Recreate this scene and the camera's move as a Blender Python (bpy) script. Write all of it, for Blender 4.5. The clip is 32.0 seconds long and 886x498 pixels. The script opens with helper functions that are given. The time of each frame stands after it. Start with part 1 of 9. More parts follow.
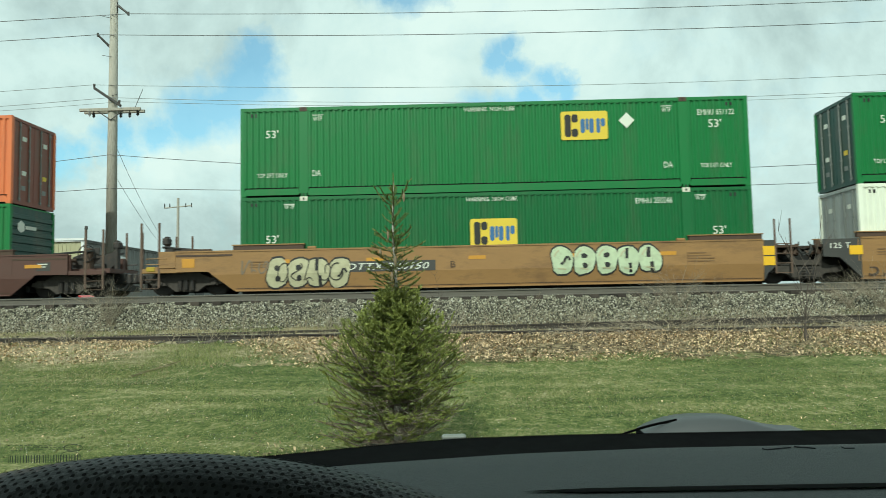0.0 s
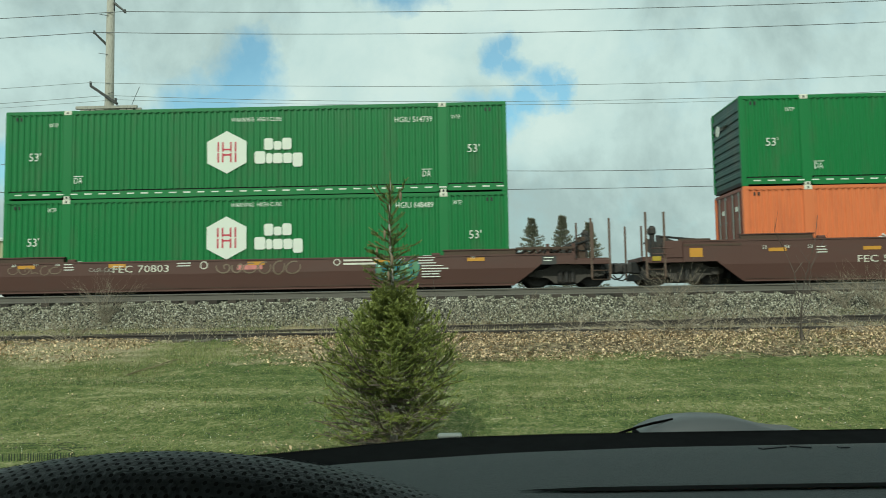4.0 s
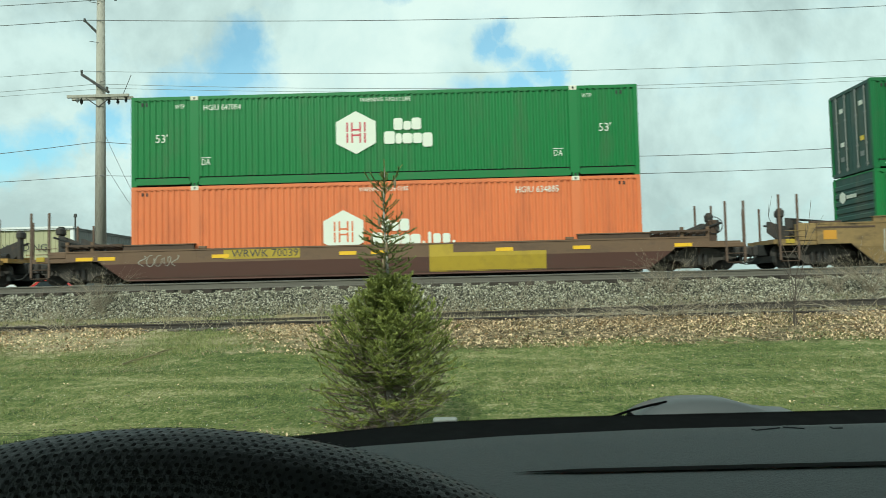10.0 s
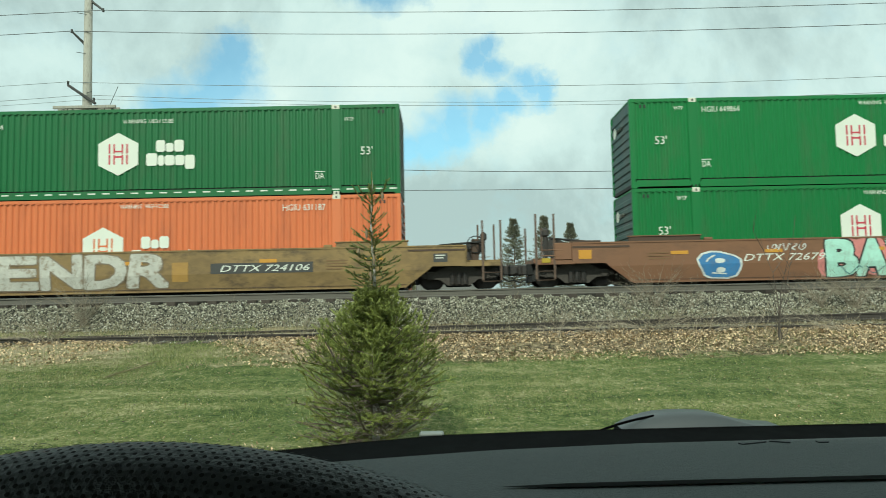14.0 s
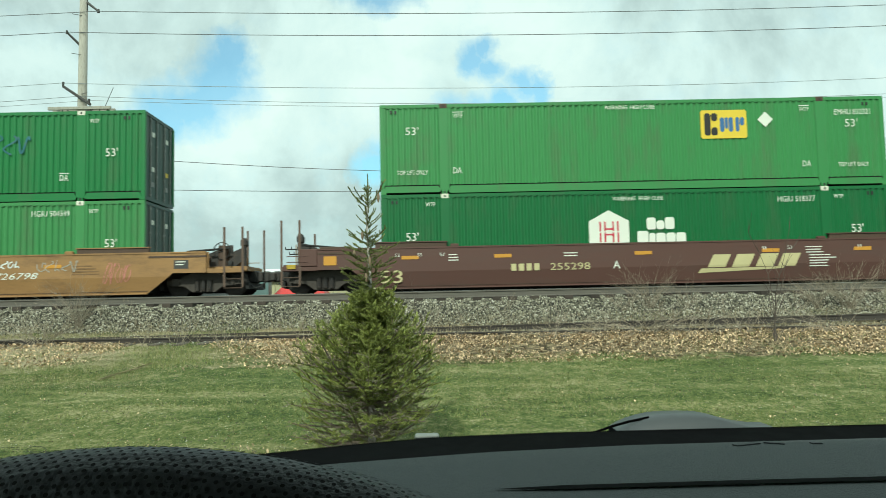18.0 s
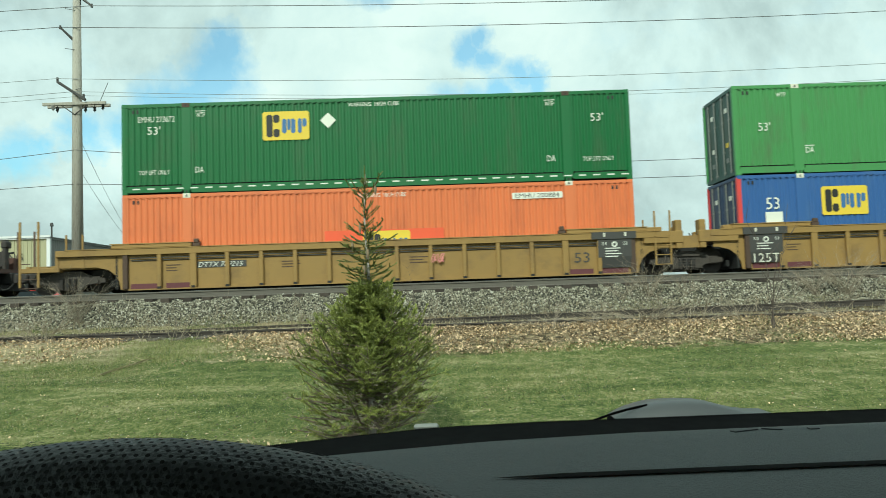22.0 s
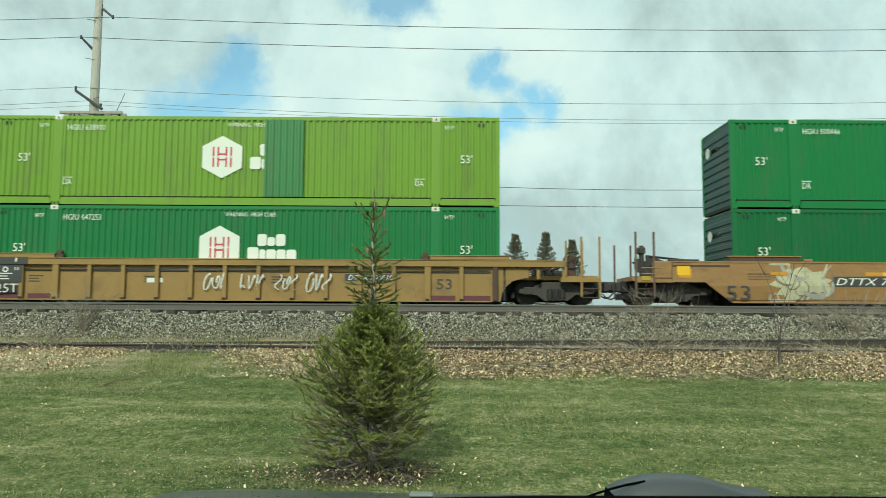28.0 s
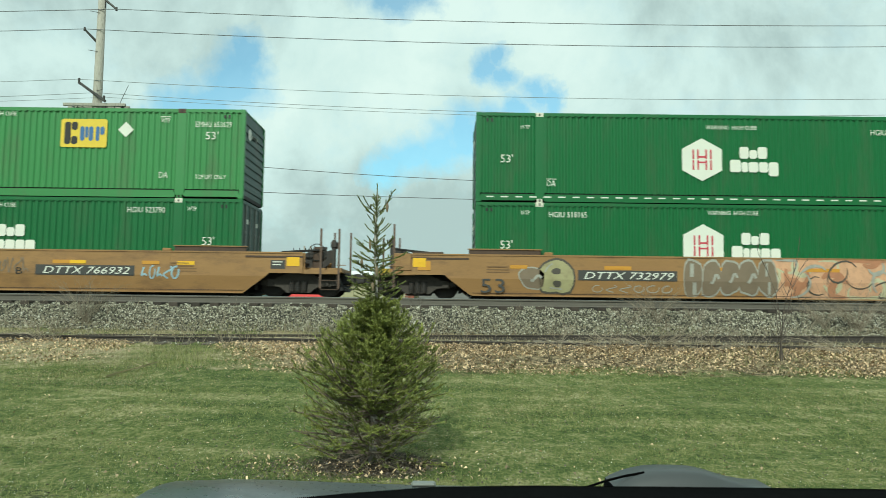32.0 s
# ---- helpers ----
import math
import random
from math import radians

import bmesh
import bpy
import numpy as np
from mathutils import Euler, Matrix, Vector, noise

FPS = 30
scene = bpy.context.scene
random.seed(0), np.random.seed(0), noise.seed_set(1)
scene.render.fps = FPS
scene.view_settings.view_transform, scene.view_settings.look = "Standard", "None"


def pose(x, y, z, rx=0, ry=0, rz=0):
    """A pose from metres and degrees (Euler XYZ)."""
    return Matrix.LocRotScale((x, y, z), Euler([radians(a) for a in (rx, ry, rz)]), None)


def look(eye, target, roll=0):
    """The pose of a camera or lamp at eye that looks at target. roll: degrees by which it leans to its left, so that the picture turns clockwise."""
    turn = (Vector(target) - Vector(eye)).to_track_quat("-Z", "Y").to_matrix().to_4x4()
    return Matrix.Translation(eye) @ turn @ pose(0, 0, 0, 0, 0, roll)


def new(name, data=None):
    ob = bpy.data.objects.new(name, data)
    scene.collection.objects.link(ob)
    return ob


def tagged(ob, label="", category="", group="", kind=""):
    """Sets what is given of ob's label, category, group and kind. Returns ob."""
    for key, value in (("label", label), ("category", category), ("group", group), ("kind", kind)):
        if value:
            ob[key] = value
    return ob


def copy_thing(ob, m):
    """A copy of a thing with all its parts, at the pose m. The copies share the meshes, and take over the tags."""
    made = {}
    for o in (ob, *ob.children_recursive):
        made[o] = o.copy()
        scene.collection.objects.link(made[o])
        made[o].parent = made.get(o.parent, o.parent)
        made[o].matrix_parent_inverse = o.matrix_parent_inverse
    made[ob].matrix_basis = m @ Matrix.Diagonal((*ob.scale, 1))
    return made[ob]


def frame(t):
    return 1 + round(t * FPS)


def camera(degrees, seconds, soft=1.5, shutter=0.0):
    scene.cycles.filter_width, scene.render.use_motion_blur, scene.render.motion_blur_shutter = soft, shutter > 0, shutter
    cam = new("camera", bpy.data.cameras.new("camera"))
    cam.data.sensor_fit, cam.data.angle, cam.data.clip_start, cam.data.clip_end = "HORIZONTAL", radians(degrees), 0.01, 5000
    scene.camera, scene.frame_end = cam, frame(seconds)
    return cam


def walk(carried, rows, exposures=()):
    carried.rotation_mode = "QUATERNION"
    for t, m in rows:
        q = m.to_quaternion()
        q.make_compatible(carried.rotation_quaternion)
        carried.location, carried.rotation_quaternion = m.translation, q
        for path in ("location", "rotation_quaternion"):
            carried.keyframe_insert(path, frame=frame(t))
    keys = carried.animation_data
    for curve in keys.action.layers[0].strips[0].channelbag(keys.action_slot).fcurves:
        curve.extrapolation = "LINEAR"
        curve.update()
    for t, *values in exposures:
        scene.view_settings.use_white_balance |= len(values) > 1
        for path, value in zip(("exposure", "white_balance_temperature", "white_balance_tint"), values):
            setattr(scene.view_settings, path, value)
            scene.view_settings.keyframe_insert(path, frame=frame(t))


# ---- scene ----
# ------------------------------------------------------------ camera
EYE_H = 1.35
cam = camera(61.77, 32.0, soft=0.5, shutter=0.10)
# seconds, eye offset x, y, z in cm, yaw, pitch, roll in degrees
PATH = [
    (0.0, 0.00, 0.05, -0.02, 1.482, 4.157, -1.121),
    (0.5, 0.03, 0.08, 0.00, 1.446, 4.129, -1.070),
    (1.0, 0.03, 0.12, 0.02, 1.452, 4.041, -1.031),
    (1.5, -0.01, 0.14, -0.10, 1.429, 4.047, -1.017),
    (2.0, 0.12, 0.17, 0.00, 1.375, 4.056, -1.066),
    (2.5, 0.08, 0.19, -0.10, 1.355, 4.105, -1.010),
    (3.0, 0.15, 0.21, -0.02, 1.312, 4.137, -1.078),
    (3.5, 0.05, 0.23, -0.06, 1.254, 4.155, -1.045),
    (5.5, -0.00, 0.26, -0.14, 1.301, 3.750, -0.778),
    (6.0, -0.02, 0.25, -0.19, 1.215, 3.746, -0.865),
    (6.5, -0.00, 0.29, -0.17, 1.135, 3.700, -1.005),
    (7.0, -0.01, 0.30, -0.22, 0.982, 3.700, -1.098),
    (7.5, -0.02, 0.32, -0.26, 0.851, 3.485, -1.165),
    (8.0, -0.03, 0.37, -0.31, 0.822, 3.309, -1.341),
    (8.5, -0.05, 0.39, -0.34, 0.794, 3.217, -1.419),
    (9.0, 0.04, 0.39, -0.32, 0.811, 3.180, -1.326),
    (9.5, -0.14, 0.42, -0.42, 0.826, 3.112, -1.310),
    (9.6, -0.14, 0.42, -0.42, 0.826, 3.112, -1.310),
    (10.0, 0.09, 0.40, -0.41, 0.842, 3.114, -1.373),
    (10.5, -0.06, 0.42, -0.48, 0.606, 3.327, -0.730),
    (11.0, -0.01, 0.41, -0.45, 0.559, 3.668, -0.396),
    (11.5, -0.05, 0.44, -0.50, 0.609, 3.921, -0.532),
    (12.0, 0.03, 0.47, -0.46, 0.563, 4.117, -0.635),
    (12.5, -0.03, 0.50, -0.42, 0.569, 4.178, -1.232),
    (13.0, -0.03, 0.53, -0.49, 0.406, 4.195, -1.123),
    (13.5, -0.01, 0.54, -0.51, 0.047, 4.143, -1.130),
    (14.0, 0.07, 0.56, -0.44, -0.163, 4.117, -1.182),
    (14.5, -0.05, 0.55, -0.47, -0.248, 4.087, -1.237),
    (16.5, 0.14, 0.56, -0.43, -0.387, 4.070, -1.281),
    (17.0, 0.17, 0.55, -0.46, -0.427, 4.092, -1.282),
    (17.5, 0.12, 0.53, -0.45, -0.474, 4.167, -1.343),
    (18.0, 0.18, 0.52, -0.37, -0.474, 4.215, -1.223),
    (18.5, 0.17, 0.51, -0.44, -0.339, 4.117, -1.170),
    (19.0, 0.29, 0.52, -0.35, -0.569, 3.917, -2.730),
    (19.5, 0.38, 0.50, -0.32, -0.681, 3.827, -2.687),
    (20.0, 0.25, 0.49, -0.40, -0.682, 3.728, -2.042),
    (20.5, 0.27, 0.49, -0.45, -0.639, 3.611, -1.952),
    (21.0, 0.26, 0.51, -0.43, -0.642, 3.532, -1.934),
    (21.5, 0.38, 0.51, -0.43, -0.632, 3.532, -1.965),
    (22.0, 0.31, 0.51, -0.45, -0.612, 3.546, -1.955),
    (22.5, 0.32, 0.47, -0.41, -0.569, 3.557, -2.103),
    (23.0, 0.30, 0.46, -0.38, -0.531, 3.558, -2.164),
    (23.5, 0.36, 0.43, -0.36, -0.482, 3.646, -1.792),
    (24.0, 0.26, 0.43, -0.41, 0.286, 3.966, -0.639),
    (24.5, 0.20, 0.40, -0.39, 0.968, 4.326, -0.929),
    (25.0, 0.61, 0.36, 0.61, 1.405, 4.824, -1.554),
    (25.1, 0.64, 0.35, 0.90, 1.407, 4.835, -1.364),
    (25.2, 0.70, 0.33, 2.10, 1.440, 4.900, -0.260),
    (25.3, 0.75, 0.31, 3.00, 1.440, 4.990, 0.453),
    (25.4, 0.79, 0.29, 3.40, 1.410, 5.090, 0.640),
    (25.5, 0.81, 0.27, 3.50, 1.373, 5.199, 0.767),
    (27.5, 0.81, 0.17, 5.42, 0.064, 4.970, 0.231),
    (28.0, 0.87, 0.02, 5.33, -0.041, 5.100, 0.325),
    (28.5, 0.78, -0.11, 5.30, -0.104, 5.112, 0.437),
    (29.0, 0.79, -0.25, 5.21, -0.147, 5.080, 0.398),
    (29.5, 0.77, -0.37, 5.23, -0.133, 5.078, 0.429),
    (30.0, 0.76, -0.51, 5.23, -0.017, 5.018, 0.753),
    (30.5, 0.72, -0.64, 5.20, 0.047, 4.932, 0.756),
    (31.0, 0.74, -0.77, 5.24, 0.108, 4.831, 0.626),
    (31.5, 0.75, -0.91, 5.11, 0.096, 4.733, 0.687),
    (32.0, 0.77, -1.02, 5.06, 0.135, 4.655, 0.693),
]


def eye_pose(dx, dy, dz, yaw, pitch, roll):
    return pose(dx / 100, dy / 100, EYE_H + dz / 100, 90 + pitch, 0, yaw) @ pose(0, 0, 0, 0, 0, roll)


EXPOSURE = [(0, .28), (1, .25), (2, .06), (3, -.02), (3.5, 0), (5.5, .25), (6, .35), (7, .41), (8, .38), (9, .38), (10, .30), (12, .42), (13, .46), (14, .26), (17, .28), (18, .38), (19, .49), (20, .52),
            (21, .44), (22, .36), (23, .38), (25, .26), (28, .25), (29, .22), (30, .30), (32, .26)]
walk(cam, [(t, eye_pose(*r)) for t, *r in PATH], exposures=[(t, e, 6120, -9) for t, e in EXPOSURE])

# ------------------------------------------------------------ world, sun
SUN_DIR = Vector((-0.22, -0.74, 0.64)).normalized()
sun_el = math.asin(SUN_DIR.z)
world = bpy.data.worlds.new("sky")
scene.world = world
world.use_nodes = True
nt = world.node_tree
nt.nodes.clear()


def wn(kind, **kw):
    n = nt.nodes.new(kind)
    for k, v in kw.items():
        n.inputs[k].default_value = v
    return n


def wmath(op, a, b=None, clamp=False):
    n = nt.nodes.new("ShaderNodeMath")
    n.operation, n.use_clamp = op, clamp
    for i, v in enumerate((a, b)):
        if v is None:
            continue
        if isinstance(v, (int, float)):
            n.inputs[i].default_value = v
        else:
            nt.links.new(v, n.inputs[i])
    return n.outputs[0]


sky = nt.nodes.new("ShaderNodeTexSky")
sky.sky_type, sky.sun_disc = "NISHITA", False
sky.sun_elevation, sky.sun_rotation = sun_el, math.atan2(SUN_DIR.x, SUN_DIR.y)
sky.air_density, sky.dust_density, sky.ozone_density = 1.0, 0.8, 0.6
tc = nt.nodes.new("ShaderNodeTexCoord")
dirn = tc.outputs["Generated"]
warp = wn("ShaderNodeTexNoise", Scale=9.0, Detail=9.0, Roughness=0.66)
nt.links.new(dirn, warp.inputs["Vector"])
sub = nt.nodes.new("ShaderNodeVectorMath")
sub.operation = "SUBTRACT"
nt.links.new(warp.outputs["Color"], sub.inputs[0])
sub.inputs[1].default_value = (0.5, 0.5, 0.5)
scl = nt.nodes.new("ShaderNodeVectorMath")
scl.operation = "SCALE"
nt.links.new(sub.outputs[0], scl.inputs[0])
scl.inputs["Scale"].default_value = 0.10
add = nt.nodes.new("ShaderNodeVectorMath")
add.operation = "ADD"
nt.links.new(dirn, add.inputs[0])
nt.links.new(scl.outputs[0], add.inputs[1])
wdir = add.outputs[0]
# openings of blue between the clouds: azimuth and elevation in degrees, radius in degrees
HOLES = [
    (-15.75, 18.71, 2.1),
    (-16.13, 17.48, 2.8),
    (-16.49, 16.04, 3.4),
    (-18.27, 14.47, 3.0),
    (-20.24, 13.69, 2.7),
    (-22.53, 12.87, 2.0),
    (-25.10, 11.95, 2.0),
    (-27.56, 11.00, 1.6),
    (-28.99, 10.30, 2.6),
    (-31.34, 9.48, 2.3),
    (4.3, 19.5, 1.5),
    (3.5, 18.5, 1.9),
    (5.0, 17.9, 1.7),
    (7.15, 16.2, 1.9),
    (8.3, 15.9, 1.4),
    (5.4, 15.0, 1.8),
    (3.8, 13.9, 2.4),
    (1.6, 13.3, 2.9),
    (-0.6, 12.5, 3.1),
    (-2.8, 11.7, 2.8),
    (-4.3, 10.6, 2.2),
    (-4.31, 23.14, 2.4),
    (-2.51, 23.66, 2.2),
    (-6.59, 25.07, 3.5),
]
blue = None
for az, el, rad in HOLES:
    a, e = radians(az), radians(el)
    d = nt.nodes.new("ShaderNodeVectorMath")
    d.operation = "DISTANCE"
    nt.links.new(wdir, d.inputs[0])
    d.inputs[1].default_value = (math.sin(a) * math.cos(e), math.cos(a) * math.cos(e), math.sin(e))
    m = wmath("SUBTRACT", 1.0, wmath("DIVIDE", d.outputs["Value"], radians(rad)), clamp=True)
    blue = m if blue is None else wmath("MAXIMUM", blue, m)
ragged = wn("ShaderNodeTexNoise", Scale=15.0, Detail=9.0, Roughness=0.65)
nt.links.new(dirn, ragged.inputs["Vector"])
blue = wmath("MULTIPLY", wmath("ADD", blue, wmath("MULTIPLY", wmath("SUBTRACT", ragged.outputs["Fac"], 0.52), 0.42)), 1.55, clamp=True)
blue = wmath("MULTIPLY", blue, 0.76)
# cloud brightness: large soft masses and small curls
big = wn("ShaderNodeTexNoise", Scale=3.6, Detail=10.0, Roughness=0.62, Distortion=0.25)
nt.links.new(dirn, big.inputs["Vector"])
ramp = nt.nodes.new("ShaderNodeValToRGB")
ramp.color_ramp.elements[0].position, ramp.color_ramp.elements[0].color = 0.34, (0.46, 0.53, 0.53, 1)
ramp.color_ramp.elements[1].position, ramp.color_ramp.elements[1].color = 0.64, (0.76, 0.82, 0.795, 1)
mid = ramp.color_ramp.elements.new(0.50)
mid.color = (0.66, 0.745, 0.735, 1)
# banks of brighter and greyer cloud: azimuth, elevation, radius in degrees, gain
BANKS = [
    (-13.34, 15.46, 5.0, 0.28),
    (-16.97, 11.91, 6.0, 0.30),
    (-22.44, 10.68, 5.0, 0.22),
    (-8.26, 19.85, 9.0, 0.12),
    (-2.46, 18.42, 5.0, 0.15),
    (9.58, 21.08, 8.0, 0.10),
    (6.89, 12.91, 4.0, 0.22),
    (25.07, 19.59, 6.0, -0.16),
    (21.81, 12.18, 9.0, -0.14),
    (1.61, 7.33, 7.0, -0.12),
    (-10.18, 8.01, 6.0, -0.10),
    (-20.87, 19.91, 10.0, -0.05),
    (15.79, 9.66, 8.0, -0.10),
]
level = big.outputs["Fac"]
for az, el, rad, gain in BANKS:
    a, e = radians(az), radians(el)
    d = nt.nodes.new("ShaderNodeVectorMath")
    d.operation = "DISTANCE"
    nt.links.new(wdir, d.inputs[0])
    d.inputs[1].default_value = (math.sin(a) * math.cos(e), math.cos(a) * math.cos(e), math.sin(e))
    m = wmath("SUBTRACT", 1.0, wmath("DIVIDE", d.outputs["Value"], radians(rad)), clamp=True)
    level = wmath("ADD", level, wmath("MULTIPLY", wmath("MULTIPLY", m, m), gain))
# greyer towards the horizon
sep_w = nt.nodes.new("ShaderNodeSeparateXYZ")
nt.links.new(dirn, sep_w.inputs[0])
level = wmath("ADD", level, wmath("MINIMUM", wmath("MULTIPLY", wmath("SUBTRACT", sep_w.outputs["Z"], 0.20), 1.6), 0.0))
nt.links.new(level, ramp.inputs["Fac"])
cloud = nt.nodes.new("ShaderNodeBackground")
nt.links.new(ramp.outputs["Color"], cloud.inputs["Color"])
cloud.inputs["Strength"].default_value = 0.93
clear = nt.nodes.new("ShaderNodeBackground")
tone = nt.nodes.new("ShaderNodeMix")
tone.data_type, tone.blend_type = "RGBA", "MULTIPLY"
tone.inputs[0].default_value = 1.0
nt.links.new(sky.outputs["Color"], tone.inputs[6])
tone.inputs[7].default_value = (0.72, 1.06, 1.06, 1)
nt.links.new(tone.outputs[2], clear.inputs["Color"])
clear.inputs["Strength"].default_value = 0.13
mix = nt.nodes.new("ShaderNodeMixShader")
nt.links.new(blue, mix.inputs["Fac"])
nt.links.new(cloud.outputs[0], mix.inputs[1])
nt.links.new(clear.outputs[0], mix.inputs[2])
wout = nt.nodes.new("ShaderNodeOutputWorld")
nt.links.new(mix.outputs[0], wout.inputs["Surface"])

sun_lamp = bpy.data.lights.new("sun", "SUN")
sun_lamp.energy, sun_lamp.angle, sun_lamp.color = 2.55, radians(0.8), (1.0, 0.95, 0.86)
sun = new("sun", sun_lamp)
sun.matrix_world = look((-6, -20, 30), Vector((-6, -20, 30)) - SUN_DIR)

# ------------------------------------------------------------ materials
MATS = {}


def mat(name, color, rough=0.6, metal=0.0, var=0.18, scale=3.0, fine=40.0, bump=0.0, dirt=None, dirt_amount=0.3, stretch=(1, 1, 1),
        per_object=0.0, per_island=0.0, spec=0.5, tone2=None):
    """A surface: base colour with large and fine variation, stains and a little relief."""
    if name in MATS:
        return MATS[name]
    m = bpy.data.materials.new(name)
    m.use_nodes = True
    t = m.node_tree
    bs = t.nodes["Principled BSDF"]
    bs.inputs["Roughness"].default_value, bs.inputs["Metallic"].default_value = rough, metal
    bs.inputs["Specular IOR Level"].default_value = spec
    co = t.nodes.new("ShaderNodeTexCoord")
    mp = t.nodes.new("ShaderNodeMapping")
    mp.inputs["Scale"].default_value = stretch
    t.links.new(co.outputs["Object"], mp.inputs["Vector"])

    def noise_tex(s, detail=5.0, r=0.6):
        n = t.nodes.new("ShaderNodeTexNoise")
        n.inputs["Scale"].default_value, n.inputs["Detail"].default_value, n.inputs["Roughness"].default_value = s, detail, r
        t.links.new(mp.outputs[0], n.inputs["Vector"])
        return n.outputs["Fac"]

    def mixed(a, b, fac, kind="MIX"):
        n = t.nodes.new("ShaderNodeMix")
        n.data_type, n.blend_type = "RGBA", kind
        for i, v in ((6, a), (7, b)):
            if isinstance(v, tuple):
                n.inputs[i].default_value = (*v, 1) if len(v) == 3 else v
            else:
                t.links.new(v, n.inputs[i])
        if isinstance(fac, float):
            n.inputs[0].default_value = fac
        else:
            t.links.new(fac, n.inputs[0])
        return n.outputs[2]

    def calc(op, a, b, clamp=True):
        n = t.nodes.new("ShaderNodeMath")
        n.operation, n.use_clamp = op, clamp
        for i, v in enumerate((a, b)):
            if isinstance(v, (int, float)):
                n.inputs[i].default_value = v
            else:
                t.links.new(v, n.inputs[i])
        return n.outputs[0]

    dark = tuple(c * (1 - var) for c in color)
    lite = tuple(min(1, c * (1 + var)) for c in (tone2 or color))
    large, small = noise_tex(scale), noise_tex(fine, 3.0)
    col = mixed(dark, lite, calc("ADD", calc("MULTIPLY", large, 0.7), calc("MULTIPLY", small, 0.3)))
    if dirt:
        blot = noise_tex(scale * 1.7 + 0.31, 8.0, 0.7)
        fac = calc("MULTIPLY", calc("SUBTRACT", blot, 0.5), 5.0)
        col = mixed(col, dirt, calc("MULTIPLY", fac, dirt_amount))
    if per_object:
        info = t.nodes.new("ShaderNodeObjectInfo")
        col = mixed(col, calc("ADD", calc("MULTIPLY", info.outputs["Random"], 2 * per_object, False), 1 - per_object, False), 1.0, "MULTIPLY")
    if per_island:
        geo = t.nodes.new("ShaderNodeNewGeometry")
        col = mixed(col, calc("ADD", calc("MULTIPLY", geo.outputs["Random Per Island"], 2 * per_island, False), 1 - per_island, False), 1.0, "MULTIPLY")
    t.links.new(col, bs.inputs["Base Color"])
    t.links.new(calc("ADD", rough - 0.1, calc("MULTIPLY", small, 0.2)), bs.inputs["Roughness"])
    if bump:
        b = t.nodes.new("ShaderNodeBump")
        b.inputs["Strength"].default_value, b.inputs["Distance"].default_value = min(1.0, bump), 0.02
        t.links.new(small, b.inputs["Height"])
        t.links.new(b.outputs[0], bs.inputs["Normal"])
    MATS[name] = m
    return m


def paint(name, c, dirt=(0.10, 0.09, 0.06), amount=0.25, rough=0.5):
    return mat(name, c, rough=rough, var=0.10, scale=0.7, fine=9.0, dirt=dirt, dirt_amount=amount, stretch=(1, 1, 0.25), per_object=0.04)


GREEN = paint("green_paint", (0.010, 0.162, 0.034))
GREEN_D = paint("deep_green_paint", (0.006, 0.122, 0.028))
GREEN_L = paint("pale_green_paint", (0.050, 0.225, 0.062), amount=0.4)
GREEN_F = paint("faded_green_paint", (0.072, 0.255, 0.075), amount=0.4)
LIME_PATCH = paint("blue_green_patch", (0.055, 0.20, 0.06), amount=0.4)
LIME = paint("lime_paint", (0.165, 0.300, 0.018), amount=0.35)
ORANGE = paint("orange_paint", (0.65, 0.172, 0.058), dirt=(0.25, 0.07, 0.04), amount=0.35)
WHITE = paint("white_paint", (0.80, 0.82, 0.69), dirt=(0.40, 0.38, 0.30), amount=0.3)
BLUE = paint("blue_paint", (0.034, 0.105, 0.300), dirt=(0.10, 0.16, 0.24), amount=0.3)
BLUE_P = paint("bright_blue_panel", (0.02, 0.11, 0.50), amount=0.1)
RED = paint("red_paint", (0.60, 0.055, 0.05), amount=0.15)
ORANGE_P = paint("bright_orange_panel", (0.75, 0.10, 0.035), amount=0.1)
PATCH = mat("grey_green_patch", (0.085, 0.185, 0.135), rough=0.65, var=0.45, scale=1.2, fine=14, stretch=(1, 1, 0.3), dirt=(0.13, 0.10, 0.08), dirt_amount=0.7)
# end paints: grime, plus the shade of the sunless ends in the colour
GREEN_END = paint("grimy_shaded_green_end", (0.014, 0.058, 0.042), amount=0.5)
ORANGE_END = paint("grimy_shaded_orange_end", (0.20, 0.055, 0.030), amount=0.5)
WHITE_END = paint("grimy_shaded_white_end", (0.34, 0.36, 0.34), dirt=(0.15, 0.14, 0.12), amount=0.5)
BLUE_END = paint("grimy_shaded_blue_end", (0.012, 0.035, 0.10), amount=0.5)
LETTER = mat("white_lettering", (0.72, 0.73, 0.64), rough=0.6, var=0.10, scale=2.0, fine=25)
YELLOW = mat("yellow_vinyl", (0.72, 0.52, 0.045), rough=0.55, var=0.10, scale=2.0, fine=18)
INK = mat("black_vinyl", (0.018, 0.018, 0.016), rough=0.6, var=0.2)
LOGO_BLUE = mat("blue_vinyl", (0.045, 0.14, 0.32), rough=0.55, var=0.15)
LOGO_RED = mat("red_vinyl", (0.50, 0.045, 0.07), rough=0.55, var=0.1)
CASTING = mat("white_casting", (0.68, 0.66, 0.55), rough=0.6, var=0.2, fine=30, dirt=(0.2, 0.15, 0.1), dirt_amount=0.4)
# near-black: dark steel parts, and shade painted into recessed ones
SHADOW_STEEL = mat("black_and_shaded_steel", (0.012, 0.012, 0.011), rough=0.75, var=0.4, scale=4, fine=30, dirt=(0.05, 0.04, 0.03), dirt_amount=0.5)
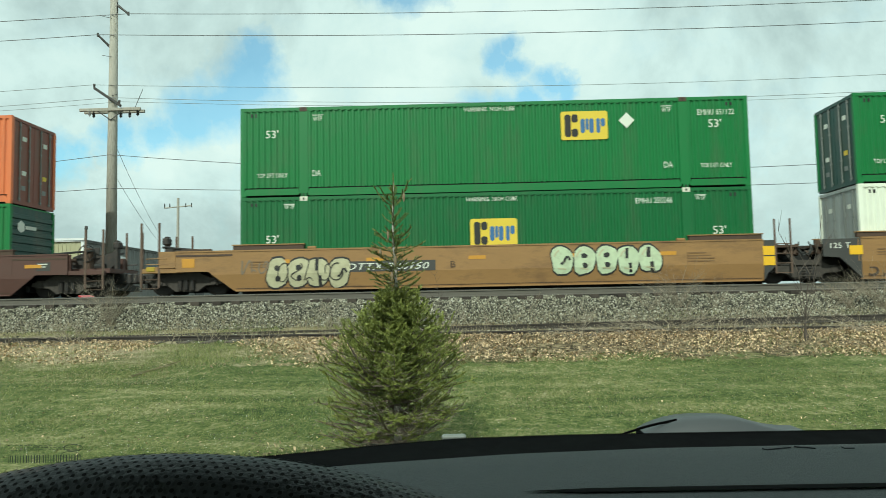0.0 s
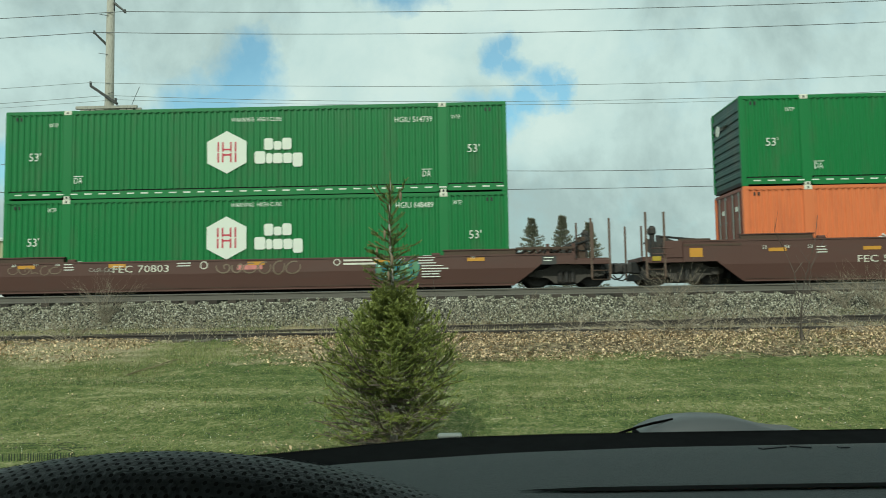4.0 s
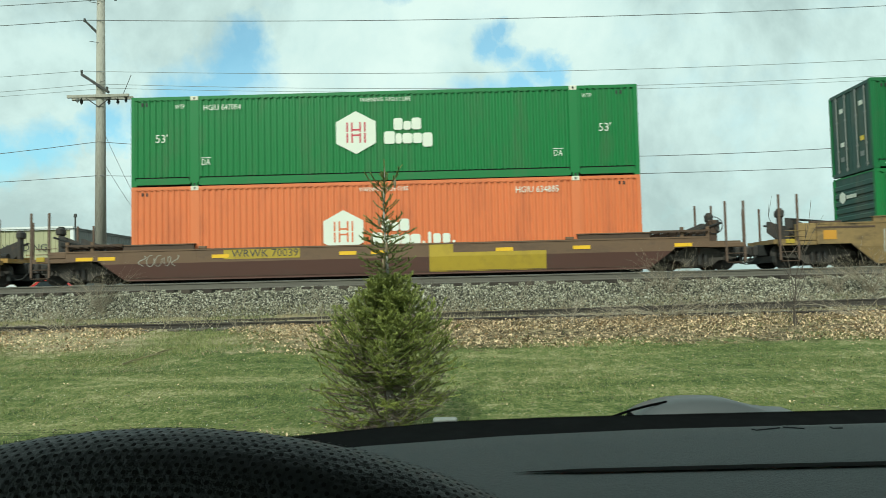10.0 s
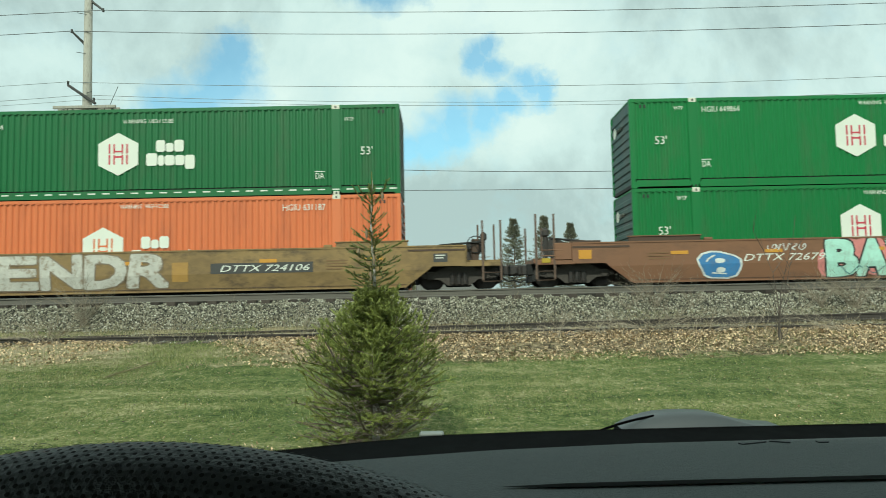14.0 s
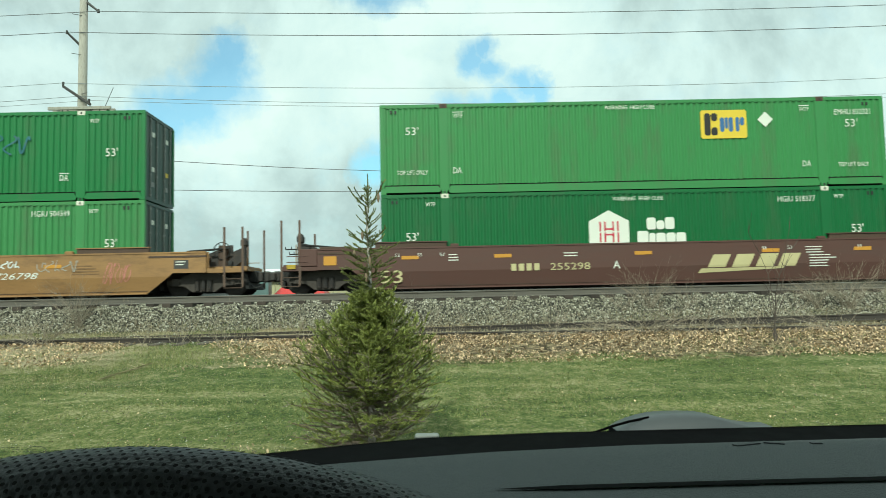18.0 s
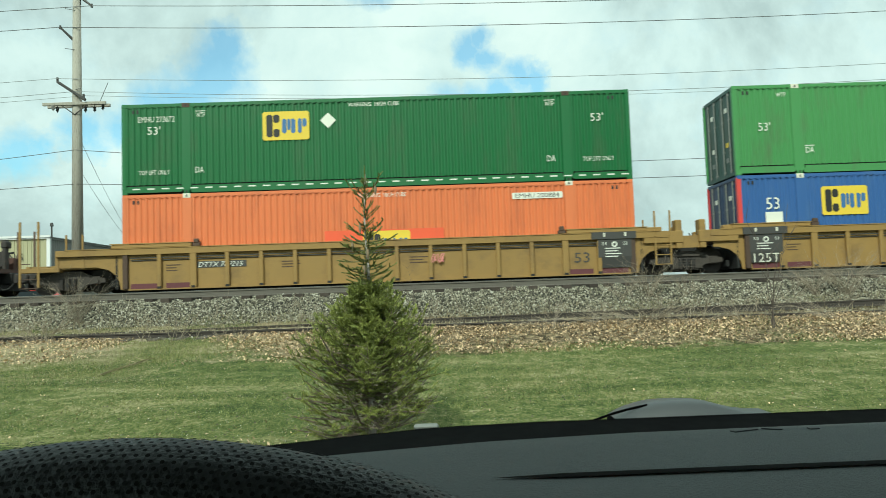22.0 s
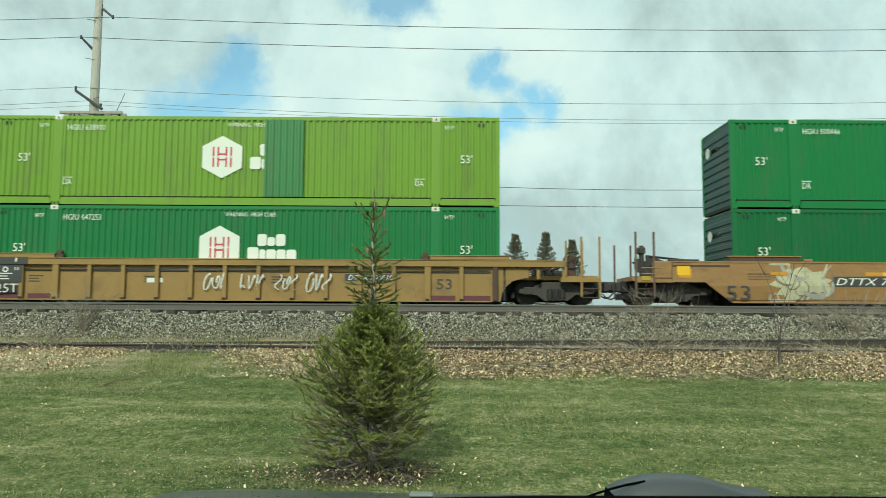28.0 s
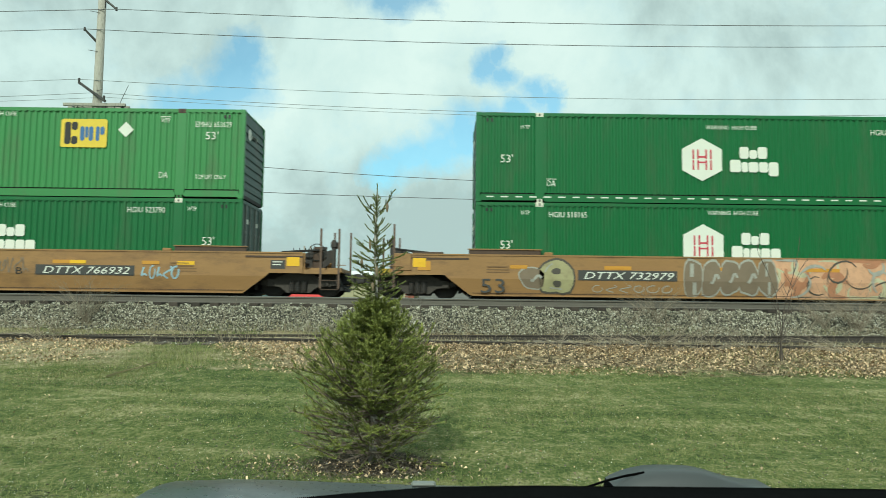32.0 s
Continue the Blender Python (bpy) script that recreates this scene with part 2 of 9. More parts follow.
STEEL = mat("grimy_steel", (0.036, 0.032, 0.029), rough=0.7, var=0.35, scale=5, fine=40, dirt=(0.10, 0.06, 0.035), dirt_amount=0.5)
DULL = mat("dull_locking_bar", (0.22, 0.23, 0.21), rough=0.5, metal=0.3, var=0.2)
CAR_ORANGE = mat("weathered_orange_brown_paint", (0.285, 0.150, 0.052), rough=0.6, var=0.26, scale=1.3, fine=16, tone2=(0.32, 0.18, 0.065), dirt=(0.10, 0.055, 0.03), dirt_amount=0.55, stretch=(0.35, 1, 1))
CAR_MUSTARD = mat("grimy_mustard_paint", (0.285, 0.175, 0.050), rough=0.65, var=0.22, scale=0.9, fine=8, dirt=(0.11, 0.07, 0.035), dirt_amount=0.55, stretch=(0.5, 1, 0.6))
SAFETY = mat("dulled_yellow_repaint", (0.42, 0.29, 0.025), rough=0.6, var=0.15, scale=1.2, fine=8, dirt=(0.2, 0.12, 0.03), dirt_amount=0.4)
CAR_YELLOW = mat("weathered_yellow_paint", (0.38, 0.215, 0.052), rough=0.6, var=0.16, scale=0.9, fine=8, dirt=(0.18, 0.10, 0.04), dirt_amount=0.4, stretch=(0.35, 1, 1))
CAR_BROWN = mat("oxide_brown_paint", (0.092, 0.041, 0.030), rough=0.6, var=0.15, scale=0.9, fine=8, dirt=(0.07, 0.05, 0.04), dirt_amount=0.35, stretch=(0.35, 1, 1))
PANEL_TAN = mat("pale_tan_panel_paint", (0.50, 0.36, 0.165), rough=0.6, var=0.2, scale=1.2, fine=9, dirt=(0.28, 0.17, 0.07), dirt_amount=0.5)
OLD_RED = mat("faded_dark_red_vinyl", (0.28, 0.045, 0.045), rough=0.6, var=0.25, scale=4)
CAR_RUST = mat("faded_rust_brown_paint", (0.205, 0.098, 0.050), rough=0.65, var=0.25, scale=0.9, fine=9, dirt=(0.085, 0.05, 0.03), dirt_amount=0.55, stretch=(0.35, 1, 1))
CAR_DIRTY = mat("soot_stained_brown_paint", (0.165, 0.101, 0.045), rough=0.7, var=0.75, tone2=(0.26, 0.170, 0.066), scale=1.1, fine=8, dirt=(0.055, 0.038, 0.024), dirt_amount=0.9, stretch=(0.5, 1, 1))
CAR_TAN = mat("grimy_tan_brown_paint", (0.145, 0.085, 0.048), rough=0.7, var=0.25, scale=1.0, fine=10, dirt=(0.06, 0.04, 0.03), dirt_amount=0.6, stretch=(0.4, 1, 1))
CAR_GREY = mat("dark_grey_paint", (0.052, 0.050, 0.046), rough=0.6, var=0.25, scale=2, fine=15)
COAMING = mat("dark_brown_steel", (0.072, 0.042, 0.026), rough=0.7, var=0.3, scale=1.5, fine=15, dirt=(0.03, 0.02, 0.015), dirt_amount=0.5)
FAINT_PRINT = mat("faded_brown_stencil", (0.19, 0.105, 0.045), rough=0.65, var=0.3, scale=3, fine=20)
REFLECT = mat("yellow_reflector", (0.80, 0.46, 0.02), rough=0.45, var=0.08)
AMBER = mat("faded_amber_reflector", (0.55, 0.26, 0.03), rough=0.5, var=0.15)
MAROON = mat("maroon_sill_paint", (0.11, 0.03, 0.035), rough=0.65, var=0.3, fine=15)
RAIL_SIDE = mat("rusty_rail_steel", (0.125, 0.112, 0.092), rough=0.65, metal=0.2, var=0.25, scale=2, fine=30)
RAIL_TOP = mat("worn_rail_head", (0.45, 0.45, 0.44), rough=0.3, metal=0.9, var=0.1)
RAIL_OLD = mat("brown_rust_rail", (0.050, 0.041, 0.034), rough=0.8, var=0.3, scale=2, fine=25)
TIE = mat("creosote_sleeper_wood", (0.055, 0.043, 0.034), rough=0.9, var=0.4, scale=3, fine=35, bump=0.6, per_object=0.35, stretch=(3, 0.5, 1))
TIE_OLD = mat("grey_weathered_sleeper_wood", (0.15, 0.125, 0.10), rough=0.95, var=0.4, scale=3, fine=35, bump=0.7, per_object=0.3, stretch=(3, 0.5, 1))


def stone_material():
    """Crushed stone: mostly dark grey-brown pieces, some pale ones."""
    m = mat("ballast_stone", (0.9, 0.9, 0.9), rough=0.9, var=0.12, scale=6, fine=60)
    t = m.node_tree
    geo = t.nodes.new("ShaderNodeNewGeometry")
    r = t.nodes.new("ShaderNodeValToRGB")
    stops = ((0.0, (0.024, 0.023, 0.018)), (0.38, (0.145, 0.132, 0.094)), (0.70, (0.275, 0.255, 0.182)), (0.90, (0.45, 0.42, 0.32)), (1.0, (0.62, 0.59, 0.50)))
    while len(r.color_ramp.elements) < len(stops):
        r.color_ramp.elements.new(0.5)
    for e, (at, c) in zip(r.color_ramp.elements, stops):
        e.position, e.color = at, (*c, 1)
    t.links.new(geo.outputs["Random Per Island"], r.inputs["Fac"])
    bs = t.nodes["Principled BSDF"]
    mul = t.nodes.new("ShaderNodeMix")
    mul.data_type, mul.blend_type = "RGBA", "MULTIPLY"
    mul.inputs[0].default_value = 1.0
    t.links.new(bs.inputs["Base Color"].links[0].from_socket, mul.inputs[6])
    t.links.new(r.outputs["Color"], mul.inputs[7])
    t.links.new(mul.outputs[2], bs.inputs["Base Color"])
    return m


STONE = stone_material()
WOOD_POLE = mat("weathered_pole_wood", (0.40, 0.375, 0.32), rough=0.9, var=0.3, scale=4, fine=40, bump=0.5, stretch=(6, 6, 0.6), dirt=(0.08, 0.06, 0.05), dirt_amount=0.5)
WIRE_PALE = mat("dull_aluminium_wire", (0.24, 0.26, 0.26), rough=0.5, var=0.1)
WIRE = mat("dark_wire", (0.11, 0.11, 0.11), rough=0.6, var=0.1)
PORCELAIN = mat("grey_porcelain", (0.32, 0.32, 0.31), rough=0.3, var=0.1)
BARK = mat("spruce_bark", (0.16, 0.125, 0.095), rough=0.9, var=0.35, scale=12, fine=90, bump=0.6)
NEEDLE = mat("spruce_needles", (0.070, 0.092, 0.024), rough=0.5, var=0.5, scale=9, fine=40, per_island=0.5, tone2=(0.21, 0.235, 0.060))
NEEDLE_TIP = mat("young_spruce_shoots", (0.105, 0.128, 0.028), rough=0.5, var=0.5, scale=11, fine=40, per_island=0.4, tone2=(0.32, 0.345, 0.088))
NEEDLE_DRY = mat("dry_spruce_twigs", (0.24, 0.205, 0.155), rough=0.8, var=0.3, scale=8, fine=60, per_island=0.4)
NEEDLE_FAR = mat("blue_spruce_needles", (0.105, 0.132, 0.088), rough=0.7, var=0.4, tone2=(0.21, 0.19, 0.12), scale=1.5, fine=9, per_island=0.5)
CONE_BROWN = mat("spruce_cone_scales", (0.27, 0.20, 0.13), rough=0.8, var=0.3, scale=30, fine=150)
GRASS = mat("lawn_blades", (0.098, 0.128, 0.034), rough=0.75, var=0.5, scale=3, fine=28, per_island=0.45, tone2=(0.25, 0.255, 0.088))
STRAW = mat("dry_straw", (0.36, 0.30, 0.18), rough=0.85, var=0.25, scale=2, fine=30, per_island=0.4)
TWIG = mat("bare_twig_bark", (0.27, 0.225, 0.165), rough=0.9, var=0.3, scale=5, fine=40, per_island=0.4)
TWIG_DARK = mat("dark_dead_stem", (0.10, 0.08, 0.065), rough=0.9, var=0.3, scale=5, fine=40, per_island=0.4)
LEAF = mat("dead_leaves", (0.42, 0.30, 0.175), rough=0.85, var=0.25, scale=3, fine=40, per_island=0.65, tone2=(0.54, 0.40, 0.25))
DASH = mat("grained_dash_vinyl", (0.043, 0.049, 0.050), rough=0.8, var=0.12, scale=9, fine=420, bump=0.35)
DASH_DARK = mat("black_trim", (0.0024, 0.0024, 0.0026), rough=0.85, var=0.2, spec=0.03)
DASH_SCUFF = mat("scuffed_vinyl", (0.014, 0.016, 0.018), rough=0.7, var=0.2)
MIRRORED_LABEL = mat("mirrored_label_bars", (0.035, 0.045, 0.028), rough=0.9, var=0.3)
LEATHER = mat("black_wheel_leather", (0.042, 0.047, 0.050), rough=0.5, var=0.15, scale=20, fine=500, bump=0.2)
HOLE = mat("perforation_black", (0.002, 0.002, 0.002), rough=0.9, var=0.1)
BODY = mat("dark_grey_car_paint", (0.05, 0.055, 0.058), rough=0.3, var=0.08, scale=2)
RUBBER = mat("tyre_rubber", (0.015, 0.015, 0.015), rough=0.85, var=0.2)
TAN_METAL = mat("tan_ribbed_cladding", (0.42, 0.40, 0.24), rough=0.6, var=0.08, scale=0.4, fine=4, dirt=(0.3, 0.28, 0.2), dirt_amount=0.25)
GREY_METAL = mat("grey_ribbed_cladding", (0.20, 0.20, 0.185), rough=0.6, var=0.10, scale=0.4, fine=4, dirt=(0.12, 0.11, 0.1), dirt_amount=0.25)
TRIM_WHITE = mat("white_metal_trim", (0.75, 0.76, 0.74), rough=0.5, var=0.05)
BRICK_RED = mat("red_brick", (0.28, 0.10, 0.065), rough=0.9, var=0.25, scale=3, fine=20, per_object=0.25)
GLASS_DARK = mat("dark_window_glass", (0.03, 0.04, 0.045), rough=0.12, var=0.1)
CAR_RED = mat("red_car_paint", (0.52, 0.045, 0.04), rough=0.25, var=0.06)

# ------------------------------------------------------------ builders


def mesh_of(name, bm, smooth=False):
    me = bpy.data.meshes.new(name)
    bmesh.ops.recalc_face_normals(bm, faces=bm.faces)
    bm.to_mesh(me)
    bm.free()
    if smooth:
        me.shade_smooth()
    return me


def put(name, me, material, parent=None, at=None, label=""):
    """An object on a mesh, with the material on the object, so that alike pieces share the mesh."""
    if not me.materials:
        me.materials.append(material)
    ob = new(name, me)
    if me.materials[0] != material:
        ob.material_slots[0].link = "OBJECT"
        ob.material_slots[0].material = material
    if parent:
        ob.parent = parent
    if at is not None:
        ob.matrix_basis = at if isinstance(at, Matrix) else Matrix.Translation(at)
    if label:
        ob["label"] = label
    return ob


def part(name, bm, material, parent, label="", smooth=False):
    return put(name, mesh_of(name, bm, smooth), material, parent, None, label)


def thing(name, label, category, group="", at=None, kind=""):
    ob = new(name)
    ob.empty_display_size = 0.1
    if at is not None:
        ob.matrix_basis = at if isinstance(at, Matrix) else Matrix.Translation(at)
    return tagged(ob, label, category, group, kind)


def box(bm, x0, x1, y0, y1, z0, z1, bevel=0.0):
    ret = bmesh.ops.create_cube(bm, size=1.0, matrix=Matrix.LocRotScale(((x0 + x1) / 2, (y0 + y1) / 2, (z0 + z1) / 2), None, (x1 - x0, y1 - y0, z1 - z0)))
    if bevel:
        edges = list({e for v in ret["verts"] for e in v.link_edges})
        bmesh.ops.bevel(bm, geom=edges, offset=bevel, segments=1, affect="EDGES")


def boxed(x0, x1, y0, y1, z0, z1, bevel=0.0):
    bm = bmesh.new()
    box(bm, x0, x1, y0, y1, z0, z1, bevel)
    return bm


def prism(bm, pts, y0, y1, lean=None):
    """A polygon in x and z, given thickness from y0 to y1; lean(z) shifts it in y."""
    f = lean or (lambda z: 0.0)
    a = [bm.verts.new((x, y0 + f(z), z)) for x, z in pts]
    b = [bm.verts.new((x, y1 + f(z), z)) for x, z in pts]
    n = len(pts)
    bm.faces.new(a)
    bm.faces.new(b[::-1])
    for i in range(n):
        bm.faces.new((a[i], b[i], b[(i + 1) % n], a[(i + 1) % n]))


def rod(bm, p, q, r0, r1=None, sides=8):
    """A tapered round bar from p to q."""
    p, q = Vector(p), Vector(q)
    d = q - p
    if d.length < 1e-6:
        return
    m = Matrix.Translation((p + q) / 2) @ d.to_track_quat("Z", "Y").to_matrix().to_4x4()
    bmesh.ops.create_cone(bm, cap_ends=True, segments=sides, radius1=r0, radius2=r0 if r1 is None else r1, depth=d.length, matrix=m)


def tube(bm, pts, r, sides=5):
    """One bent round bar through the points."""
    rings = []
    for i, p in enumerate(pts):
        d = (Vector(pts[min(i + 1, len(pts) - 1)]) - Vector(pts[max(i - 1, 0)])).normalized()
        u = d.orthogonal().normalized() if i == 0 else (u - d * u.dot(d)).normalized()
        w = d.cross(u)
        rings.append([bm.verts.new(Vector(p) + (u * math.cos(a) + w * math.sin(a)) * r) for a in (2 * math.pi * k / sides for k in range(sides))])
    for a, b in zip(rings, rings[1:]):
        for k in range(sides):
            bm.faces.new((a[k], a[(k + 1) % sides], b[(k + 1) % sides], b[k]))


def tri_mesh(name, tris, per=3):
    """A mesh of loose polygons of per corners, from an array (n, per, 3)."""
    tris = np.asarray(tris, np.float32)
    n = len(tris)
    me = bpy.data.meshes.new(name)
    me.vertices.add(n * per)
    me.vertices.foreach_set("co", tris.reshape(-1))
    me.loops.add(n * per)
    me.loops.foreach_set("vertex_index", np.arange(n * per, dtype=np.int32))
    me.polygons.add(n)
    me.polygons.foreach_set("loop_start", np.arange(0, n * per, per, dtype=np.int32))
    me.update(calc_edges=True)
    return me


TEXTS = {}


def text_mesh(words, width, height):
    """Lettering in the x-z plane, facing -y, centred, of that width and height."""
    key = (words, width, height)
    if key not in TEXTS:
        cu = bpy.data.curves.new("lettering", "FONT")
        cu.body, cu.resolution_u = words, 2
        cu.shear = .28 if words.startswith("DTTX") else 0.0
        ob = bpy.data.objects.new("lettering", cu)
        me = bpy.data.meshes.new_from_object(ob)
        bpy.data.objects.remove(ob)
        bpy.data.curves.remove(cu)
        n = len(me.vertices)
        co = np.empty(n * 3, np.float32)
        me.vertices.foreach_get("co", co)
        co = co.reshape(-1, 3)
        lo, hi = co.min(0), co.max(0)
        c = (co - (lo + hi) / 2) / np.maximum(hi - lo, 1e-6) * (width, height, 0)
        me.vertices.foreach_set("co", np.stack([c[:, 0], 0 * c[:, 0], c[:, 1]], 1).astype(np.float32).reshape(-1))
        me.update()
        me.materials.clear()
        TEXTS[key] = me
    return TEXTS[key]


def flat(bm, pts, y):
    bm.faces.new([bm.verts.new((x, y, z)) for x, z in pts])


# ------------------------------------------------------------ the ground
PROFILE_Y = (-60, 8, 12, 15.3, 16.0, 18.1, 18.4, 19.25, 19.7, 26.4, 27.2, 28.6, 31, 40, 60)
PROFILE_Z = (0, 0, 0.22, 0.54, 0.62, 0.70, 0.78, 1.37, 1.46, 1.50, 1.58, 1.78, 1.80, 1.0, 1.0)
RAIL_Z = 1.75          # top of the main rails
NEAR_Y = 23.3          # near face of the containers
TRACK_Y = NEAR_Y + 1.295


def gz(x, y):
    z = np.interp(y, PROFILE_Y, PROFILE_Z)
    amp = 0.02 if y < 15.5 else 0.05 if y < 22.5 else 0.02
    if abs(x) < 60 and -10 < y < 60:
        z += amp * noise.noise(Vector((x * 0.7, y * 0.9, 3.1))) + 0.4 * amp * noise.noise(Vector((x * 2.9, y * 2.9, 7.7)))
    return z


def build_ground():
    xs = np.concatenate([[-3000, -1500, -800, -400, -200, -100, -60, -40, -28], np.arange(-22, 22.01, 0.25), [28, 40, 60, 100, 200, 400, 800, 1500, 3000]])
    ys = np.concatenate([[-1500, -400, -100, -30, -10, -4], np.arange(0, 5, 0.5), np.arange(5, 27.01, 0.2), [28, 28.6, 30, 34, 40, 50, 70, 110, 200, 400, 1000, 3000]])
    co = [(x, y, gz(x, y)) for y in ys for x in xs]
    nx = len(xs)
    faces = [(j * nx + i, j * nx + i + 1, (j + 1) * nx + i + 1, (j + 1) * nx + i) for j in range(len(ys) - 1) for i in range(nx - 1)]
    me = bpy.data.meshes.new("ground")
    me.from_pydata(co, [], faces)
    me.shade_smooth()
    m = bpy.data.materials.new("lawn_litter_and_ballast_soil")
    m.use_nodes = True
    t = m.node_tree
    bs = t.nodes["Principled BSDF"]
    bs.inputs["Roughness"].default_value = 0.95
    bs.inputs["Specular IOR Level"].default_value = 0.2
    pos = t.nodes.new("ShaderNodeTexCoord").outputs["Object"]
    sep = t.nodes.new("ShaderNodeSeparateXYZ")
    t.links.new(pos, sep.inputs[0])

    def nz(s, detail=6, stretch=None):
        n = t.nodes.new("ShaderNodeTexNoise")
        n.inputs["Scale"].default_value, n.inputs["Detail"].default_value = s, detail
        if stretch:
            mp = t.nodes.new("ShaderNodeMapping")
            mp.inputs["Scale"].default_value = stretch
            t.links.new(pos, mp.inputs["Vector"])
            t.links.new(mp.outputs[0], n.inputs["Vector"])
        else:
            t.links.new(pos, n.inputs["Vector"])
        return n.outputs["Fac"]

    def ramp_of(v, *stops):
        r = t.nodes.new("ShaderNodeValToRGB")
        while len(r.color_ramp.elements) < len(stops):
            r.color_ramp.elements.new(0.5)
        for e, (p, c) in zip(r.color_ramp.elements, stops):
            e.position, e.color = p, (*c, 1)
        t.links.new(v, r.inputs["Fac"])
        return r.outputs["Color"]

    def op(kind, a, b, clamp=False):
        n = t.nodes.new("ShaderNodeMath")
        n.operation, n.use_clamp = kind, clamp
        for i, v in enumerate((a, b)):
            if isinstance(v, (int, float)):
                n.inputs[i].default_value = v
            else:
                t.links.new(v, n.inputs[i])
        return n.outputs[0]

    def mix_rgb(a, b, fac):
        n = t.nodes.new("ShaderNodeMix")
        n.data_type = "RGBA"
        t.links.new(a, n.inputs[6])
        t.links.new(b, n.inputs[7])
        t.links.new(fac, n.inputs[0])
        return n.outputs[2]

    lawn = ramp_of(op("ADD", op("ADD", op("MULTIPLY", nz(0.8, 6, (0.42, 1.6, 1)), 0.34), op("MULTIPLY", nz(5.0, 6, (1.1, 0.8, 1)), 0.28)), op("MULTIPLY", nz(24, 6, (1.2, 0.6, 1)), 0.38)),
                   (0.38, (0.036, 0.056, 0.014)), (0.46, (0.070, 0.100, 0.025)), (0.53, (0.140, 0.155, 0.052)), (0.62, (0.31, 0.285, 0.150)))
    litter = ramp_of(nz(7, 8), (0.34, (0.035, 0.026, 0.015)), (0.48, (0.105, 0.078, 0.045)), (0.58, (0.24, 0.185, 0.11)), (0.70, (0.40, 0.32, 0.20)))
    grit = ramp_of(nz(16, 8), (0.3, (0.018, 0.018, 0.015)), (0.5, (0.045, 0.044, 0.036)), (0.7, (0.12, 0.115, 0.095)))
    edge = op("ADD", op("ADD", sep.outputs["Y"], op("MULTIPLY", op("SUBTRACT", nz(0.6), 0.5), 3.6)), op("MULTIPLY", op("SUBTRACT", nz(4.0, 8), 0.5), 2.2))
    to_litter = op("MULTIPLY", op("SUBTRACT", edge, 13.05), 1.6, True)
    to_grit = op("MULTIPLY", op("SUBTRACT", op("ADD", sep.outputs["Y"], op("MULTIPLY", op("SUBTRACT", nz(1.5), 0.5), 1.2)), 18.35), 2.2, True)
    left = op("MULTIPLY", op("SUBTRACT", -1.6, sep.outputs["X"]), 0.45, True)
    straw = ramp_of(op("ADD", op("MULTIPLY", nz(0.7, 5, (0.7, 1.1, 1)), 0.62), op("MULTIPLY", nz(13), 0.38)), (0.38, (0.070, 0.105, 0.028)), (0.46, (0.16, 0.16, 0.065)), (0.53, (0.43, 0.37, 0.24)), (0.60, (0.30, 0.23, 0.14)), (0.68, (0.09, 0.065, 0.04)))
    litter = mix_rgb(litter, straw, op("MULTIPLY", left, 0.85))
    gap_x = op("DIVIDE", op("ADD", op("SUBTRACT", sep.outputs["X"], -5.35), op("MULTIPLY", op("SUBTRACT", nz(1.6), 0.5), 1.6)), .85)
    to_gap = op("MULTIPLY", op("SUBTRACT", 1.25, op("ABSOLUTE", gap_x, 0)), 1.8, True)
    litter = mix_rgb(litter, lawn, op("MULTIPLY", to_gap, 0.9))
    # bare soil under the young spruce, with the tree's shade in its dark colour
    wob = op("MULTIPLY", op("SUBTRACT", nz(4, 4), 0.5), 1.1)
    dx = op("DIVIDE", op("SUBTRACT", sep.outputs["X"], -.60), .60)
    dy = op("DIVIDE", op("SUBTRACT", sep.outputs["Y"], 6.85), .52)
    away = op("ADD", op("SQRT", op("ADD", op("MULTIPLY", dx, dx), op("MULTIPLY", dy, dy)), 0), wob)
    to_shaded_soil = op("MULTIPLY", op("SUBTRACT", 1.12, away), 4.0, True)
    soil = ramp_of(nz(26, 6), (0.35, (0.022, 0.018, 0.013)), (0.5, (0.06, 0.048, 0.034)), (0.68, (0.17, 0.135, 0.09)))
    lawn = mix_rgb(lawn, soil, to_shaded_soil)
    col = mix_rgb(mix_rgb(lawn, litter, to_litter), grit, to_grit)
    t.links.new(col, bs.inputs["Base Color"])
    b = t.nodes.new("ShaderNodeBump")
    b.inputs["Strength"].default_value, b.inputs["Distance"].default_value = 0.8, 0.04
    t.links.new(nz(22, 8), b.inputs["Height"])
    t.links.new(b.outputs[0], bs.inputs["Normal"])
    me.materials.append(m)
    tagged(new("ground", me), "mown lawn rising to leaf litter and a ballast bank", "ground", kind="structure")


build_ground()


# ------------------------------------------------------------ tracks


def rail_mesh(height, x0, x1):
    bm = bmesh.new()
    s = height / 0.18
    prof = [(-.075, 0), (.075, 0), (.075, .012), (.012, .035), (.012, .135), (.036, .145), (.036, .178), (-.036, .178), (-.036, .145), (-.012, .135), (-.012, .035), (-.075, .012)]
    a = [bm.verts.new((x0, y * s, z * s - height)) for y, z in prof]
    b = [bm.verts.new((x1, y * s, z * s - height)) for y, z in prof]
    for i in range(len(prof)):
        j = (i + 1) % len(prof)
        bm.faces.new((a[i], a[j], b[j], b[i]))
    return mesh_of("rail", bm)


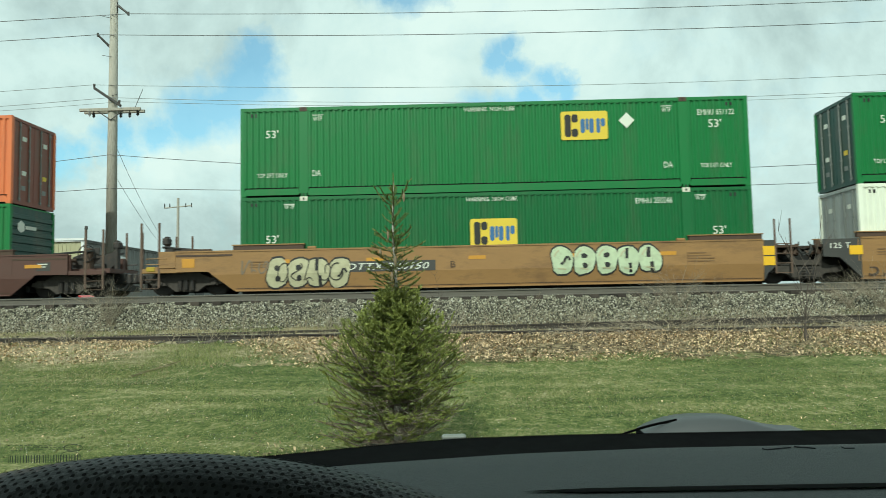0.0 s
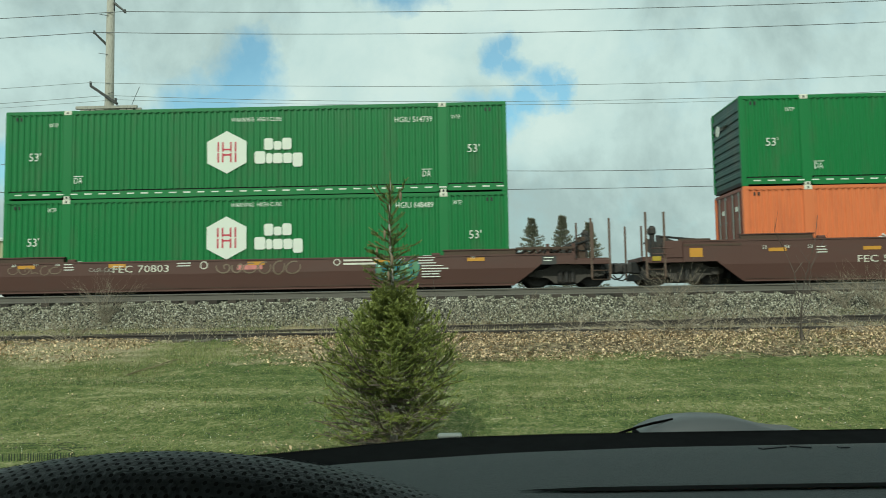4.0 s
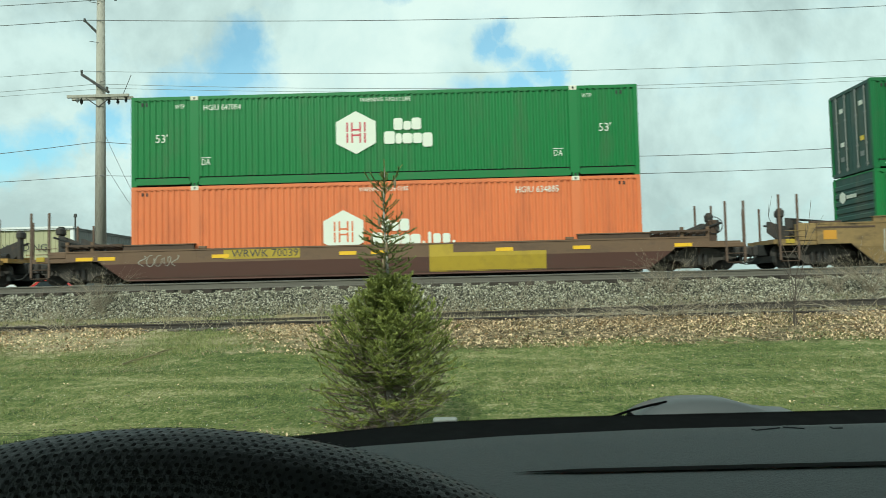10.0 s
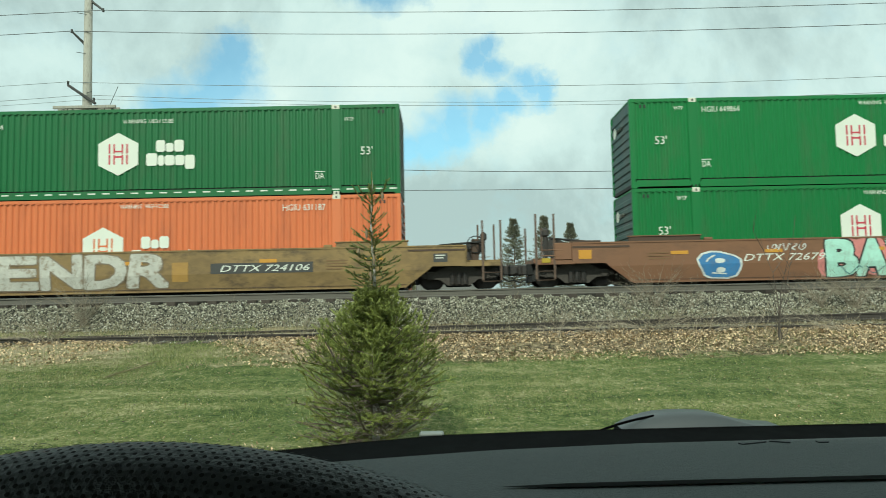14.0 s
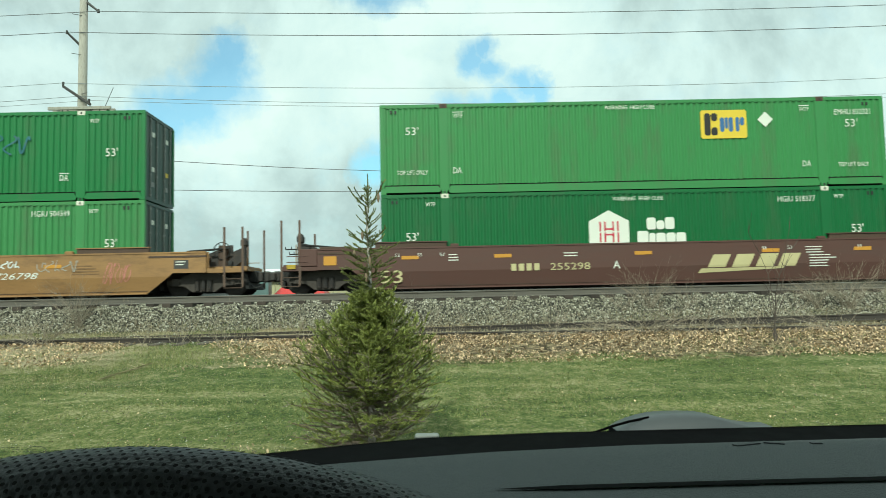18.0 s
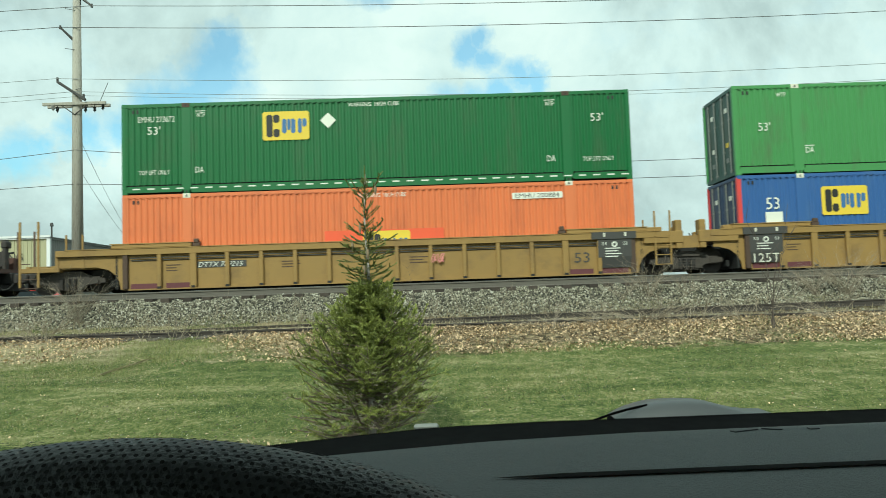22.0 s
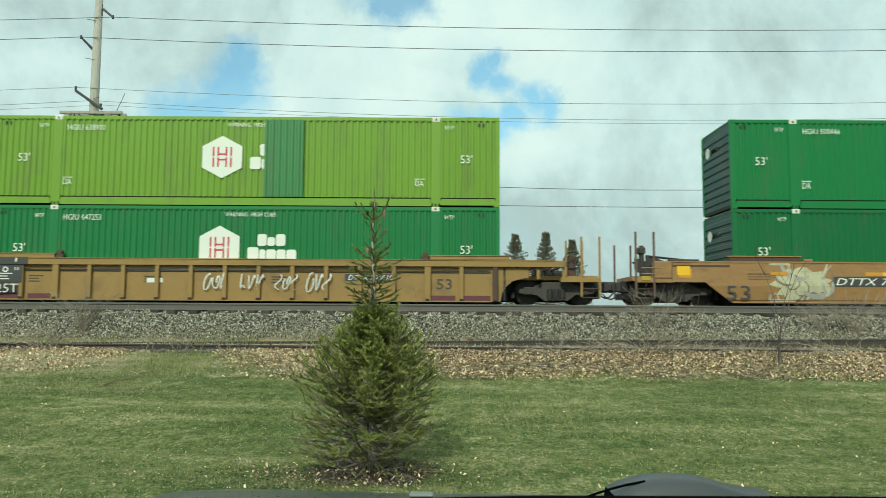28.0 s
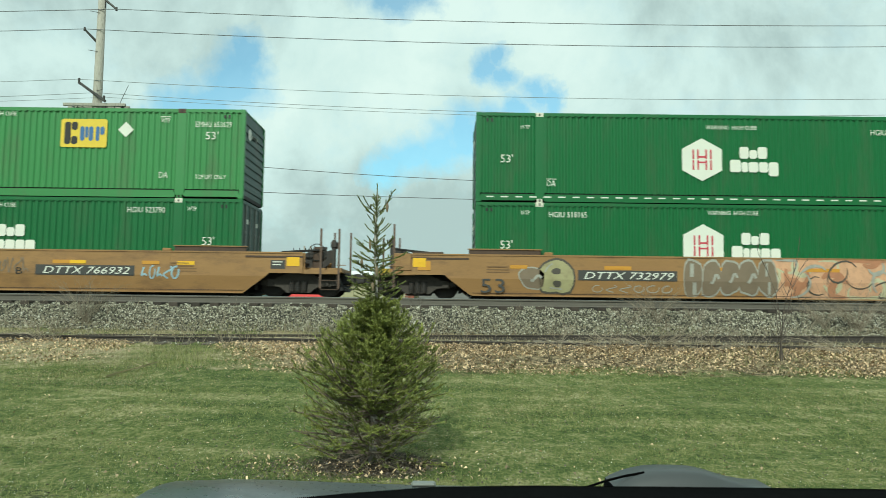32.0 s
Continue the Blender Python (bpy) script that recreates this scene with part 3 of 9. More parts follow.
def build_tracks():
    main = thing("railway_track", "main line with worn steel rails on dark sleepers", "railway track", kind="structure")
    me = rail_mesh(0.18, -800, 800)
    for y in (TRACK_Y - 0.755, TRACK_Y + 0.755):
        put("rail", me, RAIL_SIDE, main, (0, y, RAIL_Z - 0.004))
        strip = boxed(-800, 800, y - 0.026, y + 0.026, RAIL_Z - 0.004, RAIL_Z)
        part("rail_head", strip, RAIL_TOP, main, "bright worn running surface")
    tie = mesh_of("sleeper", boxed(-.115, .115, -1.3, 1.3, -.18, 0, .012))
    rnd = random.Random(4)
    for i in range(-42, 43):
        x = i * 0.5 + rnd.uniform(-.05, .05)
        put("sleeper", tie, TIE, main, pose(x, TRACK_Y + rnd.uniform(-.06, .06), 1.565, 0, 0, rnd.uniform(-2, 2)))
    # the nearer track of the pair, empty
    near = thing("railway_track", "empty nearer main track on dark sleepers in ballast", "railway track", kind="structure")
    for y in (19.95, 21.385):
        put("rail", me, RAIL_SIDE, near, (0, y, 1.683 + (y - 19.95) * .016))
        part("rail_head", boxed(-800, 800, y - .026, y + .026, 1.683 + (y - 19.95) * .016, 1.687 + (y - 19.95) * .016), RAIL_TOP, near, "bright worn running surface")
    for i in range(-36, 37):
        x = i * 0.5 + rnd.uniform(-.06, .06)
        put("sleeper", tie, TIE, near, pose(x, 20.67 + rnd.uniform(-.08, .08), 1.503, 0, 0, rnd.uniform(-3, 3)))
    far = bmesh.new()
    for i in range(-360, 361):
        if abs(i) > 42:
            box(far, i * .5 - .11, i * .5 + .11, TRACK_Y - 1.3, TRACK_Y + 1.3, 1.4, 1.565)
            box(far, i * .5 - .11, i * .5 + .11, 19.37, 21.97, 1.35, 1.503)
    ob = part("distant_sleepers", far, TIE, main)
    ob["kind"] = "stuff"
    side = thing("siding_track", "disused siding with rusty rails half buried in weeds", "railway track", kind="structure")
    me2 = rail_mesh(0.16, -24, 24)
    for y, z, slope in ((16.35, 0.715, -.0034), (17.785, 0.795, .0090)):
        put("rail", me2, RAIL_OLD, side, pose(0, y, z, 0, -math.degrees(math.atan(slope)), 0))
    tie2 = mesh_of("sleeper", boxed(-.11, .11, -1.25, 1.25, -.16, 0, .015))
    for i in range(-26, 27):
        put("sleeper", tie2, TIE_OLD, side, pose(i * 0.55 + rnd.uniform(-.08, .08), 17.07 + rnd.uniform(-.1, .1), 0.66 + rnd.uniform(-.02, .01), 2.2, rnd.uniform(-2, 2), rnd.uniform(-4, 4)))


build_tracks()

# ------------------------------------------------------------ containers
LEN, WID, HGT = 16.154, 2.59, 2.896
CM = {}


def corrugated(sections, y, z0, z1, pitch=0.2, depth=0.034, inward=1):
    """A sheet in x and z pressed into trapezoid ribs."""
    bm = bmesh.new()
    for x0, x1 in sections:
        n = max(1, round((x1 - x0) / pitch))
        p = (x1 - x0) / n
        prof = []
        for i in range(n):
            b = x0 + i * p
            prof += [(b, 0), (b + p * .34, 0), (b + p * .5, depth), (b + p * .84, depth)]
        prof.append((x1, 0))
        a = [bm.verts.new((x, y + inward * d, z0)) for x, d in prof]
        c = [bm.verts.new((x, y + inward * d, z1)) for x, d in prof]
        for i in range(len(prof) - 1):
            bm.faces.new((a[i], a[i + 1], c[i + 1], c[i]))
    return bm


def container_meshes():
    secs = ((0.12, 1.87), (2.19, 13.96), (14.28, 16.03))
    CM["near"] = mesh_of("side_panel", corrugated(secs, 0.006, 0.305, HGT - 0.09))
    CM["far"] = mesh_of("side_panel", corrugated(((0.12, 16.03),), WID - 0.008, 0.28, HGT - 0.09, pitch=0.4, inward=-1))
    bm = boxed(0.02, LEN - 0.02, 0.02, WID - 0.02, HGT - 0.06, HGT - 0.012)
    for i in range(40):
        box(bm, 0.3 + i * .39, 0.5 + i * .39, 0.12, WID - .12, HGT - .014, HGT - .002)
    CM["roof"] = mesh_of("roof", bm)
    CM["floor"] = mesh_of("floor", boxed(0.03, LEN - 0.03, 0.06, WID - 0.06, 0.05, 0.16))
    bm = boxed(0.1, LEN - 0.1, -0.004, 0.07, HGT - 0.10, HGT - 0.004)
    for i in range(79):
        box(bm, 0.22 + i * .2, 0.33 + i * .2, -0.002, 0.02, HGT - 0.125, HGT - 0.098)
    CM["top_rail"] = mesh_of("top_rail", bm)
    bm = bmesh.new()
    for x0, x1 in ((0.16, 1.84), (2.22, 13.93), (14.31, 15.99)):
        z0 = .03 if x1 - x0 > 5 else .06
        prism(bm, [(x0, z0), (x1, z0), (x1 + .06, z0 + .03), (x1, .262), (x0, .262), (x0 - .06, z0 + .03)], -0.010, 0.05)
    CM["bottom_rail"] = mesh_of("bottom_rail", bm)
    CM["bottom_beam"] = mesh_of("bottom_beam", boxed(0.1, LEN - .1, .06, .12, .05, .33))
    CM["corner_post"] = mesh_of("corner_post", boxed(-.003, .13, -.008, .13, .10, HGT - .06, .008))
    bm = boxed(-.155, .155, -.008, .10, .11, HGT - .06, .008)
    CM["stacking_post"] = mesh_of("stacking_post", bm)
    bm = boxed(-.125, .125, -.016, .12, -.075, .075, .012)
    CM["casting"] = mesh_of("corner_casting", bm)
    CM["socket"] = mesh_of("casting_slot", boxed(-.028, .028, -.0185, -.01, -.038, .038, .01))
    CM["small_casting"] = mesh_of("corner_casting", boxed(-.09, .09, -.012, .12, -.06, .06, .012))
    # an end wall pressed into horizontal ribs
    bm = bmesh.new()
    prof = [(.035, .10)]
    for i in range(9):
        z = .35 + i * .265
        prof += [(.035, z - .03), (.004, z), (.004, z + .13), (.035, z + .16)]
    prof.append((.035, HGT - .06))
    a = [bm.verts.new((x, .10, z)) for x, z in prof]
    b = [bm.verts.new((x, WID - .10, z)) for x, z in prof]
    for k in range(len(prof) - 1):
        bm.faces.new((a[k], b[k], b[k + 1], a[k + 1]))
    CM["front_wall"] = mesh_of("front_wall", bm)
    CM["door"] = mesh_of("door", boxed(0.03, 0.065, 0.10, WID / 2 - .01, 0.16, HGT - 0.12, .006))
    bm = bmesh.new()
    rod(bm, (0.005, 0, .14), (0.005, 0, HGT - .13), .02, sides=6)
    for z in (.22, .9, 1.9, HGT - .22):
        box(bm, -.012, .03, -.045, .045, z - .03, z + .03)
    CM["bar"] = mesh_of("locking_bar", bm)
    CM["placard"] = mesh_of("placard", boxed(.018, .026, -.20, .20, -.15, .15))
    CM["header"] = mesh_of("door_header", boxed(0.0, 0.10, 0.08, WID - .08, HGT - .125, HGT - .02))
    CM["sill"] = mesh_of("door_sill", boxed(0.0, 0.10, 0.08, WID - .08, .03, .16))
    bm = bmesh.new()
    for i in range(35):
        box(bm, .34 + i * .455, .57 + i * .455, -.011, -.004, .155, .195)
    CM["dashes"] = mesh_of("reflective_strip", bm)
    bm = bmesh.new()
    for x in (.36, .50, 15.5, 15.64):
        box(bm, x - .03, x + .03, -.004, .03, HGT - .30, HGT - .19)
    CM["vents"] = mesh_of("vent", bm)
    bm = bmesh.new()
    flat(bm, [(.635 * math.cos(radians(a)) * 1.0, .69 * math.sin(radians(a))) for a in (90, 30, -30, -90, -150, 150)], 0)
    bmesh.ops.scale(bm, vec=(1.155, 1, 1), verts=bm.verts)
    CM["hexagon"] = mesh_of("hexagon_emblem", bm)
    bm = bmesh.new()
    for x in (-.305, -.155, .105, .255):
        for z0, z1 in ((-.33, -.02), (.02, .33)):
            flat(bm, [(x, z0), (x + .055, z0), (x + .055, z1), (x, z1)], 0)
    for z in (-.115, .06):
        flat(bm, [(-.10, z), (.105, z), (.105, z + .055), (-.10, z + .055)], 0)
    CM["emblem_bars"] = mesh_of("emblem_bar", bm)


def blocks(rows, gap=0.0):
    """Plain rounded blocks side by side in lines: rows of (z0, z1, [(x0, x1), ...])."""
    bm, y = bmesh.new(), 0.0
    for z0, z1, spans in rows:
        for x0, x1 in spans:
            c = min(.05, (x1 - x0) / 3)
            flat(bm, [(x0 + c, z0), (x1 - c, z0), (x1, z0 + c), (x1, z1 - c), (x1 - c, z1), (x0 + c, z1), (x0, z1 - c), (x0, z0 + c)], y)
            y -= .0004
    return bm


def block_meshes(rows):
    """The same blocks, each as a mesh of its own."""
    return [mesh_of("wordmark_block", blocks(((z0, z1, (span,)),))) for z0, z1, spans in rows for span in spans]


def logo_meshes():
    # two lines of heavy white blocks, the upper shorter than the lower
    CM["wordmark"] = block_meshes((
        (.03, .41, ((-.42, -.13),)), (.03, .31, ((-.11, .14),)), (.03, .41, ((.16, .46),)),
        (-.41, -.01, ((-.73, -.38),)), (-.41, -.08, ((-.36, -.16), (-.14, .17), (.19, .48))), (-.53, -.08, ((.50, .81),)),
    ))
    CM["wordmark_tail"] = block_meshes(((-.46, -.30, ((-.26, -.18),)), (-.40, -.02, ((-.08, .02),)), (-.40, -.08, ((.08, .32), (.38, .62))), (-.40, -.30, ((.68, .78),))))
    CM["panel"] = mesh_of("emblem_panel", blocks(((-.46, .46, ((-.74, .74),)),)))
    CM["panel_black"] = mesh_of("emblem_block", blocks(((-.36, .36, ((-.62, -.42),)), (.10, .36, ((-.40, -.20),)), (-.36, -.10, ((-.40, -.20),)))))
    CM["panel_blue"] = mesh_of("emblem_block", blocks(((-.25, .22, ((-.12, .02), (.16, .30))), (-.15, .22, ((.04, .14),)), (-.25, .22, ((.38, .50),)), (-.05, .22, ((.52, .66),)))))
    CM["diamond"] = mesh_of("diamond_placard", (lambda b: (flat(b, [(0, -.25), (.25, 0), (0, .25), (-.25, 0)], 0), b)[1])(bmesh.new()))
    CM["strips_text"] = mesh_of("small_print", blocks(((-.02, .02, ((-.4, .4),)),)))


container_meshes()
logo_meshes()


def mark(name, me, material, parent, x, z, y=-.008, label="", scale=1.0):
    return put(name, me, material, parent, Matrix.Translation((x, y, z)) @ Matrix.Diagonal((scale, 1, scale, 1)), label)


def lettering(words, parent, x, z, w, h, material=None, y=-.008, name="lettering"):
    return put(name, text_mesh(words, w, h), material or LETTER, parent, (x, y, z))


def container(color, label, brand, number="", number_at=2.93, doors="right", dashes=False, castings=True, post=None, end_color=None, emblem_at=None, extras=(), drop=0.0, diamond_at=None, low=False):
    """A 53 foot container. Origin: the lower left near corner."""
    ob = thing("shipping_container", label, "container", "containers on the train")
    put("side_panel", CM["near"], color, ob)
    put("side_panel", CM["far"], color, ob)
    put("roof", CM["roof"], color, ob)
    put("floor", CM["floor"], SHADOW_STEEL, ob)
    put("top_rail", CM["top_rail"], color, ob)
    put("top_rail", CM["top_rail"], color, ob, pose(LEN, WID, 0, 0, 0, 180))
    put("bottom_rail", CM["bottom_rail"], color, ob)
    # near-black beam: the shade line over the bottom rail is in its colour
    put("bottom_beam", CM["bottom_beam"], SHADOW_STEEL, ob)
    put("bottom_rail", CM["bottom_rail"], color, ob, pose(LEN, WID, 0, 0, 0, 180))
    turns = (pose(0, 0, 0), pose(LEN, WID, 0, 0, 0, 180))
    for m in turns:
        put("corner_post", CM["corner_post"], post or color, ob, m)
        put("corner_post", CM["corner_post"], post or color, ob, m @ Matrix.Translation((LEN - .127, 0, 0)))
        for x in (2.03, 14.12):
            put("stacking_post", CM["stacking_post"], color, ob, m @ Matrix.Translation((x, 0, 0)))
    for x in (2.03, 14.12):
        c = put("corner_casting", CM["casting"], CASTING if castings else COAMING, ob, (x, 0, HGT - .07))
        put("casting_slot", CM["socket"], INK, c)
        c = put("corner_casting", CM["small_casting"], CASTING if castings and dashes else color, ob, (x, 0, .06))
        put("casting_slot", CM["socket"], INK, c)
    for x in (.09, LEN - .09):
        put("corner_casting", CM["small_casting"], color, ob, (x, 0, .06))
        put("corner_casting", CM["small_casting"], color, ob, (x, 0, HGT - .06))
    put("vent", CM["vents"], INK, ob)
    # ends and doors take the darker copy that has their shade painted in
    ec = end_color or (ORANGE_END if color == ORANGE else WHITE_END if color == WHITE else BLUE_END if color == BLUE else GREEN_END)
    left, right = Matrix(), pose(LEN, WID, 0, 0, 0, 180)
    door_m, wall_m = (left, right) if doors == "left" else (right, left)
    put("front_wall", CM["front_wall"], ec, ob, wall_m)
    put("emblem", CM["hexagon"], LETTER, ob, wall_m @ pose(-.004, WID - .6, 2.2, 0, 0, -90) @ Matrix.Diagonal((.3, 1, .3, 1)))
    put("small_print", CM["strips_text"], LETTER, ob, wall_m @ pose(-.004, WID - 1.15, 2.2, 0, 0, -90) @ Matrix.Diagonal((.8, 1, 2, 1)))
    for s in (0, 1):
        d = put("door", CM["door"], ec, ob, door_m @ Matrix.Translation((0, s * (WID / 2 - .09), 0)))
        for y in (.38, .92):
            put("locking_bar", CM["bar"], DULL, d, (0, y, 0))
        for y, z, w in ((.65, 2.25, LETTER), (.65, 1.1, LETTER if s else YELLOW), (.68, .6, DULL)):
            put("placard", CM["placard"], w, d, Matrix.Translation((0, y, z)) @ Matrix.Diagonal((1, .55, .5, 1)))
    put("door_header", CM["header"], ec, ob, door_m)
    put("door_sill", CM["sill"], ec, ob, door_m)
    if dashes:
        put("reflective_strip", CM["dashes"], LETTER if color not in (WHITE,) else RED, ob)
    z = HGT - (.14 if dashes and brand == "hex" else 0)
    if color == ORANGE and brand == "hex":
        hx = 6.75 if emblem_at is None else emblem_at
        lettering("WARNING  HIGH CUBE", ob, 8.05, z - .25, 1.55, .13)
        mark("hexagon_emblem", CM["hexagon"], LETTER, ob, hx, z - 1.58)
        mark("emblem_bar", CM["emblem_bars"], ORANGE, ob, hx, z - 1.58, y=-.012)
        for block in CM["wordmark"]:
            mark("wordmark_block", block, LETTER, ob, hx + 1.62, z - 1.62)
        for block in CM["wordmark_tail"]:
            mark("wordmark_block", block, LETTER, ob, hx + 2.75, z - 1.62)
        if number:
            lettering(number, ob, number_at, z - .38, 1.35, .2)
    elif brand == "hex":
        hx = 7.2 if emblem_at is None else emblem_at
        for x in (1.57, 14.55):
            lettering("WTP", ob, x, z - .33, .30, .13)
        for x in (.98, 15.1):
            lettering("53'", ob, x, z - 1.35, .38, .27)
        for x in (2.4, 13.6):
            lettering("DA", ob, x, z - 2.14, .27, .19)
            mark("small_print", CM["strips_text"], LETTER, ob, x, z - 2.0, scale=.4)
        lettering("WARNING  HIGH CUBE", ob, hx + .95, z - .27, 1.62, .13)
        mark("hexagon_emblem", CM["hexagon"], LETTER, ob, hx, z - 1.32)
        mark("emblem_bar", CM["emblem_bars"], LOGO_RED, ob, hx, z - 1.32, y=-.012)
        for block in CM["wordmark"]:
            mark("wordmark_block", block, LETTER, ob, hx + 1.62, z - 1.30)
        if number:
            lettering(number, ob, number_at, z - .38, 1.2, .18)
    elif brand in ("panel", "panel_white"):
        px = 11.0 if emblem_at is None else emblem_at
        pale = CAR_GREY if color == WHITE else LETTER
        for x in ((1.57, 14.55) if low else (2.5, 13.6)):
            lettering("WTP", ob, x, z - (.33 if low else .39), .30, .14, pale)
            mark("small_print", CM["strips_text"], pale, ob, x, z - (.24 if low else .27), scale=.42)
        for x in (2.45, 13.6):
            lettering("DA", ob, x, z - 2.15, .27, .19, pale)
        for x in (1.02, 15.1):
            lettering("53'", ob, x, z - (1.35 if low else .86), .40, .26, pale)
            if not low:
                lettering("TOP LIFT ONLY", ob, x, z - 2.2, .98, .14, pale)
        lettering("WARNING  HIGH CUBE", ob, 8.0, z - .22, 1.62, .13, pale)
        mark("emblem_panel", CM["panel"], LETTER if brand == "panel_white" else YELLOW, ob, px, z - .83 - drop)
        mark("emblem_block", CM["panel_black"], INK, ob, px, z - .83 - drop, y=-.012)
        mark("emblem_block", CM["panel_blue"], LOGO_BLUE, ob, px, z - .83 - drop, y=-.012)
        if diamond_at != 0:
            mark("diamond_placard", CM["diamond"], LETTER, ob, diamond_at or (px + 1.34 if px > 5 and px < 14 else px - 1.4), z - (1.03 if low else .70))
        if number:
            lettering(number, ob, number_at, z - (.38 if low else .50), 1.15, .18, pale)
    for fn in extras:
        fn(ob)
    return ob

# ------------------------------------------------------------ well cars
# local frame: x from the container's left end, y from its near face, z from the rail's top
KINK = 0.62
SIDE_Y = -0.20


def lean(z):
    """The sides lean in below their crease."""
    return 0.0 if z >= KINK else (KINK - z) * 0.16


def draped(bm):
    """Cuts a flat marking at the crease of the side and lays it onto the side."""
    bmesh.ops.bisect_plane(bm, geom=list(bm.verts) + list(bm.edges) + list(bm.faces), plane_co=(0, 0, KINK), plane_no=(0, 0, 1))
    for v in bm.verts:
        v.co.y += SIDE_Y + lean(v.co.z)
    return bm




def gcol(name, c):
    return mat("spray_" + name, c, rough=0.6, var=0.35, scale=2.2, fine=18, dirt=(0.16, 0.11, 0.06), dirt_amount=0.35)


SPRAY = {
    "cream": gcol("cream", (0.50, 0.47, 0.30)), "white": gcol("white", (0.66, 0.68, 0.64)), "black": gcol("black", (0.02, 0.02, 0.02)),
    "silver": gcol("silver", (0.36, 0.35, 0.30)), "teal": gcol("teal", (0.05, 0.33, 0.37)), "mint": gcol("mint", (0.42, 0.68, 0.56)),
    "pink": gcol("pink", (0.62, 0.22, 0.20)), "maroon": gcol("maroon", (0.085, 0.022, 0.035)), "blue": gcol("blue", (0.06, 0.20, 0.42)),
    "paleblue": gcol("pale_blue", (0.30, 0.44, 0.50)), "rust": gcol("rust", (0.36, 0.13, 0.075)), "ghost": gcol("faint_grey", (0.20, 0.15, 0.10)),
    "lilac": gcol("lilac", (0.42, 0.17, 0.33)), "green": gcol("faded_green", (0.10, 0.24, 0.13)), "khaki": gcol("khaki", (0.36, 0.33, 0.17)),
    "darkteal": gcol("dark_teal", (0.02, 0.13, 0.16)), "orange": gcol("orange", (0.62, 0.20, 0.03)),
    "turquoise": gcol("turquoise", (0.12, 0.50, 0.46)), "shadow": gcol("drop_shadow_tan", (0.42, 0.36, 0.24)), "frost": gcol("frost", (0.50, 0.64, 0.66)), "peach": gcol("peach", (0.60, 0.34, 0.20)), "clay": gcol("clay", (0.42, 0.19, 0.10)), "palegreen": gcol("pale_green", (0.52, 0.60, 0.40)), "ashgrey": gcol("ash_grey", (0.22, 0.20, 0.165)),
    "wornsilver": mat("worn_silver_spray", (0.50, 0.48, 0.42), rough=0.6, var=0.4, scale=3.0, fine=14, dirt=(0.19, 0.12, 0.055), dirt_amount=1.0),
    "frostmint": gcol("frosted_mint", (0.56, 0.70, 0.58)), "lilacgrey": gcol("lilac_grey", (0.30, 0.24, 0.25)), "ghostblack": gcol("washed_black", (0.075, 0.065, 0.05)),
}


def blob(rnd, cx, cz, rx, rz, n=16, wob=0.16, square=2.6):
    pts = []
    ph = [rnd.uniform(0, 6.28) for _ in range(3)]
    for i in range(n):
        a = 2 * math.pi * i / n
        c, s = math.cos(a), math.sin(a)
        k = (abs(c) ** square + abs(s) ** square) ** (-1 / square)
        k *= 1 + wob * (.5 * math.sin(2 * a + ph[0]) + .35 * math.sin(3 * a + ph[1]) + .25 * math.sin(5 * a + ph[2]))
        pts.append((cx + rx * k * c, cz + rz * k * s))
    return pts


def stroke(bm, pts, w, y):
    """A band of width w along a bent line."""
    left, right = [], []
    for i, (x, z) in enumerate(pts):
        x0, z0 = pts[max(0, i - 1)]
        x1, z1 = pts[min(len(pts) - 1, i + 1)]
        d = math.hypot(x1 - x0, z1 - z0) or 1
        nx, nz = -(z1 - z0) / d * w / 2, (x1 - x0) / d * w / 2
        left.append(bm.verts.new((x + nx, y, z + nz)))
        right.append(bm.verts.new((x - nx, y, z - nz)))
    for i in range(len(pts) - 1):
        bm.faces.new((left[i], left[i + 1], right[i + 1], right[i]))


def clampz(pts, z0, z1):
    return [(x, min(max(z, z0), z1)) for x, z in pts]


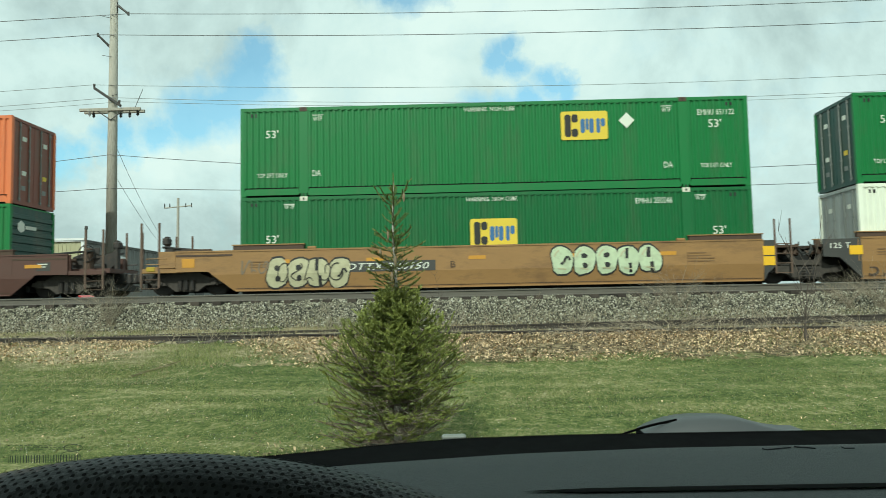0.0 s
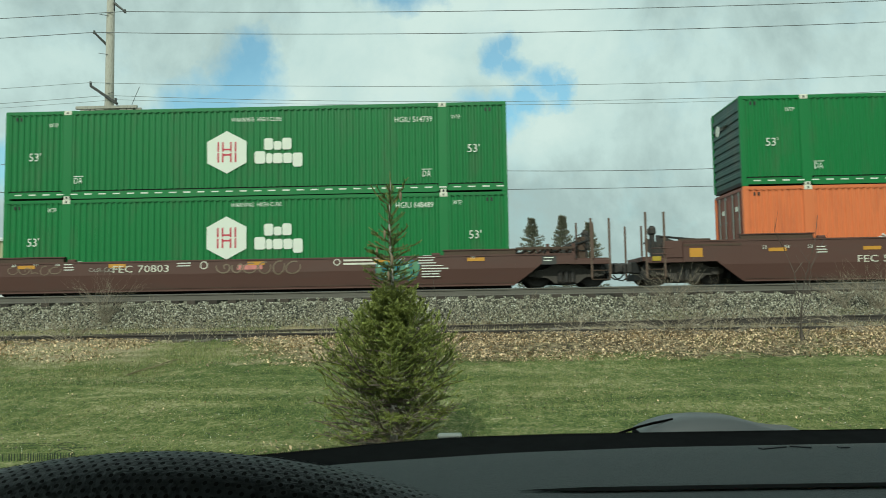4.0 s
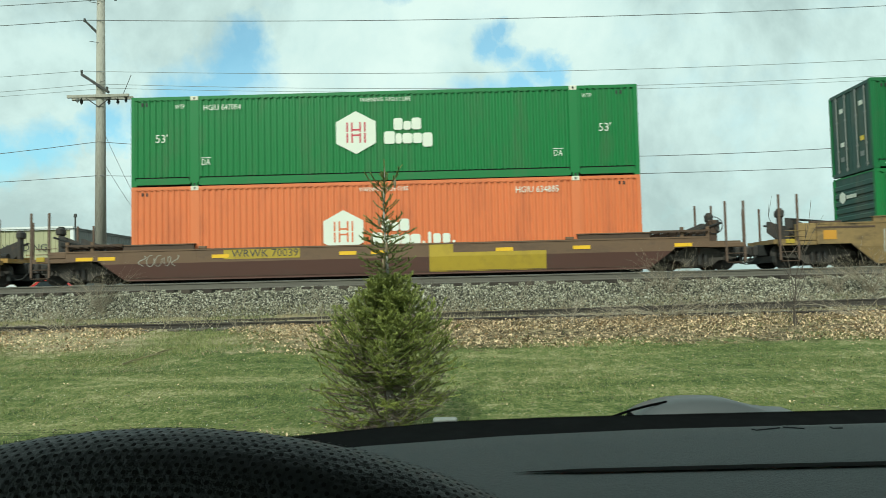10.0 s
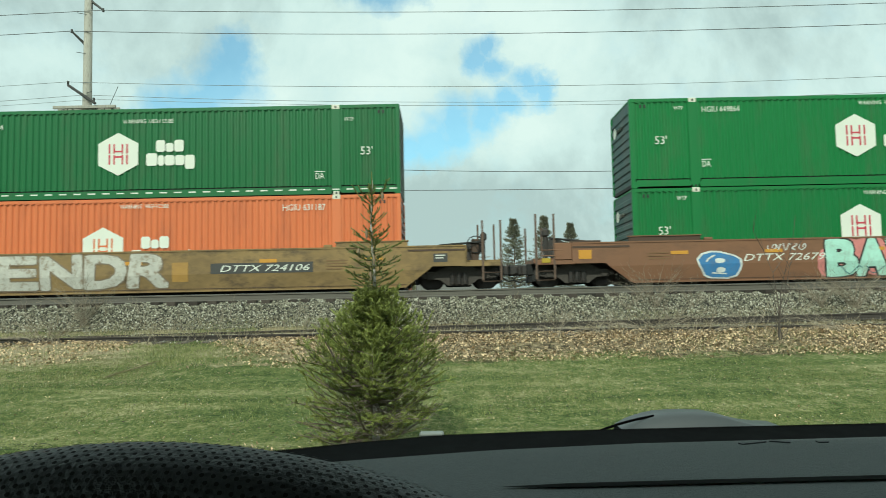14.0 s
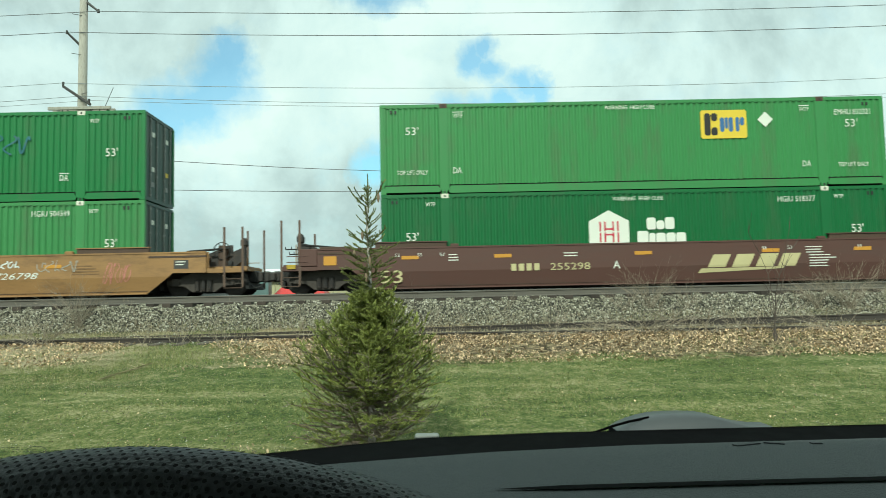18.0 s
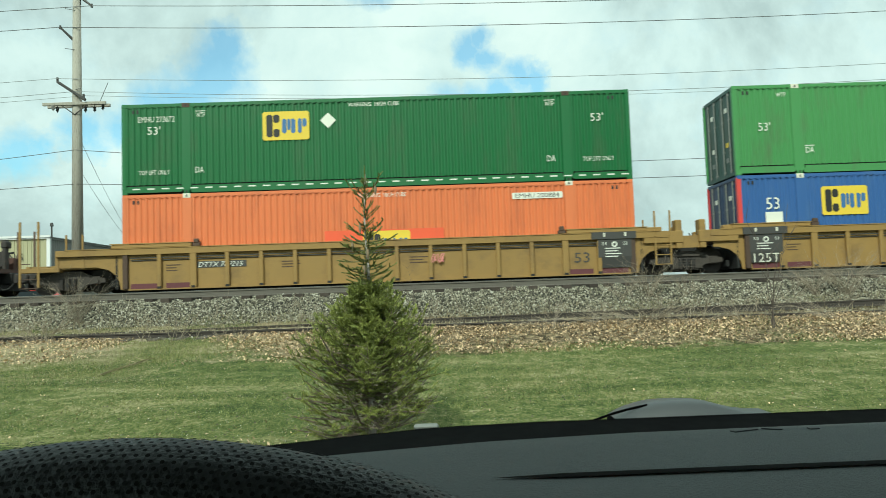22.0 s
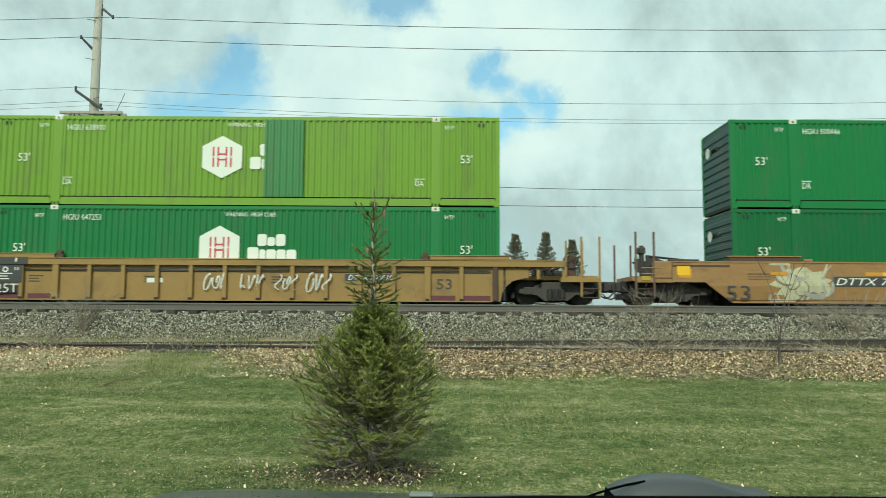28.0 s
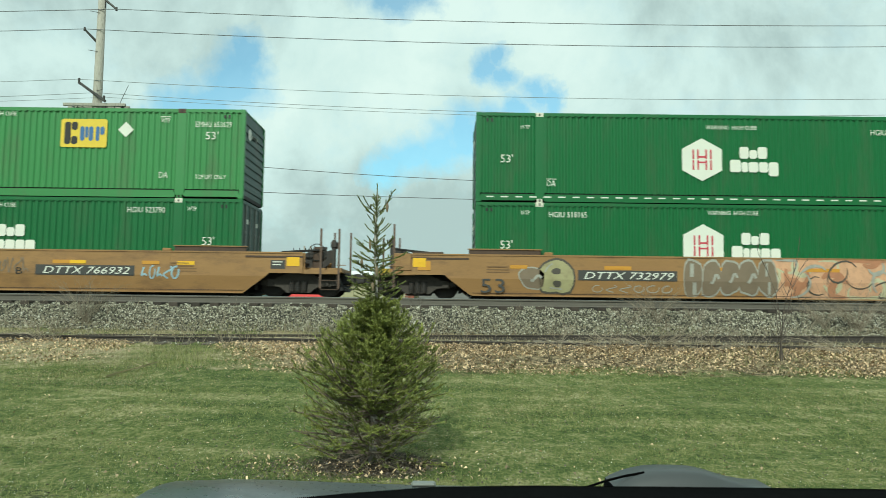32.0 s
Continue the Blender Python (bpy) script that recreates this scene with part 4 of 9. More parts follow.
def graffiti(parent, x0, x1, z0, z1, n, fill, line, shine=None, seed=1, back=None, angular=False):
    if angular:
        return strokes_piece(parent, x0, x1, z0, z1, n, fill, line, shine, seed, back)
    """A sprayed piece: n fat interlocking shapes with outlines, inner strokes and highlights."""
    rnd = random.Random(seed)
    out, inn, det, hi, bg = (bmesh.new() for _ in range(5))
    zc, rz = (z0 + z1) / 2, (z1 - z0) / 2
    rx = (x1 - x0) / n / 2
    lo, hi_z = .12, 1.34
    if back:
        for i in range(n + 1):
            flat(bg, clampz(blob(rnd, x0 + (x1 - x0) * i / n, zc, rx * 1.35, rz * 1.08, wob=.2), lo, hi_z), -.004 - .0005 * i)
    for i in range(n):
        cx, cz = x0 + (2 * i + 1) * rx + rnd.uniform(-.1, .1) * rx, zc + rnd.uniform(-.06, .06) * rz
        sq, wob = (5.0, .10) if angular else (2.7, .15)
        state = rnd.getstate()
        flat(out, clampz(blob(rnd, cx, cz, rx * 1.13, rz * 1.0, wob=wob, square=sq), lo, hi_z), -.009 - .0006 * i)
        rnd.setstate(state)
        flat(inn, clampz(blob(rnd, cx, cz, rx * 1.02, rz * .88, wob=wob, square=sq), lo, hi_z), -.0135 - .0006 * i)
        kind = rnd.randrange(4)
        w = .05 + .03 * rnd.random()
        if kind == 0:
            stroke(det, [(cx - .1 * rx, cz + .8 * rz), (cx - .15 * rx, cz + .1 * rz)], w * 1.5, -.023)
            stroke(det, [(cx + .2 * rx, cz - .85 * rz), (cx + .15 * rx, cz - .2 * rz)], w * 1.5, -.023)
        elif kind == 1:
            flat(det, blob(rnd, cx, cz + .3 * rz, rx * .28, rz * .17, n=10), -.023)
            flat(det, blob(rnd, cx + .05 * rx, cz - .35 * rz, rx * .25, rz * .18, n=10), -.0235)
        elif kind == 2:
            stroke(det, [(cx + rx * (.75 - .9 * k / 5), cz + rz * (.25 * math.sin(k * 1.1))) for k in range(6)], w * 1.2, -.023)
        else:
            stroke(det, [(cx - .5 * rx, cz + .55 * rz), (cx + .1 * rx, cz + .1 * rz), (cx - .35 * rx, cz - .5 * rz)], w * 1.3, -.023)
            stroke(det, [(cx + .5 * rx, cz + .7 * rz), (cx + .3 * rx, cz)], w, -.0235)
        if shine:
            stroke(hi, [(cx + rx * .75 * math.cos(a), cz + rz * .72 * math.sin(a)) for a in (1.9, 2.2, 2.5, 2.8)], .05, -.025)
            stroke(hi, [(cx - rx * .4, cz - rz * .55), (cx + rx * .35, cz - rz * .62)], .04, -.0255)
    for nm, bm, m in (("graffiti_back", bg, back), ("graffiti_outline", out, line), ("graffiti_fill", inn, fill), ("graffiti_detail", det, line), ("graffiti_shine", hi, shine)):
        if m and bm.faces:
            part(nm, draped(bm), SPRAY[m], parent)
        else:
            bm.free()


GLYPHS = (
    (((0, 0), (.4, 1), (.8, 0)), ((.15, .38), (.7, .33))),
    (((.1, 0), (.1, .5), (.1, 1), (.8, .78), (.15, .52), (.85, .25), (.1, .02)),),
    (((.9, .8), (.5, 1), (.1, .75), (.05, .3), (.4, 0), (.95, .2)),),
    (((.1, 1), (.1, 0)), ((.1, .45), (.9, 1)), ((.3, .6), (.95, 0))),
    (((.9, 1), (.1, .95), (.1, .5), (.1, .05), (.95, 0)), ((.1, .5), (.75, .55))),
    (((0, 1), (.45, .4), (.95, 1)), ((.45, .45), (.4, 0))),
    (((0, 0), (.1, 1), (.5, .35), (.9, 1), (.95, 0)),),
    (((.85, 1), (.3, .95), (.1, .72), (.85, .4), (.6, .05), (.05, 0)),),
)


def strokes_piece(parent, x0, x1, z0, z1, n, fill, line, shine, seed, back, rim=1.22):
    """A sprayed piece of n bent letter-like bands, each outlined."""
    rnd = random.Random(seed)
    out, inn, hi, bg = (bmesh.new() for _ in range(4))
    cell = (x1 - x0) / n
    back = back or fill
    w = min(cell * .46, (z1 - z0) * .40)
    lo, top = .115, 1.34
    if back:
        for i in range(n + 1):
            flat(bg, clampz(blob(rnd, x0 + (x1 - x0) * i / n, (z0 + z1) / 2, cell * .75, (z1 - z0) * .58, wob=.25), lo, top), -.0035 - .0004 * i)
    j = 0
    for i in range(n):
        skew, drop, big = rnd.uniform(-.12, .16), rnd.uniform(-.05, .05), rnd.uniform(.9, 1.12)
        for line_pts in GLYPHS[rnd.randrange(len(GLYPHS))]:
            pts = [(x0 + cell * (i + .08 + .84 * u + skew * (v - .5)), z0 + w / 2 + (z1 - z0 - w) * min(1, max(0, v * big + drop))) for u, v in line_pts]
            stroke(out, pts, w * rim, -.007 - .0005 * j)
            stroke(inn, pts, w * rnd.uniform(.82, 1.0), -.014 - .0005 * j)
            if shine:
                stroke(hi, [(x - w * .22, z + w * .18) for x, z in pts[:2]], w * .16, -.024 - .0003 * j)
            j += 1
    for bm in (out, inn, hi):
        for v in bm.verts:
            v.co.z = min(max(v.co.z, lo), top)
    for nm, bm, m in (("graffiti_back", bg, back), ("graffiti_outline", out, line), ("graffiti_fill", inn, fill), ("graffiti_shine", hi, shine)):
        if m and bm.faces:
            part(nm, draped(bm), SPRAY[m], parent)
        else:
            bm.free()


def letter_bm(ch, bold):
    cu = bpy.data.curves.new("lettering", "FONT")
    cu.body, cu.resolution_u, cu.offset = ch, 3, bold
    ob = bpy.data.objects.new("lettering", cu)
    me = bpy.data.meshes.new_from_object(ob)
    bpy.data.objects.remove(ob)
    bpy.data.curves.remove(cu)
    bm = bmesh.new()
    bm.from_mesh(me)
    bpy.data.meshes.remove(me)
    return bm


def sprayed_word(parent, words, x0, x1, z0, z1, fills, line, shine=None, seed=1, back=None, rim=.055, fat=.075):
    """Sprayed block capitals, each letter with its outline, in one or several fill colours."""
    rnd = random.Random(seed)
    n = len(words)
    cell = (x1 - x0) / n
    lo, top = .112, 1.34
    if back:
        bg = bmesh.new()
        for i in range(n):
            flat(bg, clampz(blob(rnd, x0 + cell * (i + .5), (z0 + z1) / 2, cell * .72, (z1 - z0) * .56, wob=.25), lo, top), -.0035 - .0004 * i)
        part("graffiti_back", draped(bg), SPRAY[back], parent)
    for i, ch in enumerate(words):
        if ch == " ":
            continue
        ref = letter_bm(ch, 0.0)
        xs, ys = [v.co.x for v in ref.verts], [v.co.y for v in ref.verts]
        ref.free()
        kx, kz = cell * 1.0 / max(.05, max(xs) - min(xs)), (z1 - z0) / (max(ys) - min(ys))
        if ch == "I":
            kx = kx * .45
        skew, tilt = rnd.uniform(-.10, .16), rnd.uniform(-.05, .05)
        mx, my = (max(xs) + min(xs)) / 2, (max(ys) + min(ys)) / 2
        bold = fat * (z1 - z0) * .5
        for nm, b, m, y in (("graffiti_outline", bold + .6 * rim, line, -.006), ("graffiti_fill", bold, fills[i % len(fills)], -.014), ("graffiti_shine", .25 * bold, shine, -.022)):
            if not m:
                continue
            bm = bmesh.new()
            base = letter_bm(ch, 0.0)
            for k, (sx, sz) in enumerate(((0, 0), (-1, -1), (1, -1), (-1, 1), (1, 1), (0, -1.2), (0, 1.2), (1.2, 0), (-1.2, 0))):
                ids = {}
                for v in base.verts:
                    u, w = (v.co.x - mx) * kx * .86, (v.co.y - my) * kz * .86
                    ids[v] = bm.verts.new((x0 + cell * (i + .5) + u + skew * w + sx * b, y - .0007 * i - .00006 * k, min(max((z0 + z1) / 2 + w + tilt * u + sz * b, lo), top)))
                for f in base.faces:
                    bm.faces.new([ids[v] for v in f.verts])
            base.free()
            part(nm, draped(bm), SPRAY[m], parent)


def brush(bm, pts, w, y):
    """A sprayed band that swells in its middle and runs out at both ends."""
    left, right = [], []
    n = len(pts) - 1
    for i, (x, z) in enumerate(pts):
        x0, z0 = pts[max(0, i - 1)]
        x1, z1 = pts[min(n, i + 1)]
        d = math.hypot(x1 - x0, z1 - z0) or 1
        k = w * (.25 + .75 * math.sin(math.pi * (i + .4) / (n + .8))) / 2
        nx, nz = -(z1 - z0) / d * k, (x1 - x0) / d * k
        left.append(bm.verts.new((x + nx, y, min(max(z + nz, .115), 1.338))))
        right.append(bm.verts.new((x - nx, y, min(max(z - nz, .112), 1.335))))
    for i in range(n):
        bm.faces.new((left[i], left[i + 1], right[i + 1], right[i]))


def swirl_piece(parent, x0, x1, ground, layers, seed):
    """A full-height sprayed piece: a ground with ragged ends under layers of curling bands (colour, count, width)."""
    rnd = random.Random(seed)
    if ground and x1 - x0 < 3:
        bm = bmesh.new()
        cx, rx = (x0 + x1) / 2, (x1 - x0) / 2
        flat(bm, clampz([(cx + rx * (1.0 if k % 2 else rnd.uniform(.62, .85)) * math.cos(k * .2856), .66 + .56 * (1.0 if k % 2 else .78) * math.sin(k * .2856)) for k in range(22)], .12, 1.3), -.0035)
        part("sprayed_ground", draped(bm), SPRAY[ground], parent)
    elif ground:
        bm = bmesh.new()
        zs = [.12 + 1.215 * k / 8 for k in range(9)]
        lo = [bm.verts.new((x0 + rnd.uniform(-.05, .35), -.0035, z)) for z in zs]
        hi = [bm.verts.new((x1 - rnd.uniform(-.05, .45), -.0035, z)) for z in zs]
        for k in range(8):
            bm.faces.new((lo[k], hi[k], hi[k + 1], lo[k + 1]))
        part("sprayed_ground", draped(bm), SPRAY[ground], parent)
    depth = .0042
    for color, count, width in layers:
        bm = bmesh.new()
        for i in range(count):
            x = x0 + (x1 - x0) * (i + rnd.uniform(.1, .9)) / count
            z, a = rnd.uniform(.2, 1.25), rnd.uniform(0, 6.28)
            bend = rnd.choice((-1, 1)) * rnd.uniform(.25, .75)
            step = rnd.uniform(.10, .19)
            pts = []
            for k in range(9):
                pts.append((min(max(x, x0 + .05), x1 - .05), min(max(z, .16), 1.30)))
                x, z, a = x + step * math.cos(a), z + step * math.sin(a), a + bend
                bend *= rnd.uniform(.75, 1.1)
            brush(bm, pts, width * rnd.uniform(.6, 1.3), -depth)
            depth += .00035
        part("sprayed_band", draped(bm), SPRAY[color], parent)


def ring_bm(x, z, r, w):
    bm = bmesh.new()
    outer = [bm.verts.new((x + r * math.cos(k * .5236), -.009, z + r * math.sin(k * .5236))) for k in range(12)]
    inner = [bm.verts.new((x + (r - w) * math.cos(k * .5236), -.009, z + (r - w) * math.sin(k * .5236))) for k in range(12)]
    for k in range(12):
        bm.faces.new((outer[k], outer[(k + 1) % 12], inner[(k + 1) % 12], inner[k]))
    return bm


def scrawl(parent, x0, x1, z0, z1, color, seed, w=.03, loops=5, y=-.012, side=True):
    """A thin sprayed tag: a row of unlike handwritten curves."""
    rnd = random.Random(seed)
    bm = bmesh.new()
    mid, h, cell = (z0 + z1) / 2, (z1 - z0) / 2, (x1 - x0) / loops
    kinds = [rnd.randrange(5) for _ in range(loops)]
    for k, kind in enumerate(kinds):
        cx, r = x0 + cell * (k + .5), cell * rnd.uniform(.34, .52)
        hh, lean, off = h * rnd.uniform(.7, 1.0), rnd.uniform(-.05, .35), h * rnd.uniform(-.18, .18)
        line = []
        for q in range(17):
            u = q / 16
            if kind == 0:      # a double bow
                a, b = math.sin(2 * math.pi * u + .5) * .9, 1 - 2 * u
            elif kind == 1:    # a ring left open
                a, b = math.cos(5.6 * u + 1.2), math.sin(5.6 * u + 1.2)
            elif kind == 2:    # a loop with a long tail
                a, b = math.cos(7.2 * u + 2.6) * (1 - .5 * u) + .9 * u, math.sin(7.2 * u + 2.6) * (1 - .35 * u)
            elif kind == 3:    # an upright with a hook
                a, b = (-.6 + .15 * u, 1 - 2.9 * u) if u < .62 else (-.5 + 3.6 * (u - .62), -.8 + 9 * (u - .62) * (1 - u))
            else:              # a bow up and down
                a, b = 2 * u - 1, math.cos(2 * math.pi * u * 1.15)
            b = max(-1, min(1, b))
            line.append((cx + r * a + lean * hh * b, mid + off * (1 - abs(b)) + hh * b))
        stroke(bm, line, w * rnd.uniform(.8, 1.15), y - .0006 * k)
    part("sprayed_tag", draped(bm) if side else bm, SPRAY[color], parent)


WHEEL_R = 0.42
CARM = {}


def truck_meshes():
    bm = bmesh.new()
    prof = [(0, .03), (.36, .03), (WHEEL_R, .05), (WHEEL_R, .09), (WHEEL_R + .025, .10), (WHEEL_R + .025, .14), (.30, .12), (.12, .15), (0, .15)]
    for side in (-1, 1):
        rings = []
        for r, y in prof:
            yy = side * (.70 + .08 - y) if side > 0 else -(.70 + .08 - y)
            rings.append([bm.verts.new((r * math.cos(2 * math.pi * k / 20), yy, r * math.sin(2 * math.pi * k / 20))) for k in range(20)])
        for a, b in zip(rings, rings[1:]):
            for k in range(20):
                try:
                    bm.faces.new((a[k], a[(k + 1) % 20], b[(k + 1) % 20], b[k]))
                except ValueError:
                    pass
    bmesh.ops.remove_doubles(bm, verts=bm.verts, dist=1e-4)
    rod(bm, (0, -.65, 0), (0, .65, 0), .085, sides=10)
    for k in range(3):
        a = 2 * math.pi * k / 3
        rod(bm, (.18 * math.cos(a), -.755, .18 * math.sin(a)), (.18 * math.cos(a), -.735, .18 * math.sin(a)), .03, sides=6)
    CARM["wheelset"] = mesh_of("wheelset", bm)
    bm = bmesh.new()
    prism(bm, [(-1.18, .36), (-1.15, .50), (-.80, .52), (-.40, .72), (.40, .72), (.80, .52), (1.15, .50), (1.18, .36), (.95, .34), (.60, .30), (.36, .12), (-.36, .12), (-.60, .30), (-.95, .34)], -.09, .09)
    CARM["side_frame"] = mesh_of("side_frame", bm)
    bm = bmesh.new()
    for x in (-.20, 0, .20):
        rod(bm, (x, -.11, .16), (x, -.11, .50), .075, sides=8)
        for z in (.2, .26, .32, .38, .44):
            rod(bm, (x, -.11, z), (x, -.11, z + .025), .09, sides=8)
    CARM["springs"] = mesh_of("spring_nest", bm)
    bm = bmesh.new()
    box(bm, -.14, .14, -.10, .08, .30, .55, .02)
    rod(bm, (0, -.14, .42), (0, -.08, .42), .10, sides=10)
    CARM["journals"] = mesh_of("journal_box", bm)
    bm = boxed(-.42, .42, -.62, .62, .10, .44, .03)
    for s in (-1, 1):
        rod(bm, (s * .3, -.6, .25), (s * 1.25, -.6, .62), .035, sides=6)
        rod(bm, (s * .3, .6, .25), (s * 1.25, .6, .62), .035, sides=6)
        box(bm, s * 1.36 - .05, s * 1.36 + .05, -1.0, 1.0, .20, .40)
    CARM["brake_beam"] = mesh_of("brake_beam", bm)
    CARM["bolster"] = mesh_of("bolster", boxed(-.30, .30, -1.05, 1.05, .42, .72, .03))
    bm = bmesh.new()
    box(bm, -.9, -.1, -.16, .16, -.16, .16, .03)
    box(bm, -.12, .14, -.20, .10, -.18, .18, .05)
    box(bm, .02, .26, .04, .20, -.15, .15, .05)
    CARM["coupler"] = mesh_of("coupler", bm)
    bm = bmesh.new()
    pts = [(0, -.45, .02), (.10, -.47, -.15), (.28, -.47, -.26), (.45, -.46, -.22), (.60, -.45, -.06)]
    tube(bm, pts, .025, 6)
    CARM["hose"] = mesh_of("air_hose", bm)
    bm = bmesh.new()
    for i in range(14):
        a, b = 2 * math.pi * i / 14, 2 * math.pi * (i + 1) / 14
        rod(bm, (.27 * math.cos(a), 0, .27 * math.sin(a)), (.27 * math.cos(b), 0, .27 * math.sin(b)), .016, sides=5)
    for i in range(4):
        a = math.pi * i / 2 + .4
        rod(bm, (0, .03, 0), (.27 * math.cos(a), 0, .27 * math.sin(a)), .012, sides=5)
    CARM["brake_wheel"] = mesh_of("brake_wheel", bm)
    bm = bmesh.new()
    box(bm, -.032, .032, -.02, .02, 0, 2.05)
    CARM["post"] = mesh_of("end_post", bm)
    bm = bmesh.new()
    for x in (-.24, .24):
        box(bm, x - .025, x + .025, -.02, .02, .30, 2.0)
    for z in (.32, .62, .92, 1.22):
        rod(bm, (-.24, -.01, z), (.24, -.01, z), .016, sides=6)
    CARM["ladder"] = mesh_of("ladder", bm)
    CARM["reflector"] = mesh_of("reflector", boxed(-.27, .27, SIDE_Y - .012, SIDE_Y - .001, -.055, .055))
    CARM["plate"] = mesh_of("yellow_plate", boxed(-.20, .20, SIDE_Y - .012, SIDE_Y + .01, -.14, .14))


truck_meshes()
WHEELSETS = []


TRUCK_DUST = mat("dusty_cast_steel", (0.060, 0.050, 0.041), rough=0.8, var=0.4, scale=6, fine=40, dirt=(0.03, 0.025, 0.02), dirt_amount=0.7)
WHEEL_STEEL = mat("dusty_wheel_steel", (0.040, 0.034, 0.029), rough=0.65, metal=0.2, var=0.35, scale=5, fine=30)


def step_box(car, x):
    """The louvred step plates in the middle of a truck that two cars share."""
    bm = bmesh.new()
    prism(bm, [(-.50, .18), (.50, .18), (.42, .30), (.42, .62), (.62, .92), (.46, .95), (.26, .72), (-.26, .72), (-.46, .95), (-.62, .92), (-.42, .62), (-.42, .30)], -.14, -.08)
    bm.transform(Matrix.Translation((x, TRACK_W0, 0)))
    box_ob = part("step_frame", bm, TRUCK_DUST, car)
    for k in range(4):
        part("step_louvre", boxed(x - .27, x + .27, TRACK_W0 - .19, TRACK_W0 - .12, .21 + .085 * k, .25 + .085 * k), STEEL if k % 2 else TRUCK_DUST, box_ob)
    part("step_plate", boxed(x - .40, x + .40, TRACK_W0 - .20, TRACK_W0 - .12, .56, .62), TRUCK_DUST, box_ob)
    for sx in (-1, 1):
        bm = bmesh.new()
        tube(bm, [(x + sx * .15, .25, 1.30), (x + sx * .22, .15, 1.05), (x + sx * .10, .12, .86), (x - sx * .12, .15, .95), (x - sx * .25, .25, 1.22)], .022, 6)
        part("air_hose", bm, INK, car)
        part("wheel_guard", boxed(min(x + sx * .55, x + sx * 1.0), max(x + sx * .55, x + sx * 1.0), TRACK_W0 - .05, TRACK_W0 + .4, .92, 1.0, .02), COAMING, car)


def truck(car, x):
    for y in (TRACK_W0, TRACK_W1):
        put("side_frame", CARM["side_frame"], TRUCK_DUST, car, (x, y, 0))
    put("spring_nest", CARM["springs"], STEEL, car, (x, TRACK_W0, 0))
    for dx in (-.875, .875):
        put("journal_box", CARM["journals"], TRUCK_DUST, car, (x + dx, TRACK_W0, 0))
    put("bolster", CARM["bolster"], SHADOW_STEEL, car, (x, WID / 2, 0))
    put("brake_beam", CARM["brake_beam"], SHADOW_STEEL, car, (x, WID / 2, 0))
    for dx in (-.875, .875):
        w = put("wheelset", CARM["wheelset"], WHEEL_STEEL, car, (x + dx, WID / 2, WHEEL_R))
        WHEELSETS.append((w, x + dx))


TRACK_W0, TRACK_W1 = WID / 2 - 1.0, WID / 2 + 1.0


def mirrored(pts, right):
    """Points for a left end; for a right end they are turned about the middle."""
    return [(LEN - x, z) for x, z in pts][::-1] if right else pts


